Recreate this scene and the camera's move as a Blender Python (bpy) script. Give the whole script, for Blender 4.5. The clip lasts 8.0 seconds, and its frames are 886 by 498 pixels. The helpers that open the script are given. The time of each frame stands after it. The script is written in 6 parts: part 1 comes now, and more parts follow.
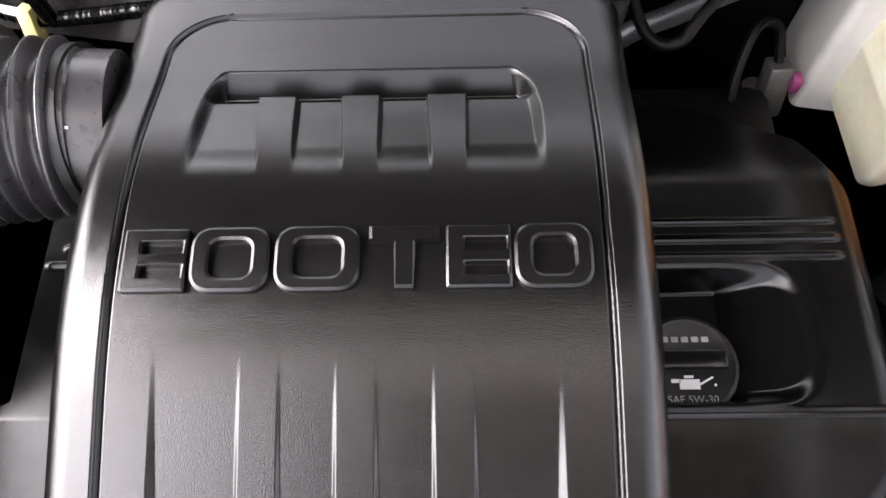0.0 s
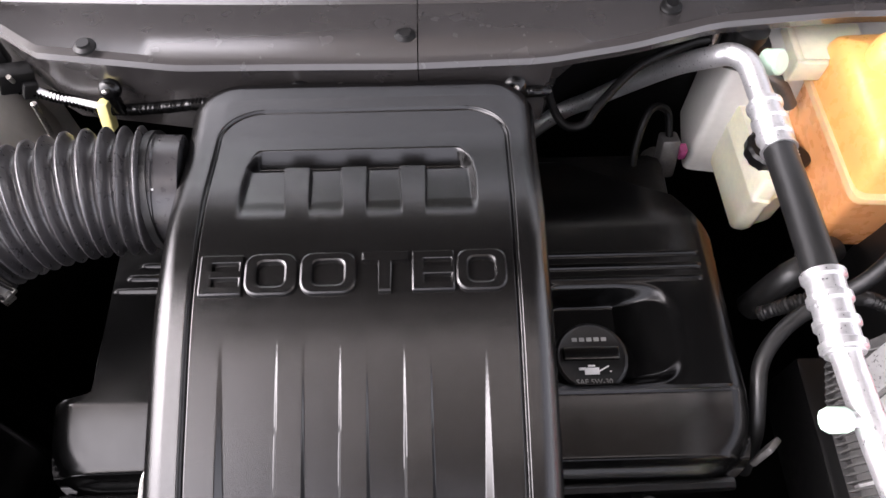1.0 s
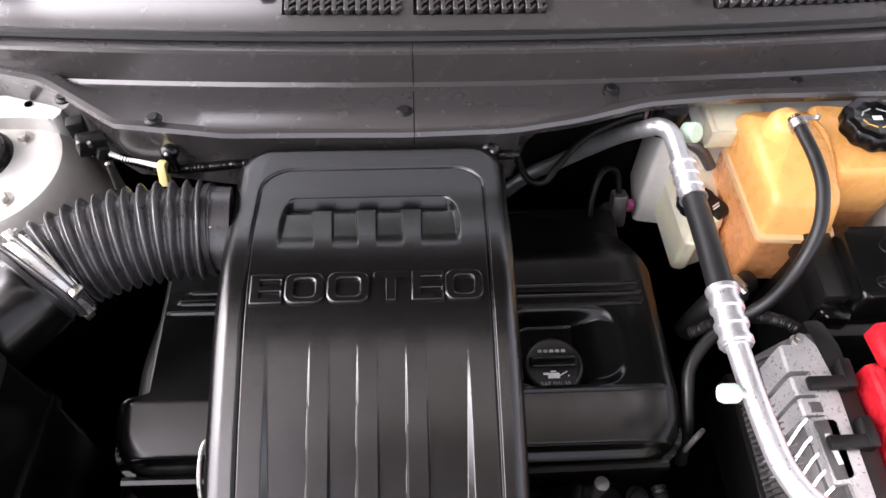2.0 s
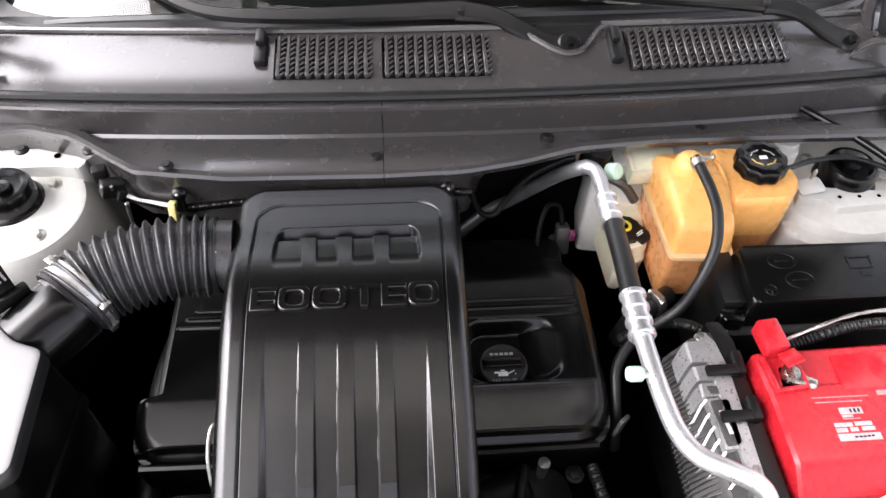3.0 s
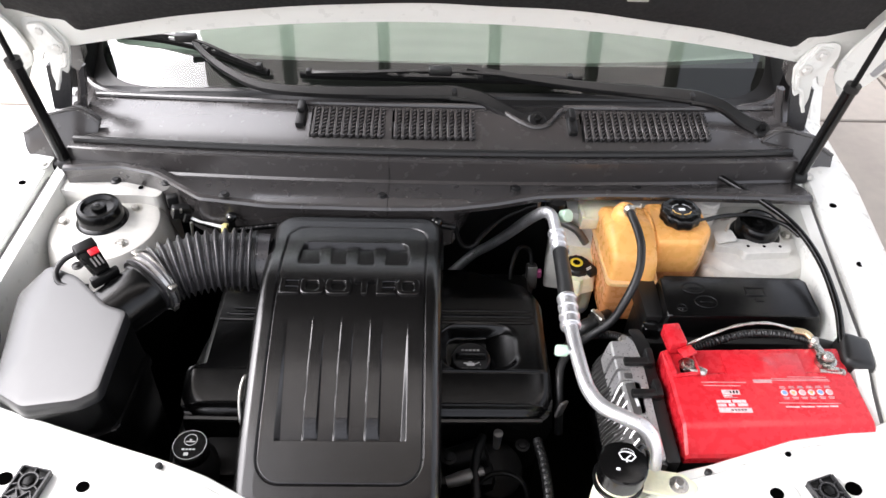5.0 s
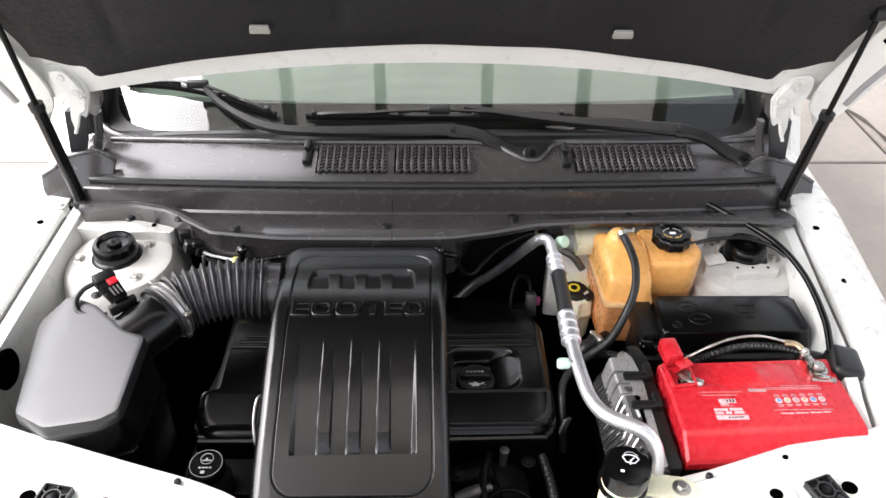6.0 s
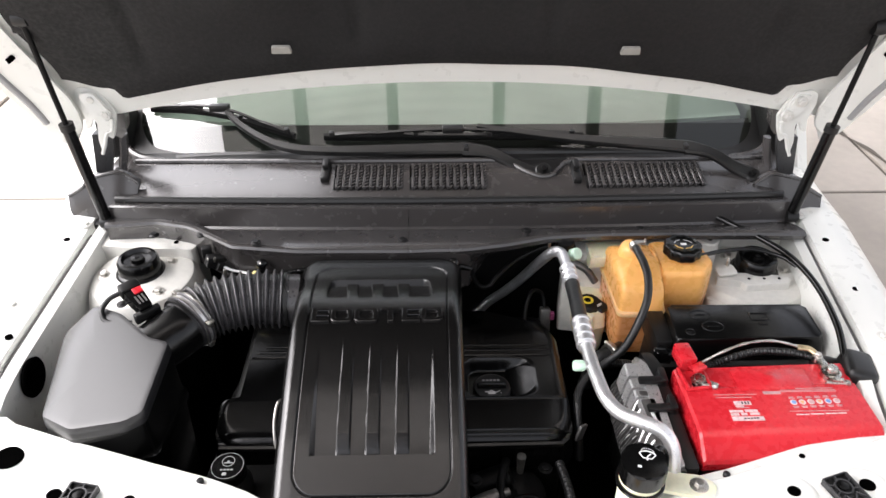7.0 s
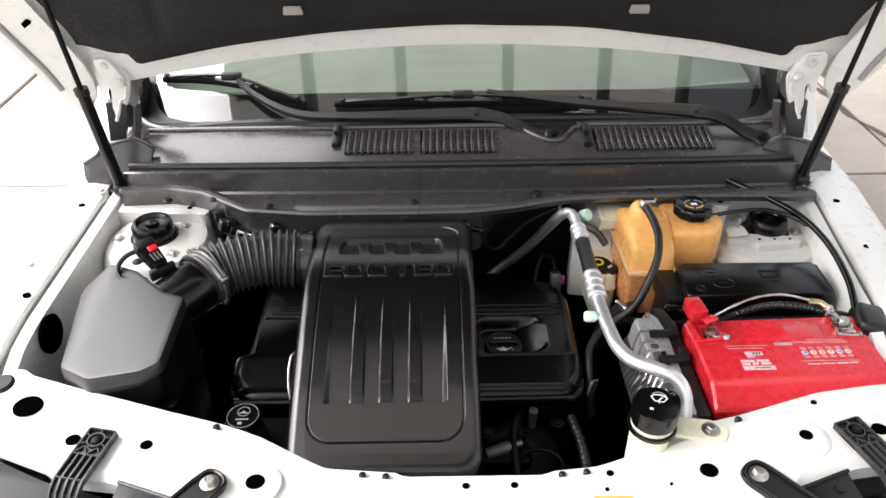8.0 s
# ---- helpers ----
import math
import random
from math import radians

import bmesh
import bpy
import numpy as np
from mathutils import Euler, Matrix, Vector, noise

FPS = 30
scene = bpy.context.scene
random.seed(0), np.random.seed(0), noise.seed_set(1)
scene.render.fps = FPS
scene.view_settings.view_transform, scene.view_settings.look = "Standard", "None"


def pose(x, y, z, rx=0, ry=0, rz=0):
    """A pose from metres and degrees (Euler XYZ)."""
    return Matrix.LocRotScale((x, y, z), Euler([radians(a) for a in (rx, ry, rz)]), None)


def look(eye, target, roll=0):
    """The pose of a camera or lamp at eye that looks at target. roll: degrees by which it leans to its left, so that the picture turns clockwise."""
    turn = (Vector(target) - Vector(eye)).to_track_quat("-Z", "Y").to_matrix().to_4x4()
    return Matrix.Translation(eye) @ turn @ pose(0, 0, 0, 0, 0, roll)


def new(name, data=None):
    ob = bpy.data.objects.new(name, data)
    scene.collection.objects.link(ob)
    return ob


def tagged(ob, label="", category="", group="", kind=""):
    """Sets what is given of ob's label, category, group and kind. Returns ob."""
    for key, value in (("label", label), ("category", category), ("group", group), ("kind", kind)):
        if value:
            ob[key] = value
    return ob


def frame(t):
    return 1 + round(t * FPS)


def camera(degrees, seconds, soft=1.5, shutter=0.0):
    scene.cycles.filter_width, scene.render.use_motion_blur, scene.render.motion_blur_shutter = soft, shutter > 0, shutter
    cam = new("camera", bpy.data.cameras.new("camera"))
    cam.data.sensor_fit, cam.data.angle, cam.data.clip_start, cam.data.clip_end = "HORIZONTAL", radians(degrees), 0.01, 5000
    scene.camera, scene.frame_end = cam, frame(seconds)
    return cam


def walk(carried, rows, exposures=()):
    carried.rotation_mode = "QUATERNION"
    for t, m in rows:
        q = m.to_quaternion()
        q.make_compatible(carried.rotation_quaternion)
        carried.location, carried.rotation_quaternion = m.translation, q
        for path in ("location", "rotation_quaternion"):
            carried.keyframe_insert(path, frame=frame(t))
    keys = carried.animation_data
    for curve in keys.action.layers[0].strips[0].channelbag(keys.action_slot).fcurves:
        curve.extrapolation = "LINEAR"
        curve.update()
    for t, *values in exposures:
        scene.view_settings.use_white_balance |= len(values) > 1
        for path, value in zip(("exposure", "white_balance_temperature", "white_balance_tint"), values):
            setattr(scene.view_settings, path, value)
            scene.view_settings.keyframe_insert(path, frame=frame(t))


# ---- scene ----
cam = camera(62.0, 8.0)
PATH = [
    (0, (-0.09, -0.009, 1.388), (-0.133, 0.824, -0.43), -3.5),
    (0.5, (-0.09, -0.064, 1.457), (-0.096, 0.847, -0.323), -1.6),
    (1, (-0.08, -0.11, 1.54), (-0.056, 0.861, -0.208), -0.2),
    (1.5, (-0.085, -0.164, 1.607), (-0.024, 0.886, -0.094), 2.4),
    (1.7, (-0.089, -0.191, 1.628), (-0.03, 0.895, -0.051), 1.8),
    (2.8, (-0.078, -0.336, 1.757), (0.023, 0.889, 0.179), 1.6),
    (3, (-0.072, -0.361, 1.775), (0.044, 0.883, 0.213), 2.0),
    (3.5, (-0.046, -0.409, 1.828), (0.076, 0.878, 0.302), 2.9),
    (4, (-0.017, -0.493, 1.862), (0.072, 0.855, 0.387), 3.2),
    (4.5, (-0.017, -0.585, 1.887), (0.065, 0.781, 0.429), 3.7),
    (4.7, (-0.018, -0.618, 1.9), (0.032, 0.786, 0.476), 2.7),
    (5.8, (-0.048, -0.725, 1.907), (0.031, 0.812, 0.631), 1.2),
    (6, (-0.043, -0.738, 1.898), (0.027, 0.821, 0.647), 1.4),
    (6.5, (-0.051, -0.764, 1.891), (-0.008, 0.833, 0.688), 0.9),
    (7, (-0.053, -0.798, 1.868), (-0.011, 0.834, 0.713), 0.3),
    (7.5, (-0.056, -0.824, 1.842), (-0.035, 0.801, 0.677), -0.2),
    (8, (-0.059, -0.847, 1.815), (-0.04, 0.784, 0.657), -0.5),
]
EXPOSURES = [(0, 2.93, 6500, 18), (0.5, 2.87, 6480, 19), (1.5, 2.55, 6450, 22), (3.0, 2.33, 6350, 16), (4.5, 2.18, 6350, 15), (6.0, 2.00, 6380, 14), (8.0, 1.76, 6500, 14)]
walk(cam, [(t, look(eye, target, roll)) for t, eye, target, roll in PATH], EXPOSURES)

# ---- world, sun and exposure ----
world = bpy.data.worlds.new("overcast_sky")
scene.world = world
world.use_nodes = True
_n = world.node_tree.nodes
_sky = _n.new("ShaderNodeTexSky")
_sky.sky_type = "NISHITA"
_sky.sun_disc = False
_sky.sun_elevation = radians(50)
_sky.sun_rotation = radians(276)
_sky.dust_density = 4.0
_sky.air_density = 1.2
_mix = _n.new("ShaderNodeMixRGB")
_mix.inputs[0].default_value = 0.85
_bw = _n.new("ShaderNodeRGBToBW")
world.node_tree.links.new(_sky.outputs[0], _mix.inputs[1])
world.node_tree.links.new(_sky.outputs[0], _bw.inputs[0])
world.node_tree.links.new(_bw.outputs[0], _mix.inputs[2])
world.node_tree.links.new(_mix.outputs[0], _n["Background"].inputs[0])
_n["Background"].inputs[1].default_value = 0.15
sun = new("sun", bpy.data.lights.new("sun", "SUN"))
sun.data.energy = 1.2
sun.data.angle = radians(90)
sun.data.color = (1.0, 0.98, 0.97)
sun.matrix_world = look((-3.0, 0.30, 4.6), (0, 0.0, 1.0))


# ---- materials ----
def mat(name, color, rough=0.5, metal=0.0, var=0.15, scale=6.0, bump=0.0, bscale=300.0, rvar=0.12, spots=0.0,
        transmission=0.0, subsurface=0.0, coat=0.0, spec=0.5):
    """A surface with a broad and a fine variation of colour and gloss, and a fine relief."""
    m = bpy.data.materials.new(name)
    m.use_nodes = True
    nt = m.node_tree
    b = nt.nodes["Principled BSDF"]
    co = nt.nodes.new("ShaderNodeTexCoord")

    def noise_node(s, detail=4.0):
        n = nt.nodes.new("ShaderNodeTexNoise")
        n.inputs["Scale"].default_value = s
        n.inputs["Detail"].default_value = detail
        nt.links.new(co.outputs["Object"], n.inputs["Vector"])
        return n

    def ramp(src, lo, hi, a, z):
        r = nt.nodes.new("ShaderNodeMapRange")
        r.inputs["From Min"].default_value, r.inputs["From Max"].default_value = lo, hi
        r.inputs["To Min"].default_value, r.inputs["To Max"].default_value = a, z
        nt.links.new(src, r.inputs["Value"])
        return r.outputs[0]

    n1, n2 = noise_node(scale), noise_node(scale * 14, 6.0)
    add = nt.nodes.new("ShaderNodeMath")
    add.operation = "ADD"
    nt.links.new(ramp(n1.outputs[0], 0.3, 0.7, 1 - var, 1 + var), add.inputs[0])
    nt.links.new(ramp(n2.outputs[0], 0.3, 0.7, -var * 0.5, var * 0.5), add.inputs[1])
    mul = nt.nodes.new("ShaderNodeVectorMath")
    mul.operation = "SCALE"
    mul.inputs[0].default_value = color
    nt.links.new(add.outputs[0], mul.inputs["Scale"])
    col = mul.outputs[0]
    if spots:
        v = noise_node(scale * 60, 2.0)
        mx = nt.nodes.new("ShaderNodeMixRGB")
        mx.inputs[2].default_value = (0.35, 0.33, 0.3, 1)
        nt.links.new(ramp(v.outputs[0], 0.76, 0.8, 0.0, spots), mx.inputs[0])
        nt.links.new(col, mx.inputs[1])
        col = mx.outputs[0]
    nt.links.new(col, b.inputs["Base Color"])
    nt.links.new(ramp(n2.outputs[0], 0.3, 0.7, max(0.02, rough - rvar), min(1, rough + rvar)), b.inputs["Roughness"])
    b.inputs["Metallic"].default_value = metal
    b.inputs["Specular IOR Level"].default_value = spec
    b.inputs["Transmission Weight"].default_value = transmission
    b.inputs["Coat Weight"].default_value = coat
    b.inputs["Coat Roughness"].default_value = max(0.03, rough * 0.75)
    if subsurface:
        b.inputs["Subsurface Weight"].default_value = subsurface
        b.inputs["Subsurface Radius"].default_value = (0.03, 0.015, 0.005)
    if bump:
        nb = noise_node(bscale, 3.0)
        bp = nt.nodes.new("ShaderNodeBump")
        bp.inputs["Strength"].default_value = bump
        bp.inputs["Distance"].default_value = 0.0006
        nt.links.new(nb.outputs[0], bp.inputs["Height"])
        nt.links.new(bp.outputs[0], b.inputs["Normal"])
    return m


M_COVER = mat("grained_black_plastic", (0.0030, 0.0028, 0.0027), 0.22, var=0.15, scale=9, rvar=0.02, spots=0.02, spec=0.66, bump=0.20, bscale=1500)
M_GLOSS = mat("smooth_black_plastic", (0.0024, 0.0024, 0.0024), 0.22, spec=0.40, var=0.2, bump=0.02, bscale=500, rvar=0.03, spots=0.01)
M_LID = mat("satin_black_plastic", (0.014, 0.014, 0.015), 0.34, var=0.1, rvar=0.01, coat=0.06, spec=0.56)
M_BLACK = mat("dull_black_plastic", (0.006, 0.006, 0.006), 0.42, spec=0.42, var=0.25, bump=0.15, bscale=500, rvar=0.05)
M_RUBBER = mat("black_rubber", (0.010, 0.010, 0.010), 0.40, spec=0.5, var=0.25, bump=0.1, bscale=400, rvar=0.05)
M_WIPER = mat("satin_black_wiper_paint", (0.007, 0.007, 0.007), 0.34, spec=0.5, var=0.2, scale=20, rvar=0.05)
M_COWL = mat("weathered_grey_black_plastic", (0.042, 0.0385, 0.0375), 0.27, var=0.05, scale=3, rvar=0.006, coat=0.75)
# Darker tone for the control module's housing and fins.
M_FINS = mat("dark_cast_aluminium", (0.085, 0.083, 0.081), 0.44, metal=0.4, var=0.3, scale=25, bump=0.4, bscale=300)
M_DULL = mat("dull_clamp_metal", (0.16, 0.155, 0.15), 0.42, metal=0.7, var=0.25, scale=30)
# Near black: deep bay parts have the bay's shade in this colour.
M_DARK = mat("near_black_bay_shade_and_trim", (0.002, 0.002, 0.002), 0.5, spec=0.2, metal=0.0, var=0.5, scale=20, bump=0.5, bscale=120)
M_WHITE = mat("white_car_paint", (0.77, 0.775, 0.735), 0.28, var=0.012, scale=3, rvar=0.01, coat=0.3)
# Black for flat discs and plates that paint the shade inside holes.
M_HOLE = mat("hole_shade_black", (0.001, 0.001, 0.001), 0.9, spec=0.0)
M_WHITE2 = mat("dusty_white_paint", (0.65, 0.64, 0.60), 0.42, var=0.09, scale=7)
M_ALU = mat("brushed_aluminium", (0.74, 0.74, 0.75), 0.38, metal=0.85, var=0.12, scale=30, bump=0.2, bscale=300)
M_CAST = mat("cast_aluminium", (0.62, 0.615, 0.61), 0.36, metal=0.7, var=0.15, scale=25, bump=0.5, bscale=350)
M_ZINC = mat("dull_battery_lead", (0.46, 0.45, 0.41), 0.26, metal=1.0, var=0.35, scale=50, bump=0.9, bscale=180)
M_LUG = mat("tarnished_cable_lug", (0.55, 0.45, 0.28), 0.34, metal=0.9, var=0.25, scale=60)
M_HOSE = mat("smooth_ribbed_rubber", (0.046, 0.044, 0.046), 0.30, spec=0.8, var=0.2, scale=14, rvar=0.04, bump=0.06, bscale=500)
M_STEEL = mat("zinc_plated_steel", (0.6, 0.58, 0.54), 0.35, metal=1.0, var=0.2, scale=40)
M_RED = mat("red_plastic", (0.60, 0.018, 0.028), 0.28, var=0.05, bump=0.06, bscale=400, coat=0.3)
M_AMBER = mat("amber_translucent_plastic", (0.89, 0.455, 0.135), 0.30, var=0.04, scale=5, subsurface=0.10)
M_AMBER2 = mat("amber_plastic_with_coolant", (0.78, 0.34, 0.125), 0.30, var=0.04, scale=5, subsurface=0.10)
M_AMBER3 = mat("pale_amber_seam_plastic", (0.80, 0.52, 0.26), 0.4, var=0.1, scale=12, subsurface=0.3)
M_CREAM = mat("cream_translucent_plastic", (0.76, 0.74, 0.56), 0.4, var=0.1, scale=12, subsurface=0.3)
M_YELLOW = mat("yellow_plastic", (0.75, 0.62, 0.05), 0.45, var=0.1)
M_TAG = mat("pale_yellow_tag", (0.80, 0.72, 0.30), 0.5, var=0.1)
M_PRINT = mat("white_print", (0.75, 0.75, 0.75), 0.5, var=0.1, scale=60)
M_BLUE = mat("blue_print", (0.2, 0.35, 0.65), 0.5, var=0.1)
M_LABEL = mat("white_print_on_red", (0.70, 0.52, 0.52), 0.45, var=0.3, scale=220)
M_FAINT = mat("worn_grey_print", (0.32, 0.32, 0.31), 0.5, var=0.3, scale=90)
M_PINKISH = mat("thin_white_print_on_red", (0.55, 0.34, 0.34), 0.5, var=0.25, scale=80)
M_ORANGE = mat("orange_print", (0.8, 0.38, 0.1), 0.5, var=0.1)
M_MINT = mat("pale_green_plastic", (0.55, 0.75, 0.6), 0.4, var=0.1)
M_STICKER = mat("yellow_label_paper", (0.75, 0.45, 0.12), 0.5, var=0.1)
M_DASH = mat("dark_brown_dashboard_vinyl", (0.05, 0.043, 0.038), 0.6, var=0.2, bump=0.3)
M_FRIT = mat("dark_printed_glass_band", (0.012, 0.010, 0.009), 0.5, var=0.1, spec=0.1)
M_PAD = mat("pale_beige_dashboard_top", (0.36, 0.37, 0.33), 0.75, var=0.1, bump=0.2)
M_HEAD = mat("pale_cabin_lining", (0.32, 0.31, 0.28), 0.8, var=0.1)
M_CLOTH = mat("felt_hood_insulation", (0.0068, 0.0065, 0.0066), 0.85, var=0.3, scale=10, bump=0.8, bscale=260)
M_SHEET = mat("dull_brown_roof_sheet", (0.17, 0.15, 0.135), 0.6, var=0.15)
M_BROWN = bpy.data.materials.new("brown_translucent_sheet")
M_BROWN.use_nodes = True
_bt = M_BROWN.node_tree
_t2 = _bt.nodes.new("ShaderNodeBsdfTranslucent")
_t2.inputs[0].default_value = (0.62, 0.585, 0.545, 1)
_bt.links.new(_t2.outputs[0], _bt.nodes["Material Output"].inputs[0])
M_BEAM = mat("dark_steel_beam", (0.02, 0.02, 0.02), 0.5, var=0.2)
M_CONC = mat("pale_concrete", (0.42, 0.378, 0.33), 0.85, var=0.12, scale=1.3, bump=0.5, bscale=90)
M_JOINT = mat("dirt_in_joints", (0.10, 0.085, 0.07), 0.95, var=0.3)
M_PINK = mat("magenta_plastic", (0.30, 0.06, 0.16), 0.4)
# On bracket ribs and the left carrier this grey paints in sheen.
M_RIB = mat("grey_black_tone", (0.035, 0.035, 0.036), 0.36, var=0.2, scale=30)
M_GREYP = mat("grey_plastic", (0.3, 0.3, 0.3), 0.4)


def glass_material(name, ior):
    """A clear tinted pane with the sheen of its index."""
    m = bpy.data.materials.new(name)
    m.use_nodes = True
    nt = m.node_tree
    nt.nodes.remove(nt.nodes["Principled BSDF"])
    clear, gloss, sheen, mix = (nt.nodes.new("ShaderNode" + k) for k in ("BsdfTransparent", "BsdfGlossy", "Fresnel", "MixShader"))
    clear.inputs[0].default_value = (0.66, 0.80, 0.73, 1)
    gloss.inputs["Roughness"].default_value = 0.02
    sheen.inputs[0].default_value = ior
    nt.links.new(sheen.outputs[0], mix.inputs[0])
    nt.links.new(clear.outputs[0], mix.inputs[1])
    nt.links.new(gloss.outputs[0], mix.inputs[2])
    nt.links.new(mix.outputs[0], nt.nodes["Material Output"].inputs[0])
    return m


M_GLASS = glass_material("windscreen_glass", 1.90)
M_GLASS_BAND = glass_material("windscreen_glass_over_print", 1.60)
M_GLASS_IN = bpy.data.materials.new("windscreen_inner_face")
M_GLASS_IN.use_nodes = True
_it = M_GLASS_IN.node_tree
_tp2 = _it.nodes.new("ShaderNodeBsdfTransparent")
_it.links.new(_tp2.outputs[0], _it.nodes["Material Output"].inputs[0])


# ---- builders ----
def bm_of(verts, faces):
    bm = bmesh.new()
    vs = [bm.verts.new(v) for v in verts]
    for f in faces:
        try:
            bm.faces.new([vs[i] for i in f])
        except ValueError:
            pass
    return bm


def link(ob, parent):
    if parent is not None:
        ob.parent = parent
        if parent.parent is None:
            ob.matrix_parent_inverse = parent.matrix_basis.inverted()
    return ob


def part(name, bm, material, parent=None, label="", angle=38):
    """One mesh object from a bmesh, under a thing or a part."""
    bmesh.ops.recalc_face_normals(bm, faces=bm.faces)
    me = bpy.data.meshes.new(name)
    bm.to_mesh(me)
    bm.free()
    me.materials.append(material)
    me.polygons.foreach_set("use_smooth", [True] * len(me.polygons))
    me.set_sharp_from_angle(angle=radians(angle))
    return tagged(link(new(name, me), parent), label)


def fast_part(name, verts, faces, material, parent=None, label="", angle=50):
    """The same from vertex and face lists, for dense meshes."""
    me = bpy.data.meshes.new(name)
    me.from_pydata(verts, [], faces)
    me.materials.append(material)
    me.polygons.foreach_set("use_smooth", [True] * len(me.polygons))
    me.set_sharp_from_angle(angle=radians(angle))
    return tagged(link(new(name, me), parent), label)


def share(name, ob, parent, m):
    """Another object on the same mesh, moved by m."""
    o = new(name, ob.data)
    link(o, parent)
    o.matrix_basis = m
    return o


def thing(name, at, label, category, group="", kind=""):
    e = new(name)
    e.empty_display_size = 0.02
    e.matrix_basis = Matrix.Translation(at)
    return tagged(e, label, category, group, kind)


def rounded(pts, r, n=5):
    """A polygon with its corners rounded."""
    out = []
    k = len(pts)
    for i in range(k):
        p, a, b = Vector(pts[i]), Vector(pts[i - 1]), Vector(pts[(i + 1) % k])
        u, v = (a - p), (b - p)
        d = min(r, u.length * 0.45, v.length * 0.45)
        s, e = p + u.normalized() * d, p + v.normalized() * d
        for j in range(n + 1):
            t = j / n
            q = s * (1 - t) ** 2 + p * 2 * t * (1 - t) + e * t * t
            out.append((q.x, q.y))
    return out


def prism(pts, z0, z1, bev=0.003, seg=2, top=None, tilt=None):
    """An upright block on a polygon; top: the upper polygon; tilt: adds f(x, y) to the upper height."""
    top = top or pts
    k = len(pts)
    vs = [(x, y, z0) for x, y in pts] + [(x, y, z1 + (tilt(x, y) if tilt else 0)) for x, y in top]
    fs = [tuple(range(k))[::-1], tuple(range(k, 2 * k))] + [(i, (i + 1) % k, k + (i + 1) % k, k + i) for i in range(k)]
    bm = bm_of(vs, fs)
    if bev:
        bm.edges.ensure_lookup_table()
        es = [e for e in bm.edges if all(v.index >= 0 for v in e.verts)]
        bm.verts.index_update()
        es = [e for e in bm.edges if e.verts[0].index >= k and e.verts[1].index >= k]
        bmesh.ops.bevel(bm, geom=es, offset=bev, segments=seg, profile=0.5, affect="EDGES", clamp_overlap=True)
    return bm


def box(x0, x1, y0, y1, z0, z1, bev=0.003, seg=2):
    bm = prism([(x0, y0), (x1, y0), (x1, y1), (x0, y1)], z0, z1, 0)
    if bev:
        bmesh.ops.bevel(bm, geom=bm.edges[:], offset=bev, segments=seg, profile=0.5, affect="EDGES", clamp_overlap=True)
    return bm


def moved(bm, m):
    bmesh.ops.transform(bm, matrix=m, verts=bm.verts)
    return bm


def joined(*bms):
    out = bms[0]
    for b in bms[1:]:
        me = bpy.data.meshes.new("tmp")
        b.to_mesh(me)
        out.from_mesh(me)
        b.free()
        bpy.data.meshes.remove(me)
    return out


def lathe(profile, seg=32, at=(0, 0, 0), axis=(0, 0, 1), wave=None):
    """A turned body; profile: (radius, height). wave: f(angle) that scales the radius."""
    vs, fs = [], []
    k = len(profile)
    for i in range(seg):
        a = 2 * math.pi * i / seg
        w = wave(a) if wave else 1.0
        vs += [(r * w * math.cos(a), r * w * math.sin(a), z) for r, z in profile]
    for i in range(seg):
        j = (i + 1) % seg
        fs += [(i * k + q, j * k + q, j * k + q + 1, i * k + q + 1) for q in range(k - 1)]
    fs.append([i * k for i in range(seg)][::-1])
    fs.append([i * k + k - 1 for i in range(seg)])
    bm = bm_of(vs, fs)
    q = Vector((0, 0, 1)).rotation_difference(Vector(axis)).to_matrix().to_4x4()
    return moved(bm, Matrix.Translation(at) @ q)


def smooth_line(pts, n=8):
    """Points of a Catmull-Rom curve."""
    p = [Vector(q) for q in pts]
    p = [p[0] * 2 - p[1]] + p + [p[-1] * 2 - p[-2]]
    out = []
    for i in range(1, len(p) - 2):
        for j in range(n):
            t = j / n
            a, b, c, d = p[i - 1], p[i], p[i + 1], p[i + 2]
            out.append(0.5 * (2 * b + (c - a) * t + (2 * a - 5 * b + 4 * c - d) * t * t + (3 * b - a - 3 * c + d) * t ** 3))
    out.append(p[-2])
    return out


def tube(pts, r, seg=12, n=8, rfun=None, flat=1.0, curve=True):
    """A round bar along a smooth line; rfun: radius along the length in metres."""
    line = smooth_line(pts, n) if curve else [Vector(q) for q in pts]
    vs, fs, length = [], [], 0.0
    t0 = (line[1] - line[0]).normalized()
    up = Vector((0, 0, 1)) if abs(t0.z) < 0.9 else Vector((1, 0, 0))
    side = t0.cross(up).normalized()
    for i, p in enumerate(line):
        t = (line[min(i + 1, len(line) - 1)] - line[max(i - 1, 0)]).normalized()
        side = (side - t * side.dot(t)).normalized()
        upv = side.cross(t)
        if i:
            length += (p - line[i - 1]).length
        rr = rfun(length) if rfun else r
        for j in range(seg):
            a = 2 * math.pi * j / seg
            vs.append(p + side * math.cos(a) * rr + upv * math.sin(a) * rr * flat)
    for i in range(len(line) - 1):
        for j in range(seg):
            fs.append((i * seg + j, i * seg + (j + 1) % seg, (i + 1) * seg + (j + 1) % seg, (i + 1) * seg + j))
    fs.append(tuple(range(seg))[::-1])
    fs.append(tuple(range((len(line) - 1) * seg, len(line) * seg)))
    return bm_of(vs, fs)


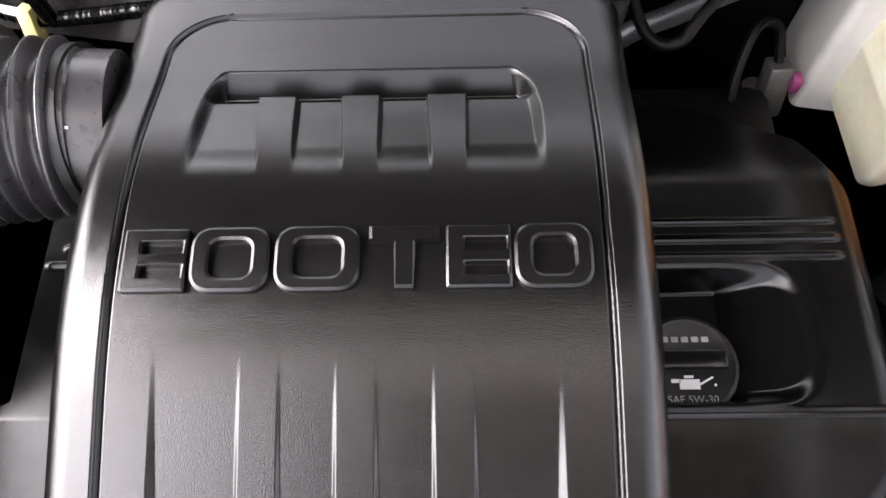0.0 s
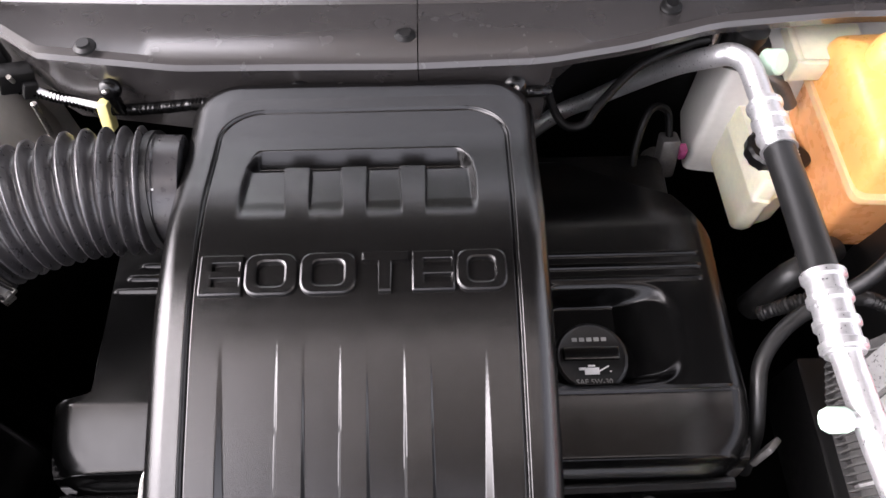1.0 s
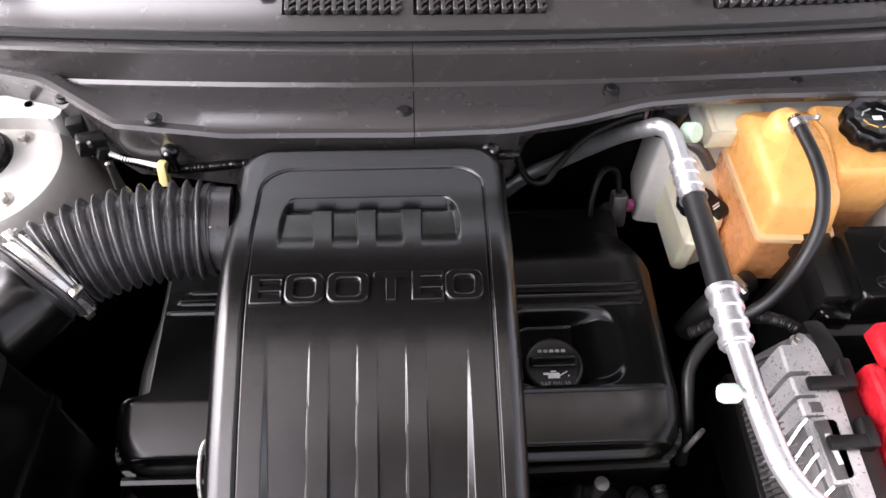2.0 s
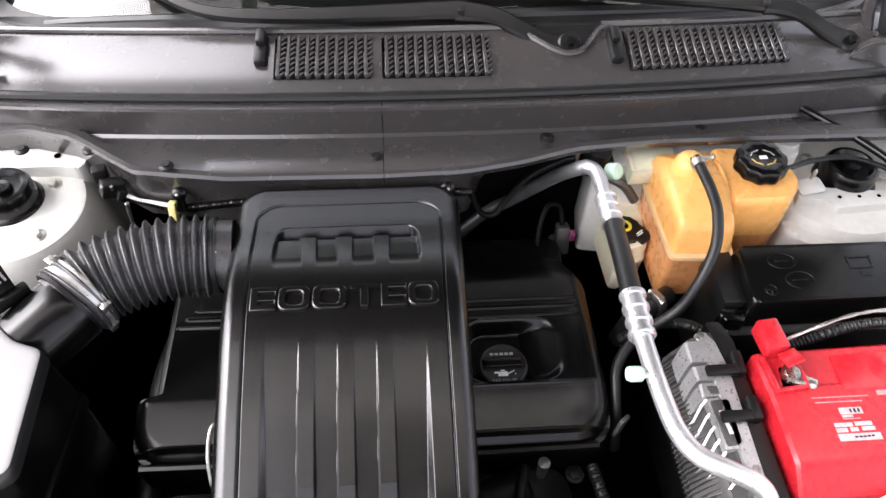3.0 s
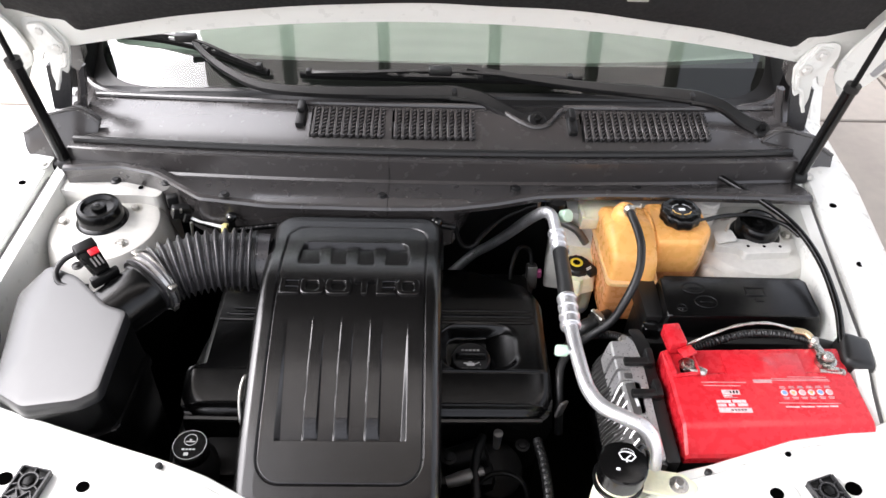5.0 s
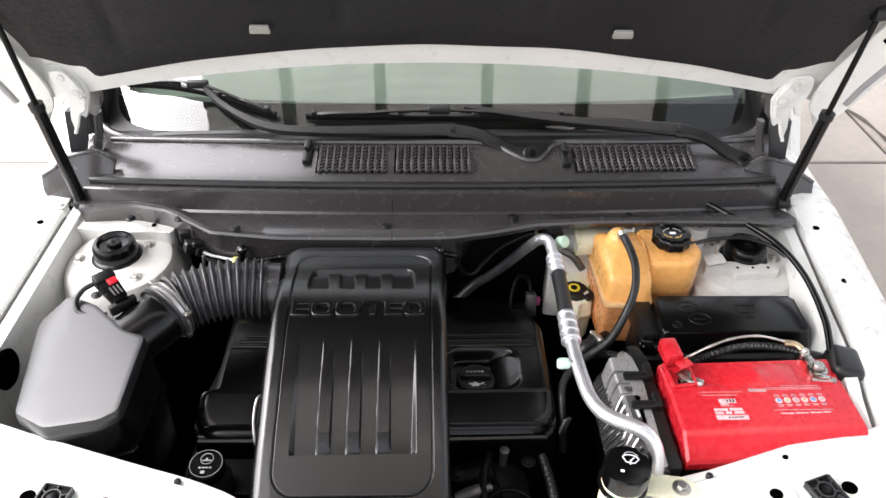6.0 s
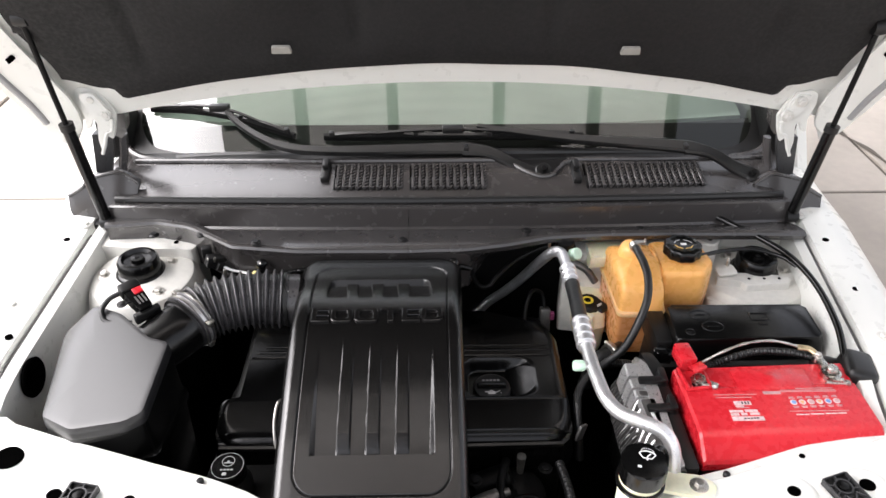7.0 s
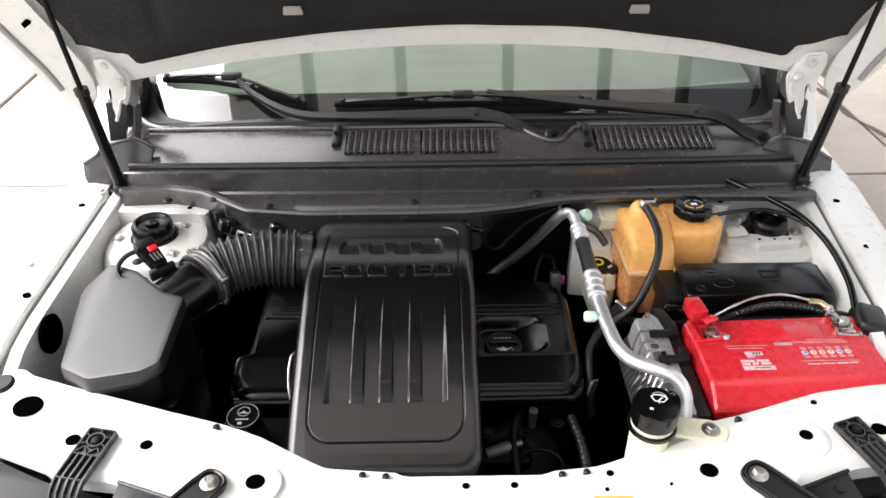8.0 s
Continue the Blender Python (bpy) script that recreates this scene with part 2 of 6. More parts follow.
def along(line_pts, n, step):
    """Points, every step metres, of a smooth line."""
    line = smooth_line(line_pts, n)
    out, acc = [line[0]], 0.0
    for a, b in zip(line, line[1:]):
        d = (b - a).length
        while acc + d >= step and d > 1e-9:
            t = (step - acc) / d
            a = a.lerp(b, t)
            out.append(a)
            d = (b - a).length
            acc = 0.0
        acc += d
    return out


def loft(sections, closed=True, caps=True):
    """A skin through sections of equally many points."""
    k = len(sections[0])
    vs = [p for s in sections for p in s]
    fs = []
    for i in range(len(sections) - 1):
        for j in range(k if closed else k - 1):
            fs.append((i * k + j, i * k + (j + 1) % k, (i + 1) * k + (j + 1) % k, (i + 1) * k + j))
    if caps and closed:
        fs.append(tuple(range(k))[::-1])
        fs.append(tuple(range((len(sections) - 1) * k, len(sections) * k)))
    return bm_of(vs, fs)


def sheet(nx, ny, f, thick=None):
    """A grid f(u, v) for u, v in 0..1; thick: a vector, by which a second skin lies behind it."""
    vs = [Vector(f(i / nx, j / ny)) for j in range(ny + 1) for i in range(nx + 1)]
    fs = [(j * (nx + 1) + i, j * (nx + 1) + i + 1, (j + 1) * (nx + 1) + i + 1, (j + 1) * (nx + 1) + i) for j in range(ny) for i in range(nx)]
    if thick is not None:
        k = len(vs)
        vs += [v + Vector(thick) for v in vs]
        fs += [tuple(q + k for q in f)[::-1] for f in fs]
        rim = [i for i in range(nx + 1)] + [j * (nx + 1) + nx for j in range(1, ny + 1)]
        rim += [ny * (nx + 1) + i for i in range(nx - 1, -1, -1)] + [j * (nx + 1) for j in range(ny - 1, 0, -1)]
        fs += [(a, b, b + k, a + k) for a, b in zip(rim, rim[1:] + rim[:1])]
    return bm_of(vs, fs)


def smooth(a, b, v):
    t = np.clip((v - a) / (b - a), 0, 1)
    return t * t * (3 - 2 * t)


def bolt(r=0.008, h=0.006, washer=0.012):
    """A hexagon bolt head on its washer."""
    return joined(lathe([(washer, 0), (washer, 0.0015), (washer * 0.9, 0.002)], 20), moved(lathe([(r, 0.0015), (r, h * 0.85), (r * 0.8, h)], 6), Matrix.Identity(4)))

# ---- ground and canopy ----
ground = thing("ground", (0, 0, 0), "pale worn concrete yard in large slabs", "ground", kind="structure")
part("bed", box(-60, 60, -60, 60, -0.3, -0.012, 0), M_JOINT, ground)
_slab = part("slab", box(-2.46, 2.46, -1.49, 1.49, -0.2, 0.0, 0.006, 1), M_CONC, ground)
_slab.matrix_basis = Matrix.Translation((-0.15, 0.8, 0))
for i in range(-6, 7):
    for j in range(-8, 9):
        if (i, j) != (0, 0):
            share("slab", _slab, ground, Matrix.Translation((-0.15 + 4.94 * i, 0.8 + 3.0 * j, random.uniform(-0.004, 0.004))))

for _p in ([(2.27, 3.35), (2.30, 3.12), (2.29, 2.95), (2.36, 2.72), (2.38, 2.4), (2.31, 2.1)],):
    part("crack", tube([(x, y, 0.001) for x, y in _p], 0.016, 6, 6, lambda d: 0.014 + 0.006 * math.sin(d * 23), flat=0.2), M_JOINT, ground)
canopy = thing("canopy_roof", (0.1, 2.5, 4.3), "corrugated pale sheet roof on dark steel purlins", "roof", kind="structure")
# The front opaque run is unseen, added to darken reflections in the engine cover.
for _name, _xa, _ya, _yb, _mat, _lab in (("translucent_sheeting", -2.32, -0.85, 1.40, M_BROWN, "pale brown corrugated sheets that let daylight through"), ("opaque_sheeting", -1.15, 1.40, 4.60, M_SHEET, "dull brown opaque corrugated sheets, the front run added"), ("opaque_sheeting", -1.15, -2.60, -0.85, M_SHEET, "dull brown opaque corrugated sheets, the front run added")):
    _vs, _fs = [], []
    _ny = round((_yb - _ya) / 0.0076)
    for j in range(_ny + 1):
        y = _ya + (_yb - _ya) * j / _ny
        z = 4.3 + 0.011 * math.sin(y * 2 * math.pi / 0.076)
        _vs += [(_xa, y, z), (2.55, y, z)]
    for j in range(_ny):
        _fs.append((2 * j, 2 * j + 1, 2 * j + 3, 2 * j + 2))
    fast_part(_name, _vs, _fs, _mat, canopy, _lab)
for x in (-1.36, -0.45, 0.56, 1.53, 2.45):
    part("purlin", box(x - 0.05, x + 0.05, -2.60, 4.55 if x > -1.0 else 1.40, 4.16, 4.28, 0.004, 1), M_BEAM, canopy)
for x, y in ((2.45, 4.45), (-1.10, 4.45), (2.45, -2.50), (-1.36, -2.50)):
    part("post", box(x - 0.05, x + 0.05, y - 0.05, y + 0.05, 0, 4.2, 0.004, 1), M_BEAM, canopy)
part("beam", box(-1.41, 2.50, -2.55, -2.45, 4.06, 4.165, 0.004, 1), M_BEAM, canopy)

# ---- the car's body ----
car = thing("car", (0, 0.5, 0), "white car with its hood propped open over a black engine bay", "car")


def side_shift(x):
    return 0.16 * x * x, -0.08 * x * x


def rad_in(x):
    """Rear edge of the front cross panel."""
    return float(np.interp(x, [-0.70, -0.68, -0.61, -0.54, -0.45, -0.38, -0.31, -0.26, -0.217, -0.119, -0.107, 0.086, 0.095, 0.157, 0.218, 0.251, 0.319, 0.372, 0.503, 0.60, 0.66],
                           [-0.012, -0.026, -0.051, -0.074, -0.104, -0.126, -0.148, -0.170, -0.190, -0.199, -0.206, -0.207, -0.201, -0.195, -0.178, -0.168, -0.143, -0.130, -0.089, -0.074, -0.055]))


def rad_z(x):
    return 0.986 + 0.026 * float(smooth(0.18, 0.36, abs(x + 0.02)))


def rad_front(x):
    return float(np.interp(abs(x), [0, 0.30, 0.42, 0.50, 0.57, 0.60, 0.68, 0.75], [-0.36, -0.36, -0.245, -0.222, -0.212, -0.19, -0.158, -0.13]))


_secs = []
for i in range(141):
    x = -0.72 + 1.40 * i / 140
    yi, yf, z = rad_in(x), rad_front(x), rad_z(x)
    _secs.append([(x, yi + 0.006, z - 0.05), (x, yi + 0.003, z - 0.010), (x, yi, z - 0.007), (x, yi - 0.012, z - 0.006), (x, yi - 0.017, z + 0.001), (x, yi - 0.024, z + 0.002),
                  (x, (yi + yf) / 2, z - 0.001), (x, yf + 0.012, z - 0.004), (x, yf, z - 0.012), (x, yf, z - 0.035), (x, yf + 0.02, z - 0.035), (x, yi - 0.02, z - 0.03)])
part("front_cross_panel", loft(_secs), M_WHITE, car, "white painted radiator support panel", 30)


def fender(side):
    secs = []
    for j in range(40):
        y = -0.14 + 1.3 * j / 39
        g = (0.735 if side < 0 else 0.655 + 0.135 * min(max(y, 0), 0.5))
        if y < 0.02:
            g -= (0.02 - y) * 0.12
        zt = 1.02 - 0.03 * float(smooth(0.1, -0.14, y)) + 0.04 * float(smooth(0.5, 1.1, y))
        o = [(-0.03, -0.33), (-0.022, -0.03), (-0.018, -0.005), (0.0, 0.0), (0.004, -0.012), (0.011, -0.012), (0.015, 0.003), (0.05, 0.008), (0.085, 0.006),
             (0.112, -0.006), (0.135, -0.035), (0.15, -0.1), (0.165, -0.3), (0.165, -0.62), (0.14, -0.62), (0.10, -0.3), (0.05, -0.06), (0.0, -0.05)]
        secs.append([(side * (g + dx), y, zt + dz) for dx, dz in o])
    return loft(secs)


for s in (-1, 1):
    part("fender", fender(s), M_WHITE, car, "white front fender with a bolted inner rail", 30)


def gutter_x(s, y):
    g = 0.735 if s < 0 else 0.655 + 0.135 * min(max(y, 0), 0.5)
    return s * (g - (max(0.0, 0.02 - y)) * 0.12)


for s in (-1, 1):
    part("rail_seam", tube([(gutter_x(s, y) + s * 0.0075, y, 1.0115 - 0.03 * float(smooth(0.1, -0.14, y))) for y in (-0.08, 0.0, 0.1, 0.2, 0.3, 0.4, 0.47)], 0.0030, 8, 4), M_DULL, car, "dark sealed rail seam")


for _x, _y in ((-0.776, 0.436), (-0.760, 0.147), (0.751, 0.41), (0.735, 0.25), (-0.80, 0.05)):
    part("rail_hole", lathe([(0.0065, -0.004), (0.0065, 0.0012), (0.0005, 0.0012)], 16, (_x, _y, 1.0265)), M_HOLE, car)
for _x, _y in ((-0.757, 0.49), (-0.79, 0.23), (0.735, 0.50), (0.72, 0.12)):
    part("rail_bolt", moved(bolt(0.007, 0.007, 0.012), pose(_x, _y, 1.0265)), M_WHITE2, car)


def tower(cx, cy, ztop, side):
    """Strut tower: a domed pressing that runs into the side wall."""
    k = 1.0 if side < 0 else 1.13
    bm = lathe([(0.130 * k, ztop - 0.125), (0.126 * k, ztop - 0.09), (0.115 * k, ztop - 0.040), (0.108 * k, ztop - 0.014), (0.101 * k, ztop - 0.004), (0.092 * k, ztop), (0.06, ztop + 0.001), (0.05, ztop + 0.004), (0.0005, ztop + 0.004)], 48, (cx, cy, 0))
    for v in bm.verts:
        if (v.co.x - cx) * side > 0:
            v.co.x = cx + (v.co.x - cx) * 0.9
    return bm


# Liners added below the towers, coloured as bay shade, to close the gaps.
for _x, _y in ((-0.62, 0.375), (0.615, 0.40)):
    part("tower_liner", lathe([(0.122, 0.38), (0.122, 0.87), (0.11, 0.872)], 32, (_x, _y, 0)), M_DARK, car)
part("strut_tower", tower(-0.62, 0.375, 0.985, -1), M_WHITE2, car, "dusty white strut tower", 30)
part("strut_tower", tower(0.61, 0.395, 0.970, 1), M_WHITE2, car, "dusty white strut tower", 30)
part("firewall_ledge", prism(rounded([(-0.74, 0.445), (-0.66, 0.436), (-0.611, 0.430), (-0.56, 0.430), (-0.533, 0.425), (-0.524, 0.432), (-0.522, 0.49), (-0.74, 0.51)], 0.006), 0.80, 1.006, 0.004), M_WHITE2, car)
part("firewall_ledge", prism(rounded([(0.225, 0.405), (0.30, 0.392), (0.53, 0.402), (0.565, 0.468), (0.72, 0.475), (0.72, 0.50), (0.24, 0.50)], 0.01), 0.80, 1.006, 0.006), M_WHITE2, car)
for _x, _y, _z in ((0.527, 0.436, 1.0122), (-0.566, 0.452, 1.0066)):
    part("ledge_hole", lathe([(0.005, 0), (0.005, 0.001), (0.0005, 0.001)], 14, (_x, _y, _z)), M_HOLE, car)
part("ledge_ear", prism(rounded([(0.498, 0.452), (0.512, 0.424), (0.530, 0.418), (0.545, 0.430), (0.548, 0.452)], 0.008, 4), 1.002, 1.012, 0.002), M_WHITE2, car, "white tab with a bolt hole")
part("tank_bracket", joined(prism(rounded([(0.272, 0.430), (0.270, 0.378), (0.326, 0.378), (0.340, 0.404), (0.340, 0.430)], 0.005), 1.003, 1.015, 0.002), box(0.268, 0.300, 0.372, 0.380, 0.990, 1.015, 0.003), box(0.268, 0.276, 0.376, 0.425, 0.985, 1.017, 0.002)), M_CREAM, car, "cream plastic bracket behind the coolant tank")
part("tower_bracket", prism(rounded([(0.515, 0.338), (0.562, 0.331), (0.566, 0.316), (0.655, 0.322), (0.662, 0.345), (0.60, 0.352), (0.525, 0.362)], 0.006), 0.925, 0.986, 0.003), M_WHITE2, car, "folded white sheet bracket")
part("tower_step", prism(rounded([(0.495, 0.30), (0.53, 0.272), (0.60, 0.268), (0.648, 0.285), (0.66, 0.33), (0.50, 0.34)], 0.02), 0.86, 0.952, 0.014, 3), M_WHITE2, car)
for _x in (0.578, 0.608, 0.638):
    part("bracket_hole", lathe([(0.003, 0), (0.003, 0.0012), (0.0005, 0.0012)], 12, (_x, 0.337, 0.9855)), M_HOLE, car)
part("bracket_tab", moved(prism(rounded([(-0.02, -0.012), (0.02, -0.016), (0.02, 0.012), (-0.016, 0.014)], 0.006), 0, 0.003, 0.001), pose(0.535, 0.355, 0.992, 8, -6, 12)), M_WHITE2, car)
# The bay's walls and floor get their deep shade from a near-black colour.
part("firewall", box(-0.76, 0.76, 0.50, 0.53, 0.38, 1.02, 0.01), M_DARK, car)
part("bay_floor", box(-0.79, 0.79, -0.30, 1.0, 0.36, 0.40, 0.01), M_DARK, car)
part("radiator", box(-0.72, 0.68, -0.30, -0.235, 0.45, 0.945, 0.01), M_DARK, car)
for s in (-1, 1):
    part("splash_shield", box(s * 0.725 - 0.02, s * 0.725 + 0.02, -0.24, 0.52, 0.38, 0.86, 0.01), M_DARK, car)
part("battery_tray_wall", box(0.30, 0.655, -0.115, 0.16, 0.70, 0.80, 0.006), M_BLACK, car)


# cowl: two shroud halves, seal, louvred panel
def lip_y(x):
    return float(np.interp(x, [-0.72, -0.60, -0.53, -0.43, -0.30, -0.1, 0.02, 0.10, 0.18, 0.30, 0.72], [0.456, 0.462, 0.440, 0.366, 0.344, 0.338, 0.341, 0.356, 0.380, 0.392, 0.405]))


def shroud(x0, x1, n=40):
    secs = []
    for i in range(n + 1):
        x = x0 + (x1 - x0) * i / n
        dy, dz = side_shift(x)
        l = lip_y(x)
        p = [(0.445 + dy, 1.100 + dz), (0.424 + dy, 1.104 + dz), (0.420 + dy, 1.102 + dz), (0.4215 + dy * 0.95, 1.080 + dz), (0.4235 + dy * 0.9, 1.058 + dz * 0.9),
             (0.419 + dy * 0.9, 1.0545 + dz * 0.9), (max(0.385, l + 0.014) + dy * 0.35, 1.058 + dz * 0.5), (l + 0.010, 1.0625 + dz * 0.4), (l + 0.003, 1.0605 + dz * 0.4), (l, 1.056 + dz * 0.4), (l + 0.004, 1.045 + dz * 0.4), (l + 0.007 + 0.075 * float(smooth(0.02, 0.08, x)), 1.01), (l + 0.010 + 0.105 * float(smooth(0.02, 0.08, x)), 0.96)]
        q = [(y + 0.004, z - 0.004) for y, z in p[::-1]]
        secs.append([(x, y, z) for y, z in p + q])
    return loft(secs)


cowl = thing("cowl_panel", (0, 0.45, 1.0), "weathered black plastic cowl with louvred air inlets", "cowl panel")
part("shroud", shroud(-0.705, -0.0905), M_COWL, cowl, angle=25)
part("shroud", shroud(-0.0895, 0.705), M_COWL, cowl, angle=25)


def cowl_top(x, y):
    dy, dz = side_shift(x)
    return (x, y + dy, 1.098 + 0.026 * (y - 0.455) / 0.145 + 0.006 * math.sin(min(1, max(0, (y - 0.455) / 0.145)) * math.pi) + dz)


BLOCKS = [(-0.243, -0.104), (-0.088, 0.068), (0.274, 0.533)]
Y0, Y1 = 0.484, 0.560
_xs = sorted(set([-0.70 + 0.02 * i for i in range(71)] + [v for b in BLOCKS for v in b]))
_ys = [0.440, 0.455, 0.47, Y0, 0.50, 0.52, 0.54, Y1, 0.58, 0.60, 0.612]
_vs = [cowl_top(x, y) for y in _ys for x in _xs]
_vs += [(x, y, z - 0.004) for x, y, z in _vs]
_fs, _k, _w = [], len(_xs) * len(_ys), len(_xs)


def _solid(i, j):
    if not (0 <= i < len(_xs) - 1 and 0 <= j < len(_ys) - 1):
        return False
    xm, ym = (_xs[i] + _xs[i + 1]) / 2, (_ys[j] + _ys[j + 1]) / 2
    return not (Y0 < ym < Y1 and any(a < xm < b for a, b in BLOCKS))


for j in range(len(_ys) - 1):
    for i in range(len(_xs) - 1):
        if not _solid(i, j):
            continue
        a, b, c, d = j * _w + i, j * _w + i + 1, (j + 1) * _w + i + 1, (j + 1) * _w + i
        _fs += [(a, b, c, d), (d + _k, c + _k, b + _k, a + _k)]
        for (u, v), (ni, nj) in (((a, b), (i, j - 1)), ((b, c), (i + 1, j)), ((c, d), (i, j + 1)), ((d, a), (i - 1, j))):
            if not _solid(ni, nj):
                _fs.append((v, u, u + _k, v + _k))
fast_part("top_panel", _vs, _fs, M_COWL, cowl, angle=30)
part("plenum", loft([[(x, 0.47 + side_shift(x)[0], 1.075 + side_shift(x)[1]), (x, 0.575 + side_shift(x)[0], 1.085 + side_shift(x)[1]), (x, 0.575 + side_shift(x)[0], 1.05 + side_shift(x)[1]), (x, 0.47 + side_shift(x)[0], 1.05 + side_shift(x)[1])] for x in [-0.6 + 0.06 * i for i in range(21)]]), M_BLACK, cowl)
part("seal", loft([[(x, 0.448 + 0.007 * math.cos(a) + side_shift(x)[0], 1.104 + 0.007 * math.sin(a) + side_shift(x)[1]) for a in [k * math.pi / 4 for k in range(8)]] for x in [-0.70 + 0.05 * i for i in range(29)]]), M_RUBBER, cowl, "black rubber hood seal")
_bar = part("louvre", box(-0.0026, 0.0026, -0.038, 0.038, -0.006, 0.0045, 0.0008, 1), M_COWL, cowl)
_first = True
_ticks = []
for a, b in BLOCKS:
    n = round((b - a) / 0.0146)
    for i in range(n):
        x = a + (b - a) * (i + 0.5) / n
        dy, dz = side_shift(x)
        m = Matrix.Translation((x, 0.522 + dy, 1.117 + dz)) @ pose(0, 0, 0, 9.5)
        if _first:
            _bar.matrix_basis, _first = m, False
        else:
            share("louvre", _bar, cowl, m)
        for k in range(8):
            _ticks.append(moved(box(-0.0050, 0.0050, -0.0017, 0.0017, -0.005, 0.0026, 0.0005, 1), m @ pose(0.0055, -0.034 + 0.0097 * k, 0, 0, 0, 40)))
_tk = joined(*_ticks)
tagged(part("louvre_fin", _tk, M_COWL, cowl), kind="stuff")
for x, y in ((-0.262, 0.535), (0.256, 0.525)):
    dy, dz = side_shift(x)
    part("washer_nozzle", joined(moved(box(-0.009, 0.009, -0.03, 0.03, -0.004, 0.010, 0.004), pose(x, y + dy, 1.118 + dz, 8)), moved(box(-0.007, 0.007, 0.0, 0.028, 0.0, 0.018, 0.004), pose(x, y + dy, 1.12 + dz, 8))), M_BLACK, cowl)
_pin = part("push_pin", lathe([(0.010, 0), (0.0095, 0.002), (0.006, 0.004), (0.0055, 0.006), (0.0005, 0.006)], 20), M_BLACK, cowl)
_pin.matrix_basis = Matrix.Translation((-0.101, 0.375, 1.058))
for p in ((-0.381, 0.366, 1.0625), (-0.5, 0.42, 1.045), (0.143, 0.407, 1.056), (0.375, 0.424, 1.046), (-0.6, 0.435, 1.035), (0.56, 0.43, 1.035)):
    share("push_pin", _pin, cowl, Matrix.Translation(p))
for s in (-1, 1):
    _ox, _oz = (0.0, 0.0) if s < 0 else (-0.008, -0.016)
    _lean = Matrix(((s, 0, 0, s * _ox), (0, 0.45, s, 0.543 - 0.45 * 1.06), (0, 1, 0, _oz), (0, 0, 0, 1)))
    _flap = [(0.802, 1.067), (0.786, 1.077), (0.770, 1.083), (0.757, 1.099), (0.740, 1.105), (0.724, 1.104), (0.701, 1.112), (0.684, 1.110), (0.664, 1.100), (0.651, 1.090), (0.660, 1.064), (0.672, 1.050), (0.700, 1.040), (0.738, 1.012), (0.788, 1.012), (0.801, 1.038)]
    part("corner_flap", moved(prism(rounded(_flap, 0.005, 3), -0.005, 0.005, 0.002), _lean), M_COWL, cowl, "grey-black rubber corner flap")
    part("flap_edge", tube([_lean @ Vector((x, z, -0.006 * s)) for x, z in ((0.800, 1.066), (0.771, 1.082), (0.757, 1.098), (0.738, 1.103), (0.702, 1.110), (0.684, 1.108), (0.665, 1.098), (0.654, 1.090))], 0.004, 8, 5), M_COWL, cowl)
    part("hinge_post", loft([[(s * (a + _ox), y - 0.012, z + _oz), (s * (b + _ox), y, z + _oz), (s * (b + _ox), y + 0.01, z + _oz), (s * (a + _ox), y + 0.01, z + _oz)] for a, b, y, z in ((0.757, 0.717, 0.635, 1.165), (0.759, 0.722, 0.628, 1.13), (0.763, 0.738, 0.615, 1.065), (0.765, 0.742, 0.61, 1.03))]), M_RIB, cowl, "dull grey hinge post")
    part("side_column", loft([[(s * (a + _ox), y, z + _oz), (s * ((a + b) / 2 + _ox), y - 0.007, z + _oz), (s * (b + _ox), y, z + _oz), (s * (b + _ox), y + 0.012, z + _oz), (s * (a + _ox), y + 0.012, z + _oz)] for a, b, y, z in ((0.704, 0.690, 0.632, 1.160), (0.710, 0.695, 0.625, 1.12), (0.722, 0.705, 0.615, 1.075), (0.728, 0.708, 0.61, 1.04))]), M_COWL, cowl)
    part("column_bolt", moved(bolt(0.0055, 0.005, 0.009), pose(s * (0.713 + _ox), 0.607, 1.088 + _oz, 80)), M_COWL, cowl)
    part("end_cap", loft([[(s * x, y, z) for y, z in ((0.56, 1.055), (0.60, 1.062), (0.66, 1.075 + q), (0.70, 1.085 + q), (0.70, 1.0), (0.56, 1.0))] for x, q in ((0.67, 0.0), (0.70, 0.006), (0.73, 0.004), (0.765, -0.02))]), M_COWL, cowl)

part("glass_gutter", loft([[(x, 0.578 + side_shift(x)[0], cowl_top(x, 0.578)[2] - 0.004), (x, 0.580 + side_shift(x)[0], cowl_top(x, 0.58)[2] + 0.003), (x, 0.604 + side_shift(x)[0], cowl_top(x, 0.604)[2] + 0.004), (x, 0.612 + side_shift(x)[0], cowl_top(x, 0.61)[2] - 0.004)] for x in [-0.69 + 0.046 * i for i in range(31)]]), M_BLACK, cowl, "black strip along the glass")
part("rear_lip", tube([(x, 0.575 + side_shift(x)[0], cowl_top(x, 0.575)[2] + 0.002) for x in [-0.69 + 0.115 * i for i in range(8)]], 0.0055, 8, 4), M_COWL, cowl)
part("rear_lip", tube([(x, 0.575 + side_shift(x)[0], cowl_top(x, 0.575)[2] + 0.002) for x in [0.245 + 0.09 * i for i in range(6)]], 0.0055, 8, 4), M_COWL, cowl)
part("pivot_rim", tube([(x, y + side_shift(x)[0], cowl_top(x, y)[2] + 0.002) for x, y in ((0.098, 0.574), (0.125, 0.560), (0.152, 0.535), (0.180, 0.518), (0.205, 0.522), (0.222, 0.540), (0.236, 0.560), (0.256, 0.574))], 0.0050, 8, 6), M_COWL, cowl, "moulded rim round the wiper pivot")
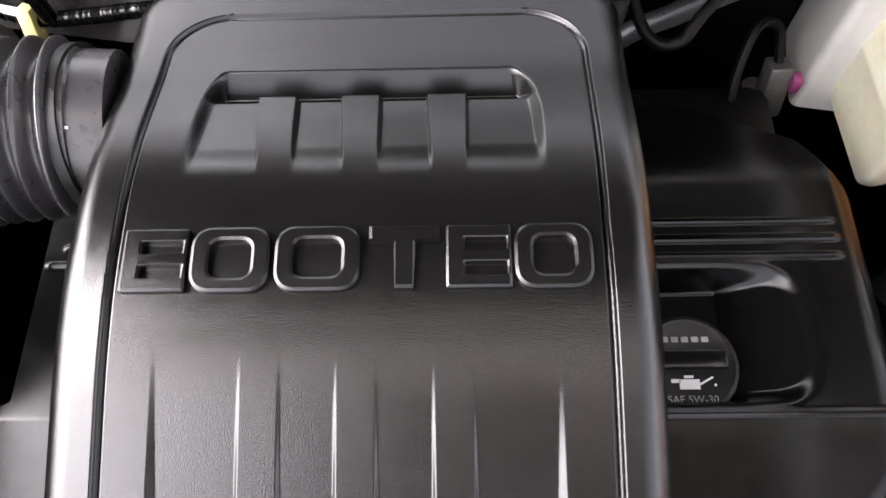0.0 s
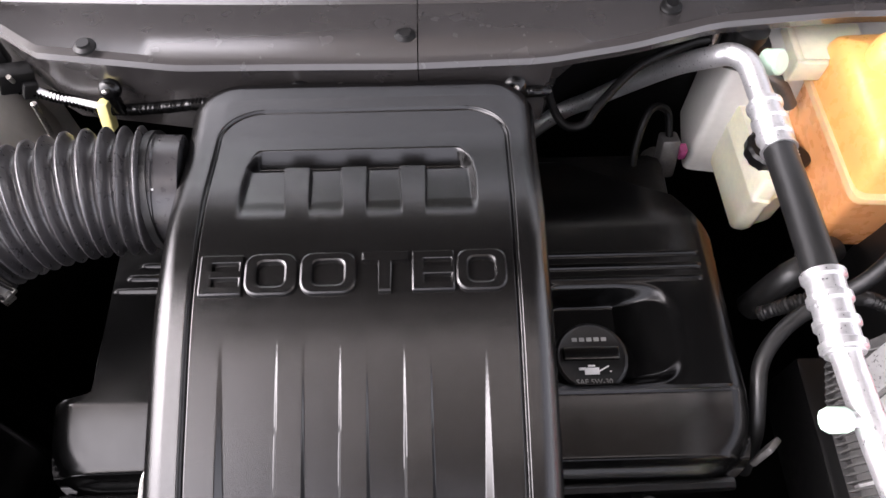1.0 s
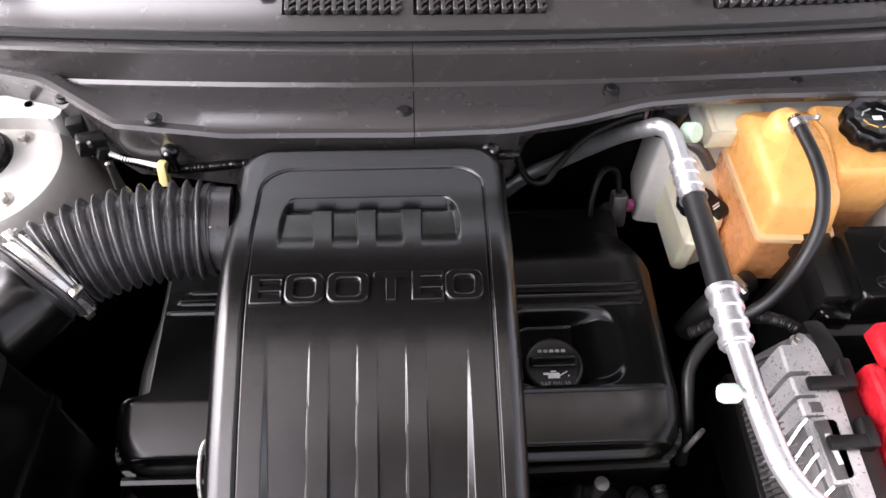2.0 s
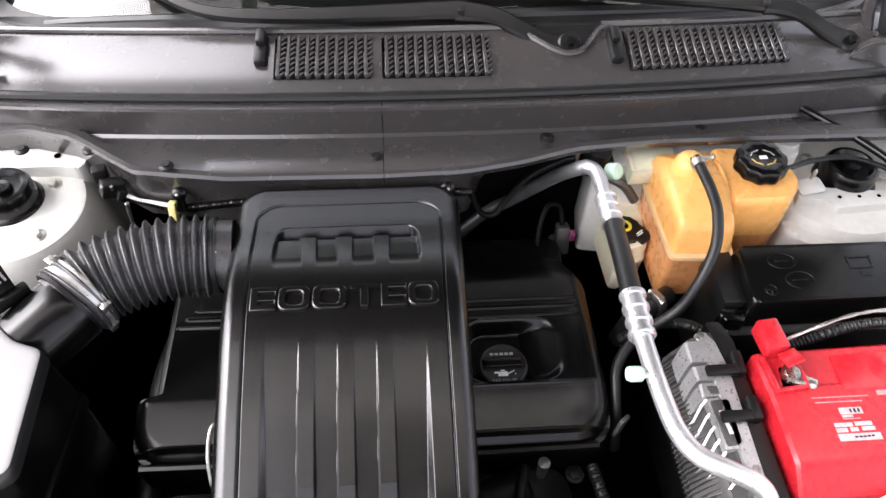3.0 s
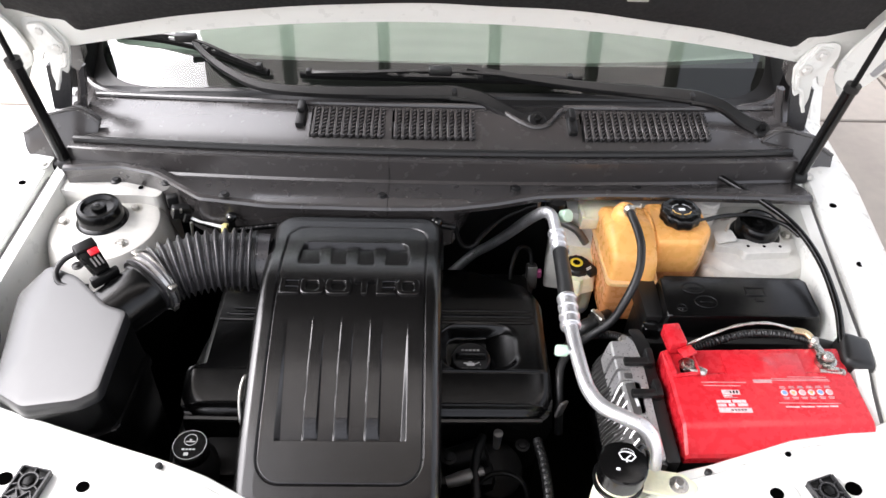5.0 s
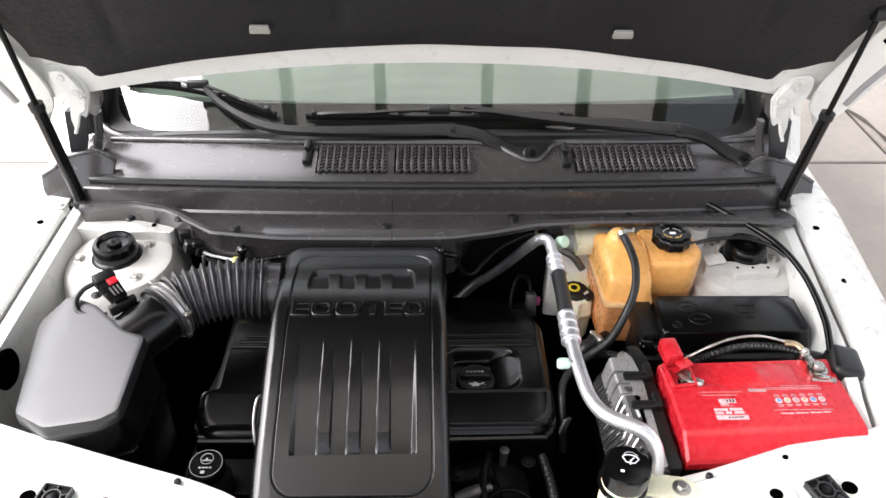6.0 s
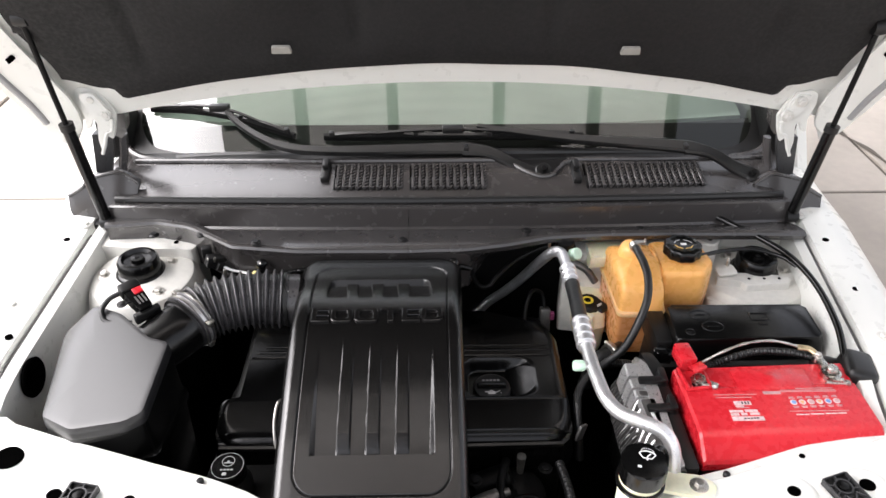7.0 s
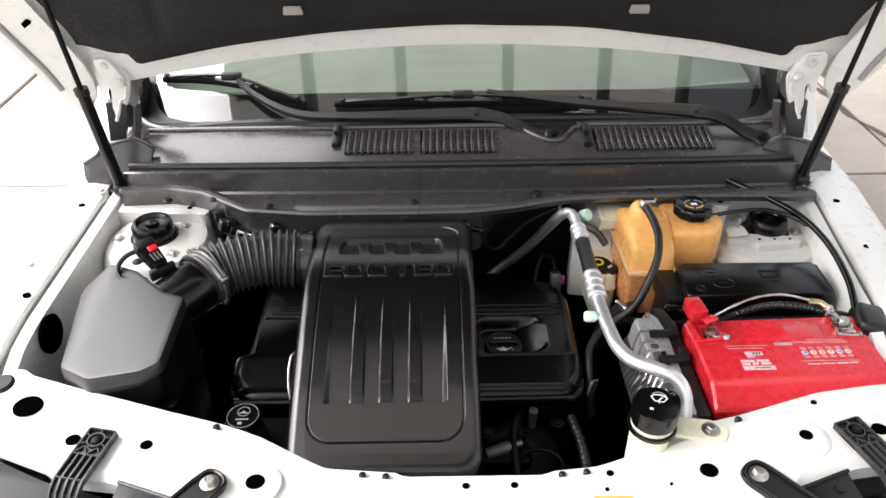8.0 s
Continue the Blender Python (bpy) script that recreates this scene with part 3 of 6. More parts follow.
part("pivot_well", loft([[(x, y + side_shift(x)[0], cowl_top(x, y)[2] + 0.0012) for y in (ya, (ya + 0.574) / 2, 0.576)] + [(x, y + side_shift(x)[0], cowl_top(x, y)[2] - 0.002) for y in (0.576, ya)] for x, ya in ((0.104, 0.572), (0.127, 0.560), (0.154, 0.536), (0.180, 0.520), (0.205, 0.524), (0.221, 0.541), (0.234, 0.560), (0.250, 0.573))]), M_BLACK, cowl, "dull black well below the wiper pivot")
for s in (-1, 1):
    part("pillar_cover", loft([[(s * 0.676, y, 1.222 + d), (s * 0.690, y - 0.006, 1.224 + d), (s * 0.710, y, 1.205 + d), (s * 0.712, y, 1.168 + d), (s * 0.694, y - 0.004, 1.158 + d), (s * 0.682, y, 1.172 + d)] for y, d in ((0.622, 0.0), (0.628, 0.003), (0.650, 0.008))]), M_COWL, cowl, "grey plastic pillar foot cover")

# windscreen, pillars and cabin
A32 = radians(32)


def glass(x, s):
    dy, dz = side_shift(x)
    return (x, 0.605 + dy + s * math.cos(A32), 1.126 + dz * max(0.0, 1 - s * 0.6) + s * math.sin(A32))


windscreen = part("windscreen", sheet(36, 40, lambda u, v: glass((u - 0.5) * 1.52, v * 0.95 - 0.024), (0, 0.0027, -0.0042)), M_GLASS, car, "tinted curved windscreen glass")
windscreen.visible_shadow = False
windscreen.data.materials.append(M_GLASS_IN)
windscreen.data.materials.append(M_GLASS_BAND)
for _p in windscreen.data.polygons:
    _p.material_index = 2 if _p.index < 36 * 4 else 0 if _p.index < 36 * 40 else 1
part("frit_band", sheet(36, 4, lambda u, v: Vector(glass((u - 0.5) * 1.46, -0.02 + v * 0.095)) + Vector((0, 0.0030, -0.0048)), (0, 0.001, -0.0016)), M_FRIT, car, "dark printed band along the foot of the glass")
part("glass_seal", tube([glass(-0.60, -0.012), glass(-0.5, -0.006), glass(-0.25, 0), glass(0, 0), glass(0.25, 0), glass(0.5, -0.006), glass(0.60, -0.012)], 0.010, 8, 6), M_RUBBER, car)
for s in (-1, 1):
    _in = smooth_line([(s * x, v, 0) for x, v in ((0.706, 0.34), (0.705, 0.20), (0.702, 0.11), (0.690, 0.055), (0.664, 0.022), (0.62, 0.006), (0.54, -0.004))], 8)
    _ou = smooth_line([(s * x, v, 0) for x, v in ((0.756, 0.34), (0.755, 0.20), (0.752, 0.11), (0.744, 0.050), (0.720, 0.005), (0.66, -0.016), (0.54, -0.028))], 8)
    _up = Vector((0, -0.53, 0.848))
    _sec = []
    for _p, _q in zip(_in, _ou):
        _a, _b = Vector(glass(_p.x, _p.y)), Vector(glass(_q.x, _q.y))
        _sec.append([_a + _up * 0.002, _b + _up * 0.004, _b + _up * 0.0005, _a + _up * 0.0005])
    part("glass_border", loft(_sec), M_BLACK, car, "black border of the glass")
    part("corner_lip", tube([Vector(glass(s * x, v)) + _up * 0.006 for x, v in ((0.749, 0.14), (0.744, 0.08), (0.726, 0.022), (0.685, -0.010), (0.60, -0.024), (0.52, -0.030))], 0.008, 8, 6), M_COWL, cowl)
    part("pillar_trim", tube([glass(s * 0.768, 0.03), glass(s * 0.772, 0.10), glass(s * 0.775, 0.2), glass(s * 0.76, 0.5), glass(s * 0.73, 0.93)], 0.020, 8, 6), M_BLACK, car)
    part("pillar", tube([(s * 0.81, 0.70, 0.98), (s * 0.81, 0.84, 1.14), (s * 0.795, 1.1, 1.31), (s * 0.76, 1.5, 1.57)], 0.04, 8, 6), M_WHITE, car)
    part("kick_panel", box(s * 0.748 - 0.012, s * 0.748 + 0.012, 0.835, 1.20, 0.42, 1.135, 0.008), M_HEAD, car, "beige inner side trim")
    part("door", box(s * 0.80 - 0.05, s * 0.80 + 0.05, 1.16, 3.2, 0.35, 1.08, 0.02), M_WHITE, car)
part("roof", sheet(12, 12, lambda u, v: ((u - 0.5) * 1.36, 1.47 + 1.9 * v, 1.60 + 0.07 * math.sin(v * math.pi) - 0.12 * (u - 0.5) ** 2), (0, 0, -0.03)), M_WHITE, car)
# A near-black block stands for the shade behind each hinge.
for s in (-1, 1):
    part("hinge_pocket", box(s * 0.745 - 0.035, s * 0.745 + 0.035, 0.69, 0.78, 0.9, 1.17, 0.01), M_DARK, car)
part("rear_wall", box(-0.78, 0.78, 3.2, 3.25, 0.35, 1.55, 0.02), M_HEAD, car)
part("cabin_floor", box(-0.76, 0.76, 0.9, 3.2, 0.35, 0.42, 0.01), M_DASH, car)
for s in (-1, 1):
    for y in (0.0, 2.7):
        part("wheel", lathe([(0.20, -0.1), (0.33, -0.1), (0.35, -0.08), (0.35, 0.08), (0.33, 0.1), (0.20, 0.1)], 40, (s * 0.78, y, 0.35), (1, 0, 0)), M_RUBBER, car)
_dash = part("dashboard", loft([[(x, 0.68 + 0.16 * x * x, 1.080 - 0.07 * x * x), (x, 0.73 + 0.12 * x * x, 1.100 - 0.03 * x * x), (x, 0.76 + 0.10 * x * x, 1.106), (x, 0.762 + 0.10 * x * x, 1.09), (x, 1.30, 1.09), (x, 1.30, 0.8), (x, 0.72, 0.8)] for x in [-0.72 + 0.06 * i for i in range(25)]]), M_DASH, car, "dark brown vinyl dashboard edge below the glass")
part("dashboard_top", loft([[(x, 0.764 + 0.10 * x * x, 1.088), (x, 0.766 + 0.10 * x * x, 1.112), (x, 0.80 + 0.08 * x * x, 1.120), (x, 0.95, 1.135), (x, 1.22, 1.14), (x, 1.30, 1.10), (x, 1.295, 1.088)] for x in [-0.70 + 0.056 * i for i in range(26)]]), M_PAD, _dash, "pale beige dashboard top")
_ring = [(0.37 + 0.185 * math.cos(a), 1.40 - 0.07 * math.sin(a), 1.09 + 0.17 * math.sin(a)) for a in [k * math.pi / 16 for k in range(33)]]
wheel = part("steering_wheel", tube(_ring, 0.015, 10, 2), M_DASH, car, "dark steering wheel")
part("hub", lathe([(0.06, -0.03), (0.06, 0.02), (0.04, 0.035), (0.001, 0.036)], 24, (0.37, 1.40, 1.09), (0, 0.9, 0.4)), M_DASH, wheel)

# ---- hood ----
HD = Vector((0, -0.383, 0.924))
HN = Vector((0, -0.924, -0.383))
H0 = Vector((0, 0.562, 1.262))


def hood_at(x, s, n=0.0):
    return H0 + Vector((x, 0, 0)) + HD * s + HN * (n + 0.13 * max(0.0, s - 0.1) ** 2)


def hood_rear(x):
    return 0.064 - 0.19 * x * x


def hood_half(s):
    return 0.80 + 0.06 * min(max(s, 0) / 0.2, 1) - 0.10 * max(0, s - 0.5)


hood = thing("hood", (0, 0.56, 1.26), "open white hood with a black felt pad on its underside", "hood")


def _hood_skin(u, v):
    s = -0.04 + v * 1.26
    x = (u - 0.5) * 2 * hood_half(s)
    s = max(s, 0) + (hood_rear(x) if v < 0.5 else 0) * (1 - min(1, v * 2)) + min(s, 0) * 0.2
    n = 0.03 * float(smooth(0.70, 0.84, abs(x))) - 0.012 * float(smooth(0.66, 0.72, abs(x)))
    return hood_at(x, s, n)


part("panel", sheet(80, 50, _hood_skin, tuple(-HN * 0.035)), M_WHITE, hood, "white painted inner hood panel", 30)


def _pad_edge(x):
    return 0.110 - 0.22 * x * x + 0.034 * float(smooth(0.632, 0.652, abs(x))) + 0.050 * float(smooth(0.65, 0.75, abs(x)))


def _pad(u, v):
    x = (u - 0.5) * (1.47 + 0.07 * float(smooth(0.0, 0.15, v)))
    s = _pad_edge(x) + v * 1.09
    b = 0.5 + 0.5 * math.cos(min(1, abs((abs(x) - 0.36) / 0.2)) * math.pi)
    e = min(u, 1 - u, v * 0.8, 1 - v) / 0.03
    crease = 0.006 * math.exp(-((abs(x) - 0.56) / 0.012) ** 2) + 0.006 * math.exp(-((abs(x) - 0.17) / 0.012) ** 2)
    n = 0.008 + 0.010 * min(1, e) + 0.02 * b * float(smooth(0.05, 0.2, v)) + 0.004 * noise.noise((x * 6, s * 6, 0)) - crease * float(smooth(0.03, 0.1, v))
    return hood_at(x, s, n)


part("insulation_pad", sheet(150, 70, _pad, tuple(-HN * 0.008)), M_CLOTH, hood, "matt black felt insulation pad", 30)
for x, s in ((-0.307, 0.166), (0.313, 0.160)):
    o = hood_at(x, s, 0.031)
    q = Matrix.Translation(o) @ Matrix(((1, 0, 0, 0), (0, HD.y, HN.y, 0), (0, HD.z, HN.z, 0), (0, 0, 0, 1)))
    part("pad_slot", moved(prism(rounded([(-0.018, -0.008), (0.018, -0.008), (0.016, 0.008), (-0.016, 0.008)], 0.003, 3), -0.004, 0.002, 0.001, 1), q), M_HEAD, hood, "pale slot in the felt pad")
for s in (-1, 1):
    _ox, _oz = (0.0, 0.0) if s < 0 else (-0.008, -0.015)
    _flat = Matrix(((s, 0, 0, s * _ox), (0, 0, s, 0.560), (0, 1, 0, _oz), (0, 0, 0, 1)))
    _plate = [(0.733, 1.293), (0.722, 1.299), (0.689, 1.297), (0.674, 1.270), (0.664, 1.246), (0.672, 1.215), (0.683, 1.188), (0.694, 1.198), (0.704, 1.168), (0.711, 1.156), (0.713, 1.186), (0.706, 1.225), (0.712, 1.233), (0.722, 1.211), (0.732, 1.211), (0.727, 1.240), (0.736, 1.272)]
    hinge = part("hinge", moved(prism(rounded(_plate, 0.004, 3), -0.004, 0.004, 0.0015), _flat), M_WHITE, hood, "white pressed hood hinge")
    part("stiffener", moved(prism(rounded([(0.722, 1.291), (0.694, 1.293), (0.669, 1.250), (0.676, 1.232), (0.692, 1.236), (0.712, 1.262)], 0.007, 4), -0.009 * s - 0.001, -0.009 * s + 0.009, 0.003), _flat), M_WHITE, hinge)
    part("arm_edge", tube([(s * (x + _ox), 0.551, z + _oz) for x, z in ((0.672, 1.235), (0.679, 1.210), (0.690, 1.203), (0.701, 1.178), (0.710, 1.158))], 0.0035, 8, 6), M_WHITE, hinge)
    for x, z in ((0.700, 1.280), (0.680, 1.249)):
        part("hinge_bolt", moved(bolt(0.0075, 0.008, 0.012), pose(s * (x + _ox), 0.547, z + _oz, 100)), M_WHITE2, hinge)
    part("bump_stop", lathe([(0.0055, 0), (0.0055, 0.003), (0.001, 0.0035)], 16, tuple(hood_at(s * 0.631, 0.030, 0.004)), tuple(HN)), M_BLACK, hood)


for s in (-1, 1):
    part("side_flange", loft([[hood_at(s * xo, q, 0.034), hood_at(s * (xo + 0.004), q, 0.026), hood_at(s * (xo - 0.006), q - 0.004, 0.020), hood_at(s * xi, q + 0.012, 0.012), hood_at(s * xi, q + 0.014, 0.018), hood_at(s * (xo - 0.012), q, 0.032)] for xo, xi, q in
         ((0.775, 0.768, -0.086), (0.786, 0.748, -0.074), (0.797, 0.738, -0.052), (0.808, 0.733, -0.02), (0.822, 0.735, 0.02), (0.842, 0.75, 0.08), (0.858, 0.77, 0.15), (0.862, 0.79, 0.25))]), M_WHITE, hood, "folded white side flange")
    part("edge_lip", tube([hood_at(s * (hood_half(v) - 0.004), v, 0.030) for v in (-0.02, 0.03, 0.08, 0.14, 0.2, 0.3, 0.45, 0.6)], 0.007, 8, 6), M_GREYP, hood, "grey rubber edge lip")
    _o = hood_at(s * 0.80, 0.135, 0.024)
    part("slot", moved(prism(rounded([(-0.020, -0.005), (0.020, -0.005), (0.020, 0.005), (-0.020, 0.005)], 0.005), -0.001, 0.001, 0), Matrix.Translation(_o) @ pose(0, 0, 0, 112, 0, 0) @ pose(0, 0, 0, 0, 0, -s * 35)), M_HOLE, hood, "black oval slot")
    part("strut_bracket", box(s * 0.75 - 0.02, s * 0.75 + 0.02, 0.478, 0.50, 1.43, 1.475, 0.004), M_BLACK, hood)


def gas_strut(a, b, t):
    a, b = Vector(a), Vector(b)
    j = a.lerp(b, t)
    st = thing("gas_strut", tuple(a), "black gas strut that props the hood", "gas strut", "hood struts")
    part("cylinder", tube([a + (b - a) * 0.03, j], 0.0115, 16, 1, curve=False), M_GLOSS, st)
    part("rod", tube([j, b], 0.0052, 12, 1, curve=False), M_DARK, st)
    part("collar", tube([j - (b - a) * 0.02, j + (b - a) * 0.012], 0.0135, 16, 1, curve=False), M_BLACK, st)
    for e in (a, b):
        part("end_fitting", lathe([(0.013, -0.012), (0.015, 0), (0.013, 0.012)], 14, tuple(e), (1, 0, 0)), M_BLACK, st)


gas_strut((-0.714, 0.495, 1.03), (-0.742, 0.470, 1.46), 0.52)
gas_strut((0.714, 0.495, 1.03), (0.748, 0.472, 1.44), 0.51)

# ---- intake cover ----
_py = np.array([-0.24, -0.205, -0.16, -0.087, 0.0, 0.08, 0.115, 0.145, 0.174, 0.20, 0.228, 0.256, 0.30, 0.345])
_pz = np.array([0.955, 0.969, 0.988, 1.020, 1.051, 1.0745, 1.0815, 1.0835, 1.0815, 1.0770, 1.0688, 1.0605, 1.0535, 1.0487])
_fy = np.linspace(-0.24, 0.345, 586)
_fz = np.convolve(np.pad(np.interp(_fy, _py, _pz), 15, mode="edge"), np.ones(31) / 31, "valid")


def crown_z(y):
    return np.interp(y, _fy, _fz)


CX0, CX1, CY0, CY1 = -0.2785, 0.0035, -0.200, 0.341


def rect_dist(x, y, x0, x1, y0, y1, r):
    """Distance inside a rounded rectangle (positive inside)."""
    dx, dy = np.abs(x - (x0 + x1) / 2) - ((x1 - x0) / 2 - r), np.abs(y - (y0 + y1) / 2) - ((y1 - y0) / 2 - r)
    return r - (np.hypot(np.maximum(dx, 0), np.maximum(dy, 0)) + np.minimum(np.maximum(dx, dy), 0))


def widen(y):
    return 1 + 0.045 * np.clip((y - 0.14) / 0.17, 0, 1)


def cover_span(y):
    xl, xr = row_span(y, CX0, CX1, CY0, CY1, 0.040)
    return -0.1365 + (xl + 0.1365) * widen(y), -0.1365 + (xr + 0.1365) * widen(y)


def band_of(x, a, b, soft):
    """1 between a and b, with slanted sides of the given width outside."""
    return np.clip((x - a) / soft + 1, 0, 1) * np.clip((b - x) / soft + 1, 0, 1)


def cover_z(x, y):
    z = crown_z(y)
    xs = -0.1365 + (x + 0.1365) / widen(y)
    # rim: a flat border, then a rounded edge
    d = rect_dist(xs, y, CX0, CX1, CY0, CY1, 0.040)
    t = np.clip(1 - d / 0.017, 0, 1)
    z = z - 0.019 * (1 - np.sqrt(np.maximum(0, 1 - t * t * 0.985)))
    t2 = np.clip(1 - d / 0.030, 0, 1)
    z = z - 0.0020 * t2
    # groove round the face
    g = rect_dist(xs, y, -0.2490, -0.0220, -0.1535, 0.2960, 0.034)
    z = z - 0.0026 * np.clip((0.0020 - np.abs(g)) / 0.0013, 0, 1)
    z = z - 0.0011 * smooth(-0.0004, 0.0010, g)
    # lower field, which deepens towards the front, with three ribs
    run = np.clip((0.090 - y) / 0.185, 0, 1)
    depth = 0.0115 * run ** 1.6 * np.clip((y + 0.1010) / 0.0060, 0, 1)
    wall = 0.0014 + 0.0060 * run
    field = np.clip((x + 0.2270) / wall, 0, 1) * np.clip((-0.0452 - x) / wall, 0, 1)
    rib = np.zeros_like(x)
    for c in (-0.1790, -0.1362, -0.0930):
        rib = np.maximum(rib, band_of(x, c - 0.0084, c + 0.0084, 0.0009 + 0.0016 * run))
    rib = rib * np.clip((y + 0.0960) / 0.0260, 0, 1) * 0.92
    z = z - depth * field * (1 - rib)
    # upper scoop: a floor that falls towards the back, a slanted back wall, three ribs
    k = np.clip((y - 0.205) / 0.044, 0, 1)
    xa, xb = -0.2268 + 0.0065 * k ** 3, -0.0452 - 0.0110 * k ** 3
    f2 = np.clip((x - xa) / 0.0055, 0, 1) * np.clip((xb - x) / 0.0065, 0, 1)
    f2 = f2 * f2 * (3 - 2 * f2)
    u = np.clip((y - 0.170) / 0.060, 0, 1)
    floor_drop = 0.0060 * np.sin(0.62 * np.pi * u) * smooth(0.0, 0.40, u)
    back_wall = np.clip((0.2500 - y) / 0.0110, 0, 1)
    lip = 0.0100 * smooth(0.2285, 0.2325, y)
    e = np.clip((y - 0.178) / 0.050, 0, 1)
    r2 = np.zeros_like(x)
    for c in (-0.1801, -0.1377, -0.0940):
        c = c - 0.0032 * e + 0.0020 * e * (c + 0.137) / 0.044
        r2 = np.maximum(r2, band_of(x, c - 0.0080 - 0.0018 * e, c + 0.0080 + 0.0018 * e, 0.0016))
    r2 = r2 * np.clip((0.2305 - y) / 0.0020, 0, 1) * 0.93
    return z - np.minimum(floor_drop + lip, 0.021) * back_wall * f2 * (1 - r2)


def row_span(y, x0, x1, y0, y1, r):
    e = np.maximum(0, r - np.minimum(y - y0, y1 - y))
    s = r - np.sqrt(np.maximum(0, r * r - e * e))
    return x0 + s, x1 - s


def relief(name, zfun, span, y0, y1, nx, ny, skirt, flare, material, parent, label=""):
    """A moulded lid: a dense relief over a rounded outline, with a skirt hanging from its rim."""
    t = 0.5 - 0.5 * np.cos(np.linspace(0, np.pi, ny + 1))
    ys = y0 + (y1 - y0) * (0.15 * t + 0.85 * np.linspace(0, 1, ny + 1))
    xl, xr = span(ys)
    u = np.linspace(0, 1, nx + 1)
    X = xl[:, None] + (xr - xl)[:, None] * u[None, :]
    Y = np.repeat(ys[:, None], nx + 1, 1)
    Z = zfun(X, Y)
    vs = np.stack([X, Y, Z], -1).reshape(-1, 3)
    w = nx + 1
    i, j = np.meshgrid(np.arange(nx), np.arange(ny))
    a = (j * w + i).ravel()
    fs = np.stack([a, a + 1, a + w + 1, a + w], 1)
    rim = list(range(w)) + [q * w + nx for q in range(1, ny + 1)] + [ny * w + q for q in range(nx - 1, -1, -1)] + [q * w for q in range(ny - 1, 0, -1)]
    c = vs.mean(0)
    low = []
    for q in rim:
        x, y, z = vs[q]
        low.append((x + math.copysign(flare, x - (xl.mean() + xr.mean()) / 2), y + (flare if y > (y0 + y1) / 2 else -flare) * (abs(y - (y0 + y1) / 2) / ((y1 - y0) / 2)) ** 4, z - skirt))
    k = len(vs)
    n = len(rim)
    fl = fs.tolist() + [[rim[p], k + p, k + (p + 1) % n, rim[(p + 1) % n]] for p in range(n)]
    return fast_part(name, vs.tolist() + low, fl, material, parent, label)


cover = thing("intake_cover", (-0.14, 0.05, 0.93), "grained black plastic engine cover with ribs and a scoop", "engine cover")
relief("shell", cover_z, cover_span, CY0, CY1, 560, 760, 0.060, 0.003, M_COVER, cover)


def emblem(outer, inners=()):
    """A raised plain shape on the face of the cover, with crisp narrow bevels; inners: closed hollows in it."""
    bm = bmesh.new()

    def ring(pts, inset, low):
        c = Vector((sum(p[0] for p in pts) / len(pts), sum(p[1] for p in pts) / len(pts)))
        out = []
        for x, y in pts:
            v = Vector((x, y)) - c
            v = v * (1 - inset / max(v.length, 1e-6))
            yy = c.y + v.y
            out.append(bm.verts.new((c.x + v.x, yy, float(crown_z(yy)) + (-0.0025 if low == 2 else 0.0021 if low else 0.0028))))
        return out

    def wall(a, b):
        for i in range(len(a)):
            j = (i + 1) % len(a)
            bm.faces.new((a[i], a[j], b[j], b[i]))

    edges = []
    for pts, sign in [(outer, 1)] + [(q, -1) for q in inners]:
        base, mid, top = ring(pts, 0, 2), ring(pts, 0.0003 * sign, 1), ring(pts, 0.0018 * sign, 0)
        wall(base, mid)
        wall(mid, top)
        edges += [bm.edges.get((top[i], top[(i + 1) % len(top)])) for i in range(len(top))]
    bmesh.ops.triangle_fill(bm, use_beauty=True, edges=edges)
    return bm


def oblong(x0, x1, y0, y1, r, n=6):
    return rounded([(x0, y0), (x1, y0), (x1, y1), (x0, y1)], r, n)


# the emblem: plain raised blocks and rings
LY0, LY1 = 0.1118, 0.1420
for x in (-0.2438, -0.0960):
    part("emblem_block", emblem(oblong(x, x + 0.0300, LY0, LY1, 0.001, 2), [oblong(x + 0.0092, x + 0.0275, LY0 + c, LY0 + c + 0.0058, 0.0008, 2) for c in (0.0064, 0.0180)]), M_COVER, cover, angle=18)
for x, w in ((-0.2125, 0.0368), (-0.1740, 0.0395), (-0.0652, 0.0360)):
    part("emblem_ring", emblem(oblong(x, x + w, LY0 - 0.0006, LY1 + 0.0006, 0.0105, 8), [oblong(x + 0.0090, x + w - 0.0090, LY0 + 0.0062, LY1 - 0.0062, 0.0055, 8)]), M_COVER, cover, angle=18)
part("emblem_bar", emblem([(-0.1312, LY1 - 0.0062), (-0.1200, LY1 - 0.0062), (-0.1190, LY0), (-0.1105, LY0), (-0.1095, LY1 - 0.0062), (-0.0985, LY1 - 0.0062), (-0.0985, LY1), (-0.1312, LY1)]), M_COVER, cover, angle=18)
part("wire_hook", tube([(-0.278, 0.02, 1.0), (-0.289, 0.01, 1.005), (-0.292, -0.02, 0.99), (-0.288, -0.045, 0.965), (-0.278, -0.05, 0.955)], 0.0022, 8, 6), M_STEEL, cover, "bright wire hook")

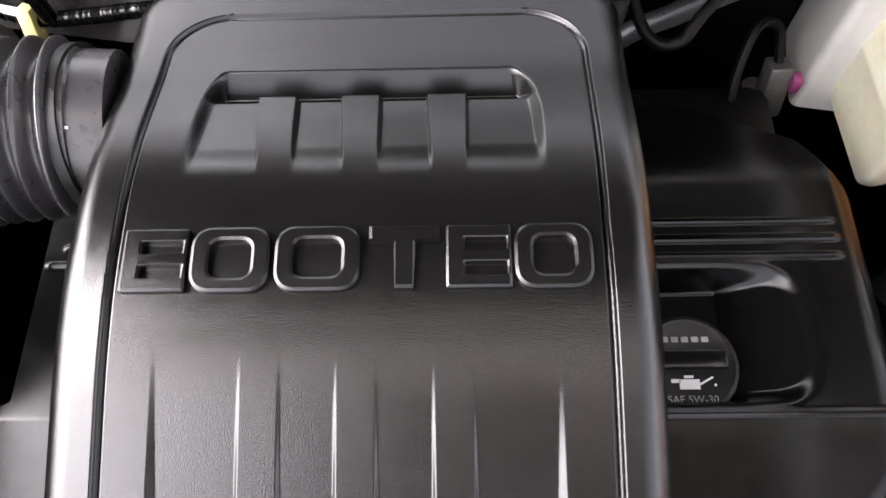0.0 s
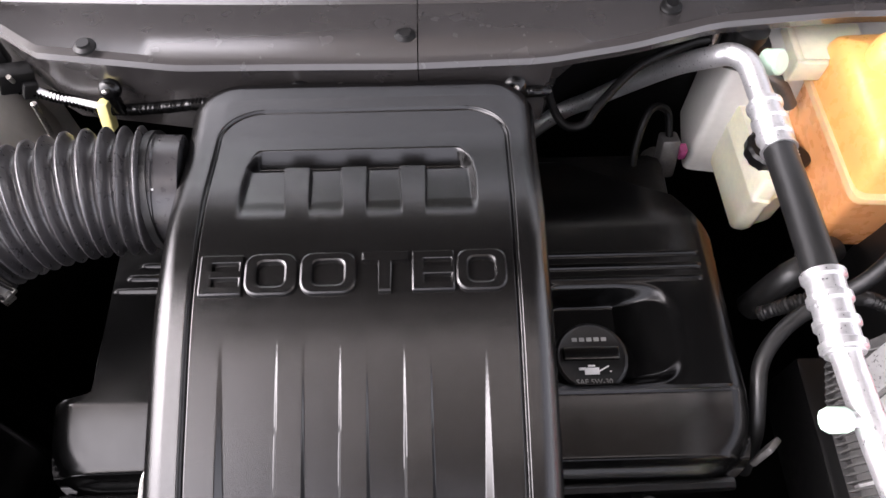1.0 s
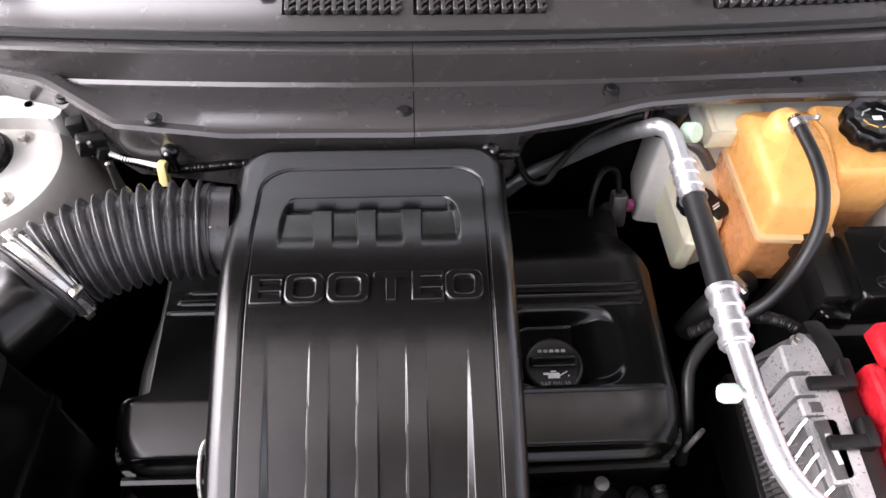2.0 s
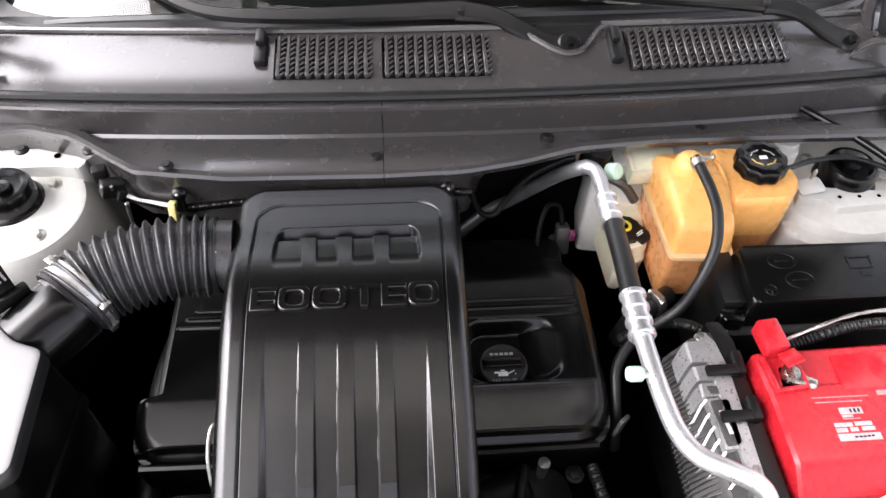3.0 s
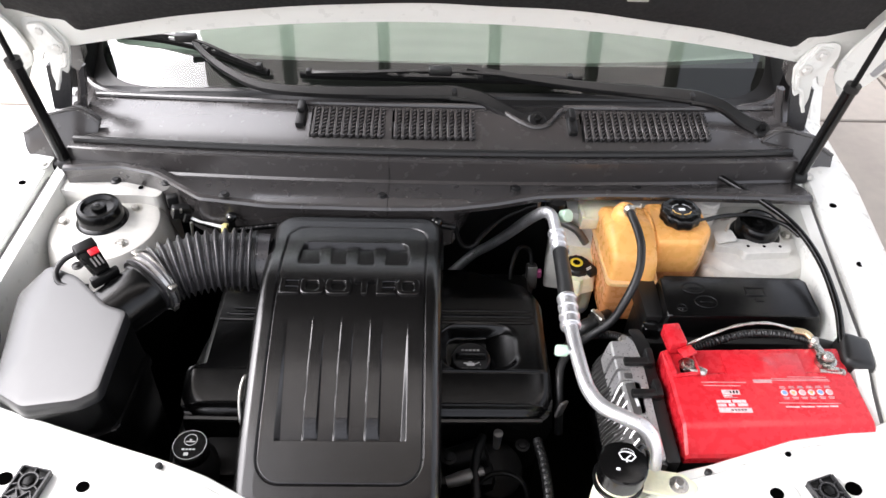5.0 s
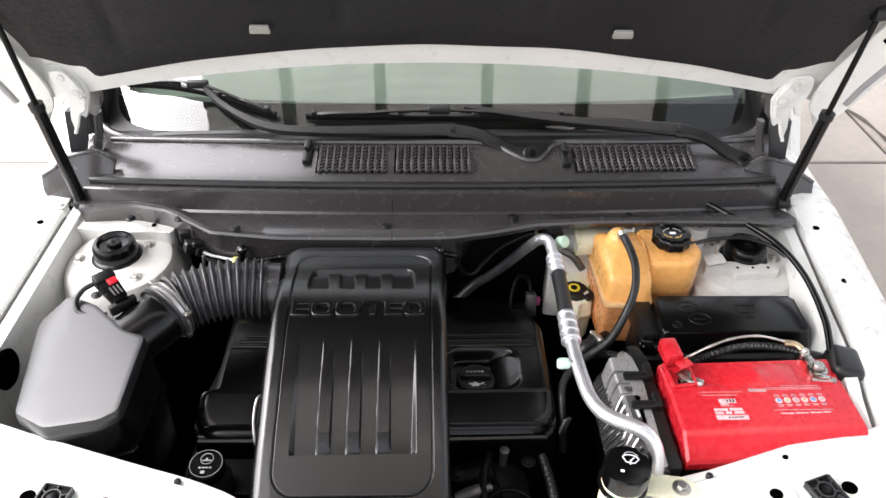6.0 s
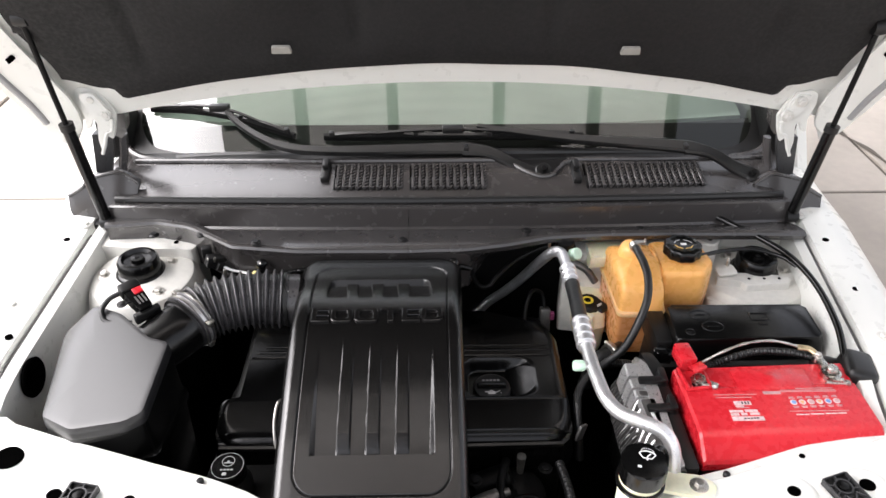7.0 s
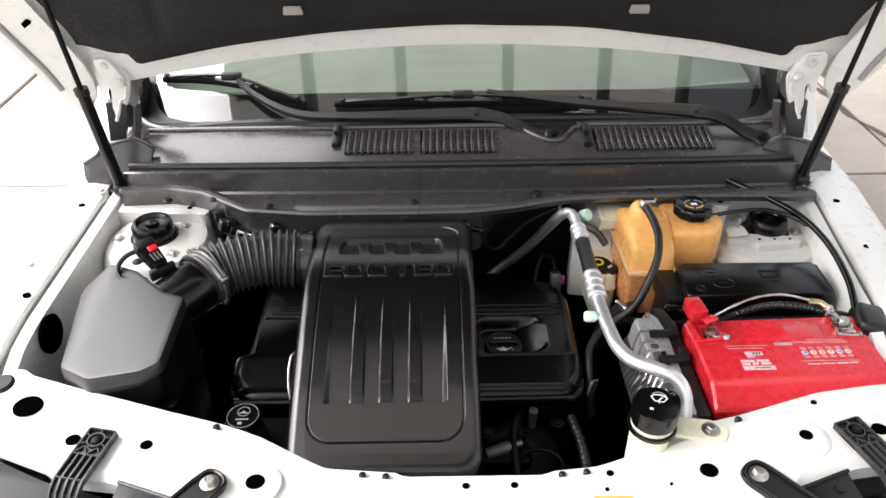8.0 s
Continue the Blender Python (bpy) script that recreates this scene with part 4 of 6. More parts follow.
# ---- camshaft cover under it ----
def lower_z(x, y):
    z = 0.926 - 0.022 * np.clip((0.088 - y) / 0.07, 0, 1) ** 1.1 - 0.012 * smooth(0.25, 0.33, y)
    for c in (0.194, 0.207, 0.220):
        z = z + 0.0022 * (1 - smooth(0.0008, 0.0022, np.abs(y - c))) * (1 - smooth(0.165, 0.172, x)) * smooth(-0.366 + (c - 0.207) * 0.8, -0.362 + (c - 0.207) * 0.8, x)
    z = z + 0.0018 * (1 - smooth(0.0008, 0.0025, np.abs(y - 0.088))) * smooth(0.0, 0.01, x) * (1 - smooth(0.172, 0.178, x))
    z = z - 0.003 * smooth(0.034, 0.030, y) + 0.004 * (1 - smooth(0.001, 0.003, np.abs(y - 0.031)))
    d = rect_dist(x, y, 0.004, 0.146, 0.092, 0.190, 0.034)
    dish = smooth(0.0, 0.014, d) * 0.026
    slope = np.clip(1 - np.maximum(0, x - 0.086) / 0.060, 0, 1) ** 1.3
    z = z - dish * slope
    e = np.minimum(rect_dist(x, y, -0.412, 0.19, 0.016, 0.345, 0.05), 0.02)
    t = 1 - e / 0.02
    return z - 0.014 * (1 - np.sqrt(np.maximum(0, 1 - t * t * 0.96)))


def lower_span(y):
    xl, xr = row_span(y, -0.412, 0.19, 0.016, 0.345, 0.03)
    xl = np.maximum(xl, -0.412 + 0.034 * smooth(0.088, 0.100, y))
    return xl, np.minimum(xr, 0.19 - 0.75 * np.maximum(0, y - 0.235) ** 1.1 - 1.5 * np.maximum(0, y - 0.29))


camcover = thing("camshaft_cover", (-0.11, 0.17, 0.80), "glossy black plastic camshaft cover with moulded lines", "engine cover")
relief("shell", lower_z, lower_span, 0.016, 0.345, 300, 180, 0.05, 0.006, M_GLOSS, camcover)
part("skirt", prism(rounded([(-0.405, 0.03), (0.183, 0.03), (0.183, 0.24), (0.12, 0.33), (-0.40, 0.33)], 0.03), 0.72, 0.872, 0.004), M_BLACK, camcover)
part("lip", tube([(-0.40, 0.014, 0.893), (-0.2, 0.012, 0.893), (0.0, 0.012, 0.893), (0.17, 0.014, 0.893)], 0.006, 8, 4), M_GLOSS, camcover)

oil = thing("oil_filler_cap", (0.058, 0.122, 0.905), "round black oil filler cap with white print", "oil cap")
part("cap", lathe([(0.033, 0.895), (0.0335, 0.913), (0.0325, 0.917), (0.030, 0.9185), (0.028, 0.917), (0.0005, 0.917)], 56, (0.058, 0.122, 0), wave=lambda a: 1 + 0.006 * math.cos(24 * a)), M_BLACK, oil)
part("grip", moved(box(-0.0255, 0.0255, -0.0065, 0.0065, 0.0, 0.005, 0.002), pose(0.058, 0.125, 0.9155)), M_GLOSS, oil)
part("print_bar", joined(*[moved(box(-0.0024, 0.0024, -0.0019, 0.0019, 0, 0.0006, 0.0004, 1), pose(0.0445 + 0.0066 * k, 0.1385, 0.9172)) for k in range(5)]), M_FAINT, oil)
part("oil_can_symbol", joined(moved(box(-0.0065, 0.0065, -0.0032, 0.0032, 0, 0.0006, 0), pose(0.057, 0.1085, 0.9172)), moved(box(-0.003, 0.003, -0.0008, 0.0008, 0, 0.0006, 0), pose(0.057, 0.1135, 0.9172)),
                              moved(box(-0.0055, 0.0055, -0.0006, 0.0006, 0, 0.0006, 0), pose(0.0675, 0.1105, 0.9172, 0, 0, 28)), moved(box(-0.003, 0.003, -0.0012, 0.0012, 0, 0.0006, 0), pose(0.0485, 0.1108, 0.9172)), moved(lathe([(0.0009, 0), (0.0009, 0.0006)], 8), pose(0.0735, 0.108, 0.9172))), M_PRINT, oil)
_txt = bpy.data.curves.new("grade_text", "FONT")
_txt.body = "SAE 5W-30"
_txt.size, _txt.extrude, _txt.align_x = 0.0068, 0.0002, "CENTER"
_txt.materials.append(M_FAINT)
_to = link(new("grade_text", _txt), oil)
_to.matrix_basis = pose(0.058, 0.0965, 0.9175)

# ---- intake hose ----
hose = thing("intake_hose", (-0.38, 0.2, 0.99), "black ribbed rubber intake hose with clamps", "air hose")
HOSE = [(-0.286, 0.238, 1.026), (-0.312, 0.236, 1.030), (-0.36, 0.229, 1.036), (-0.41, 0.214, 1.037), (-0.448, 0.194, 1.034), (-0.473, 0.163, 1.030)]


def hose_r(d):
    if d < 0.024:
        return 0.0455 + (0.002 if d > 0.019 else 0)
    if d > 0.203:
        return 0.0455
    return 0.0445 + 0.0088 * (0.5 + 0.5 * math.cos((d - 0.024) / 0.0128 * 2 * math.pi + math.pi)) ** 1.5


part("bellows", tube(HOSE, 0.05, 40, 44, hose_r), M_HOSE, hose, angle=70)
part("collar_mark", joined(*[moved(box(-0.003, 0.003, -0.0008, 0.0008, 0, 0.0008, 0), pose(-0.298, 0.212 + 0.004 * k, 1.066, 24)) for k in range(2)]), M_PRINT, hose)


def band(c, axis, r, w, material, parent, name="clamp"):
    return part(name, lathe([(r - 0.002, -w / 2), (r + 0.0008, -w / 2), (r + 0.0008, w / 2), (r - 0.002, w / 2)], 48, c, axis), material, parent)


band((-0.304, 0.2365, 1.029), (1, 0.06, 0), 0.0485, 0.006, M_BLACK, hose, "ring")
_ax = (0.62, 0.78, 0.05)
for _d, _r, _w, _m, _nm in ((0.0, 0.0488, 0.013, M_CAST, "clamp"), (0.0075, 0.0502, 0.0025, M_STEEL, "ring"), (-0.0075, 0.0502, 0.0025, M_STEEL, "ring"), (0.0165, 0.0498, 0.006, M_RUBBER, "ring"), (-0.0175, 0.0485, 0.005, M_BLACK, "ring")):
    band((-0.460 + _ax[0] * _d, 0.1815 + _ax[1] * _d, 1.0315), _ax, _r, _w, _m, hose, _nm)
for _a in (18, -42, 128):
    _o = Vector((-0.460, 0.1815, 1.0315)) + Vector((0.78, -0.62, 0)).normalized() * (0.0515 * math.cos(radians(_a))) + Vector((0, 0, 0.0515 * math.sin(radians(_a))))
    part("clamp_screw", joined(moved(box(-0.0065, 0.0065, -0.005, 0.005, -0.004, 0.005, 0.001), Matrix.Translation(_o) @ pose(0, 0, 0, 0, 0, -38)), lathe([(0.0042, 0), (0.0042, 0.008), (0.003, 0.0095)], 6, tuple(_o), (0.62, 0.78, 0.1))), M_STEEL, hose, "plated clamp screw")
part("clamp_bolt", joined(lathe([(0.0045, -0.014), (0.0045, 0.012)], 10, (-0.4395, 0.170, 0.990), (0.4, -0.6, 0.3)), lathe([(0.0075, 0), (0.0075, 0.006), (0.004, 0.007)], 6, (-0.437, 0.165, 0.993), (0.4, -0.6, 0.5))), M_STEEL, hose)

# ---- air filter box ----
airbox = thing("air_filter_box", (-0.57, 0.05, 0.75), "satin black plastic air filter housing beside the fender", "air box")
LID = [(-0.472, -0.046), (-0.498, -0.059), (-0.577, -0.064), (-0.632, -0.032), (-0.668, 0.148), (-0.614, 0.178), (-0.562, 0.153), (-0.500, 0.096), (-0.464, 0.082)]
_cx, _cy = -0.57, 0.05


def lid_z(x, y):
    d = min(0.082, max(0.0, -0.602 - x))
    return 1.052 + 0.17 * (y - 0.05) + 0.12 * (x + 0.57) - (0.085 - math.sqrt(0.085 ** 2 - d * d))


_top = rounded(LID, 0.009, 4)


def lid_ring(f, dz, flat=None):
    out = []
    for x, y in _top:
        u, v = _cx + (x - _cx) * f, _cy + (y - _cy) * f
        out.append((u, v, flat if flat else lid_z(u, v) + dz))
    return out


part("lid", loft([lid_ring(f, dz) for f, dz in ((1.012, -0.020), (1.010, -0.010), (1.004, -0.005), (0.985, 0.0), (0.96, 0.0004), (0.9, 0.0004), (0.8, 0.0004), (0.7, 0.0004), (0.6, 0.0004), (0.5, 0.0004), (0.4, 0.0004), (0.3, 0.0004), (0.2, 0.0004), (0.1, 0.0004), (0.01, 0.0004))]), M_LID, airbox, "satin black lid", 40)
part("lid_wall", loft([lid_ring(1.05, 0, 0.962), lid_ring(1.03, 0, 0.985), lid_ring(1.008, -0.018)]), M_GLOSS, airbox)
part("lid_screw", moved(bolt(0.005, 0.004, 0.009), pose(-0.565, 0.168, 1.077)), M_BLACK, airbox)
_low = [(_cx + (x - _cx) * 1.09, _cy + (y - _cy) * 1.09) for x, y in _top]
_bot = [(_cx + (x - _cx) * 0.95, _cy + (y - _cy) * 0.95) for x, y in _top]
part("flange", prism(_low, 0.950, 0.966, 0.003), M_GLOSS, airbox)
part("lower_case", prism(_bot, 0.62, 0.952, 0.0, top=[(_cx + (x - _cx) * 1.04, _cy + (y - _cy) * 1.04) for x, y in _top]), M_GLOSS, airbox)
for k in range(6):
    x = -0.605 + 0.023 * k
    part("case_rib", moved(box(-0.002, 0.002, -0.008, 0.008, -0.12, 0.0, 0.001, 1), pose(x, -0.078 + abs(k - 2) * 0.004, 0.95)), M_BLACK, airbox)
part("outlet_neck", tube([(-0.545, 0.095, 1.010), (-0.515, 0.118, 1.018), (-0.478, 0.152, 1.029), (-0.468, 0.164, 1.031)], 0.0455, 32, 6), M_GLOSS, airbox)
part("inlet_mouth", lathe([(0.032, -0.006), (0.034, 0.0), (0.031, 0.003), (0.028, 0.001), (0.0005, 0.0005)], 32, (-0.7035, 0.088, 0.990), (1, 0, 0)), M_HOLE, car, "dark round intake opening in the inner wing")

sensor = thing("air_flow_sensor", (-0.53, 0.155, 1.06), "black air flow sensor plug with a red lock", "sensor")
_q = pose(-0.540, 0.174, 1.082, 0, -14, 134) @ Matrix.Scale(0.86, 4)
part("flange", moved(box(-0.006, 0.006, -0.026, 0.026, -0.012, 0.010, 0.003), _q @ pose(-0.036, 0, -0.006, 0, 12)), M_BLACK, sensor)
part("body", moved(prism(rounded([(-0.034, -0.013), (0.0, -0.016), (0.03, -0.018), (0.036, -0.012), (0.036, 0.012), (0.03, 0.018), (0.0, 0.016), (-0.034, 0.013)], 0.003), -0.012, 0.012, 0.003), _q), M_GLOSS, sensor)
part("connector", moved(box(0.020, 0.042, -0.020, 0.020, -0.010, 0.017, 0.004), _q), M_BLACK, sensor)
part("lock", moved(box(0.004, 0.018, -0.016, 0.002, 0.010, 0.0155, 0.001), _q), M_RED, sensor, "red plastic lock")
for k in range(3):
    part("groove", moved(box(-0.022, 0.0, -0.0016, 0.0016, 0.0118, 0.0136, 0.0004, 1), _q @ pose(0, -0.009 + 0.007 * k, 0)), M_DULL, sensor)
part("pigtail", tube([(-0.572, 0.188, 1.086), (-0.588, 0.176, 1.082), (-0.596, 0.158, 1.074), (-0.588, 0.142, 1.064), (-0.566, 0.138, 1.062), (-0.545, 0.142, 1.058)], 0.0045, 10, 6), M_RUBBER, sensor)

# ---- strut mounts ----
def strut_mount(x, y, z):
    m = thing("strut_mount", (x, y, z), "black rubber strut mount cap with bolts round it", "strut mount", "strut mounts")
    part("cap", lathe([(0.047, z - 0.004), (0.047, z + 0.004), (0.044, z + 0.008), (0.0405, z + 0.010), (0.0395, z + 0.030), (0.036, z + 0.036), (0.030, z + 0.037), (0.026, z + 0.030), (0.014, z + 0.029), (0.012, z + 0.036), (0.0005, z + 0.037)], 40, (x, y, 0)), M_GLOSS, m)
    part("nut", moved(lathe([(0.008, 0), (0.008, 0.007), (0.004, 0.012), (0.0005, 0.012)], 6), pose(x, y, z + 0.026)), M_DARK, m)
    return m


for (x, y, z), pts in (((-0.62, 0.380, 0.985), ((-0.568, 0.318), (-0.570, 0.414), (-0.690, 0.372))), ((0.608, 0.384, 0.971), ((0.552, 0.355), (0.670, 0.384), (0.569, 0.432)))):
    mm = strut_mount(x, y, z)
    for u, v in pts:
        part("bolt", moved(bolt(0.0075, 0.009, 0.013), pose(u, v, z - 0.001)), M_STEEL, mm)
part("stud", lathe([(0.0075, 0.965), (0.0075, 0.983), (0.0035, 0.985), (0.0032, 1.012), (0.001, 1.016)], 10, (0.542, 0.366, 0)), M_STEEL, car)
part("stud", lathe([(0.003, 0.975), (0.003, 1.02), (0.001, 1.021)], 8, (-0.545, 0.345, 0), (0.1, 0, 1)), M_STEEL, car)

# ---- coolant tank ----
tank = thing("coolant_tank", (0.40, 0.33, 0.86), "amber translucent coolant tank with a black cap", "coolant tank")
LEFT = [(0.297, 0.398), (0.301, 0.244), (0.386, 0.240), (0.392, 0.30), (0.392, 0.402)]
RIGHT = [(0.384, 0.288), (0.470, 0.290), (0.496, 0.322), (0.488, 0.392), (0.384, 0.404)]


def ring_at(pts, c, f, z, r=0.011, drop=0.0, sh=(0.0, 0.0)):
    """An outline scaled about c, at height z, falling by drop towards the front."""
    out = []
    for x, y in rounded(pts, r, 4):
        yy = c[1] + (y - c[1]) * f + sh[1]
        out.append((c[0] + (x - c[0]) * f + sh[0], yy, z - drop * max(0.0, 0.345 - yy) - 2.2 * drop * max(0.0, yy - 0.352)))
    return out


_lc, _rc2 = (0.346, 0.335), (0.44, 0.345)
part("lower_half", joined(loft([ring_at(LEFT, _lc, f, z) for f, z in ((0.80, 0.868), (0.86, 0.872), (0.90, 0.90), (0.975, 0.972), (0.985, 0.976))]), loft([ring_at(RIGHT, _rc2, f, z) for f, z in ((0.85, 0.872), (0.93, 0.90), (0.985, 0.972))])), M_AMBER2, tank, "darker amber half filled with coolant")
part("weld_flange", loft([ring_at(LEFT, _lc, f, z) for f, z in ((1.0, 0.973), (1.045, 0.974), (1.055, 0.978), (1.045, 0.982), (1.0, 0.983))]), M_AMBER3, tank, "pale welded seam flange")
part("upper_half", loft([ring_at(LEFT, _lc, f, z, 0.013, d, (0.0, q)) for f, z, d, q in ((0.985, 0.981, 0, 0), (0.955, 1.003, 0.02, 0.003), (0.925, 1.024, 0.07, 0.005), (0.88, 1.038, 0.13, 0.006), (0.80, 1.046, 0.18, 0.007), (0.70, 1.049, 0.20, 0.008), (0.4, 1.050, 0.20, 0.008), (0.02, 1.050, 0.20, 0.008))]), M_AMBER, tank, angle=40)
part("filler_half", loft([ring_at(RIGHT, _rc2, f, z, 0.012, 0.03) for f, z in ((0.99, 0.965), (0.985, 1.0), (0.975, 1.024), (0.95, 1.034), (0.88, 1.0385), (0.4, 1.039), (0.02, 1.039))]), M_AMBER, tank, angle=40)
part("moulded_seam", tube([(0.386, 0.284, 0.985), (0.385, 0.286, 1.01), (0.384, 0.293, 1.026), (0.383, 0.315, 1.037), (0.383, 0.345, 1.043), (0.383, 0.385, 1.030)], 0.0034, 8, 5), M_AMBER, tank)
part("dome", lathe([(0.024, 1.036), (0.021, 1.054), (0.015, 1.063), (0.006, 1.066), (0.0005, 1.066)], 28, (0.338, 0.352, 0)), M_AMBER, tank)
part("filler_neck", lathe([(0.027, 1.025), (0.027, 1.046), (0.024, 1.048)], 32, (0.436, 0.346, 0)), M_AMBER, tank)
part("cap", lathe([(0.033, 1.043), (0.0355, 1.046), (0.0355, 1.060), (0.033, 1.064), (0.026, 1.0655), (0.0245, 1.0645), (0.0005, 1.0645)], 80, (0.436, 0.346, 0), wave=lambda a: 1 + 0.035 * math.cos(10 * a)), M_GLOSS, tank, "fluted black screw cap")
part("cap_symbol", moved(box(-0.0055, 0.0055, -0.0032, 0.0032, 0, 0.0005, 0), pose(0.436, 0.346, 1.0645)), M_PRINT, tank)
for a in (0.5, 1.1, 2.0, 2.6, 3.6, 4.2, 5.0, 5.6):
    part("cap_print", moved(box(-0.0045, 0.0045, -0.0009, 0.0009, 0, 0.0004, 0), pose(0.436 + 0.017 * math.cos(a), 0.346 + 0.014 * math.sin(a), 1.0645, 0, 0, math.degrees(a) + 90)), M_GREYP if a < 3 else M_STICKER, tank)
part("nipple", tube([(0.336, 0.350, 1.062), (0.337, 0.345, 1.069), (0.339, 0.330, 1.068)], 0.006, 12, 6), M_AMBER, tank)

vent = thing("coolant_hose", (0.30, 0.2, 0.95), "thin black rubber coolant hose with a spring clamp", "hose")
part("hose", tube([(0.338, 0.345, 1.068), (0.340, 0.320, 1.069), (0.345, 0.285, 1.064), (0.346, 0.252, 1.054), (0.338, 0.215, 1.033), (0.318, 0.185, 1.000), (0.296, 0.168, 0.962), (0.262, 0.158, 0.935), (0.232, 0.140, 0.922), (0.212, 0.115, 0.91), (0.206, 0.085, 0.898), (0.206, 0.06, 0.875), (0.21, 0.04, 0.82)], 0.0074, 14, 10), M_RUBBER, vent)
band((0.339, 0.333, 1.069), (0.1, -1, -0.05), 0.0097, 0.010, M_STEEL, vent)
part("clamp_ears", joined(moved(box(-0.010, 0.010, -0.003, 0.003, -0.001, 0.001, 0), pose(0.347, 0.335, 1.078)), moved(box(-0.001, 0.001, -0.003, 0.003, -0.005, 0.004, 0), pose(0.357, 0.335, 1.080))), M_STEEL, vent)
lowhose = thing("heater_hose", (0.30, 0.2, 0.9), "short black hose joint with a steel worm clamp", "hose")
part("hose", tube([(0.315, 0.235, 0.90), (0.285, 0.215, 0.905), (0.262, 0.205, 0.895), (0.245, 0.20, 0.84)], 0.014, 16, 6), M_RUBBER, lowhose)
band((0.290, 0.218, 0.905), (0.85, 0.5, 0), 0.0175, 0.012, M_STEEL, lowhose)
part("clamp_screw", joined(moved(box(-0.006, 0.006, -0.01, 0.01, 0, 0.008, 0.001), pose(0.288, 0.216, 0.921, 0, 0, 30)), lathe([(0.004, -0.014), (0.004, 0.014)], 8, (0.287, 0.214, 0.926), (-0.5, 0.85, 0))), M_STEEL, lowhose)

# ---- brake fluid reservoir ----
res = thing("brake_fluid_reservoir", (0.26, 0.33, 0.84), "cream plastic brake fluid reservoir with a black cap", "reservoir")
_r = rounded([(0.249, 0.418), (0.254, 0.299), (0.270, 0.295), (0.276, 0.302), (0.301, 0.308), (0.308, 0.418)], 0.012)
_rc = Vector((0.272, 0.358))
part("body", loft([[(_rc.x + (x - _rc.x) * f, _rc.y + (y - _rc.y) * f, z) for x, y in _r] for f, z in ((0.85, 0.82), (0.96, 0.835), (0.985, 0.86), (0.985, 0.884), (1.02, 0.886), (1.02, 0.892), (0.98, 0.894), (0.96, 0.915), (0.90, 0.922), (0.5, 0.924), (0.02, 0.924))]), M_CREAM, res, angle=45)
part("filler_cap", joined(lathe([(0.024, 0.918), (0.025, 0.921), (0.025, 0.931), (0.022, 0.934), (0.0005, 0.934)], 40, (0.268, 0.338, 0), wave=lambda a: 1 + 0.03 * math.cos(12 * a)), moved(box(-0.008, 0.014, -0.02, 0.02, 0.922, 0.9335, 0.003), pose(0.285, 0.33, 0, 0, 0, 35))), M_BLACK, res)
part("cap_disc", joined(lathe([(0.012, 0.934), (0.012, 0.9346), (0.0005, 0.9346)], 28, (0.266, 0.340, 0))), M_YELLOW, res, "yellow warning disc")
part("disc_ring", lathe([(0.0068, 0.9346), (0.0068, 0.9350), (0.0050, 0.9350), (0.0050, 0.9346)], 24, (0.266, 0.340, 0)), M_BLACK, res)
part("cap_print", joined(*[moved(box(-0.006, 0.006, -0.001, 0.001, 0, 0.0005, 0), pose(0.287, 0.323 + 0.004 * k, 0.9338, 0, 0, 35)) for k in range(2)]), M_PRINT, res)

# ---- fuse box ----
fuse = thing("fuse_box", (0.50, 0.18, 0.86), "black plastic fuse box with an embossed lid", "fuse box")
_f = [(0.384, 0.150), (0.628, 0.147), (0.620, 0.238), (0.384, 0.236)]
part("lid", prism(rounded([(0.372, 0.140), (0.646, 0.142), (0.648, 0.244), (0.380, 0.246)], 0.008), 0.958, 1.002, 0.005, 3, top=rounded([(0.380, 0.148), (0.638, 0.149), (0.640, 0.238), (0.386, 0.240)], 0.008)), M_GLOSS, fuse, "glossy black lid with embossed marks")
part("case", prism(rounded([(0.352, 0.128), (0.640, 0.128), (0.638, 0.25), (0.36, 0.262)], 0.01), 0.80, 0.955, 0.004), M_BLACK, fuse)
part("latch", prism(rounded([(0.340, 0.140), (0.374, 0.134), (0.376, 0.156), (0.346, 0.160)], 0.008), 0.945, 0.978, 0.005), M_GLOSS, fuse)
part("side_step", box(0.350, 0.384, 0.16, 0.25, 0.94, 0.985, 0.005), M_BLACK, fuse)
for r, x, y, e in ((0.0135, 0.452, 0.180, 1.4), (0.008, 0.408, 0.166, 1.0), (0.0125, 0.438, 0.212, 1.5)):
    part("embossed_mark", tube([(x + r * e * math.cos(a), y + r * math.sin(a), 1.0026) for a in [k * math.pi / 12 for k in range(25)]], 0.0010, 6, 1), M_GLOSS, fuse)
for x, y, w, h in ((0.54, 0.196, 0.015, 0.0011), (0.545, 0.214, 0.017, 0.0011), (0.528, 0.206, 0.0011, 0.011), (0.559, 0.206, 0.0011, 0.010), (0.545, 0.186, 0.007, 0.004), (0.408, 0.166, 0.006, 0.001), (0.408, 0.166, 0.001, 0.006), (0.452, 0.180, 0.010, 0.001), (0.438, 0.212, 0.009, 0.001)):
    part("embossed_mark", box(x - w, x + w, y - h, y + h, 1.001, 1.0034, 0.0004, 1), M_GLOSS, fuse)

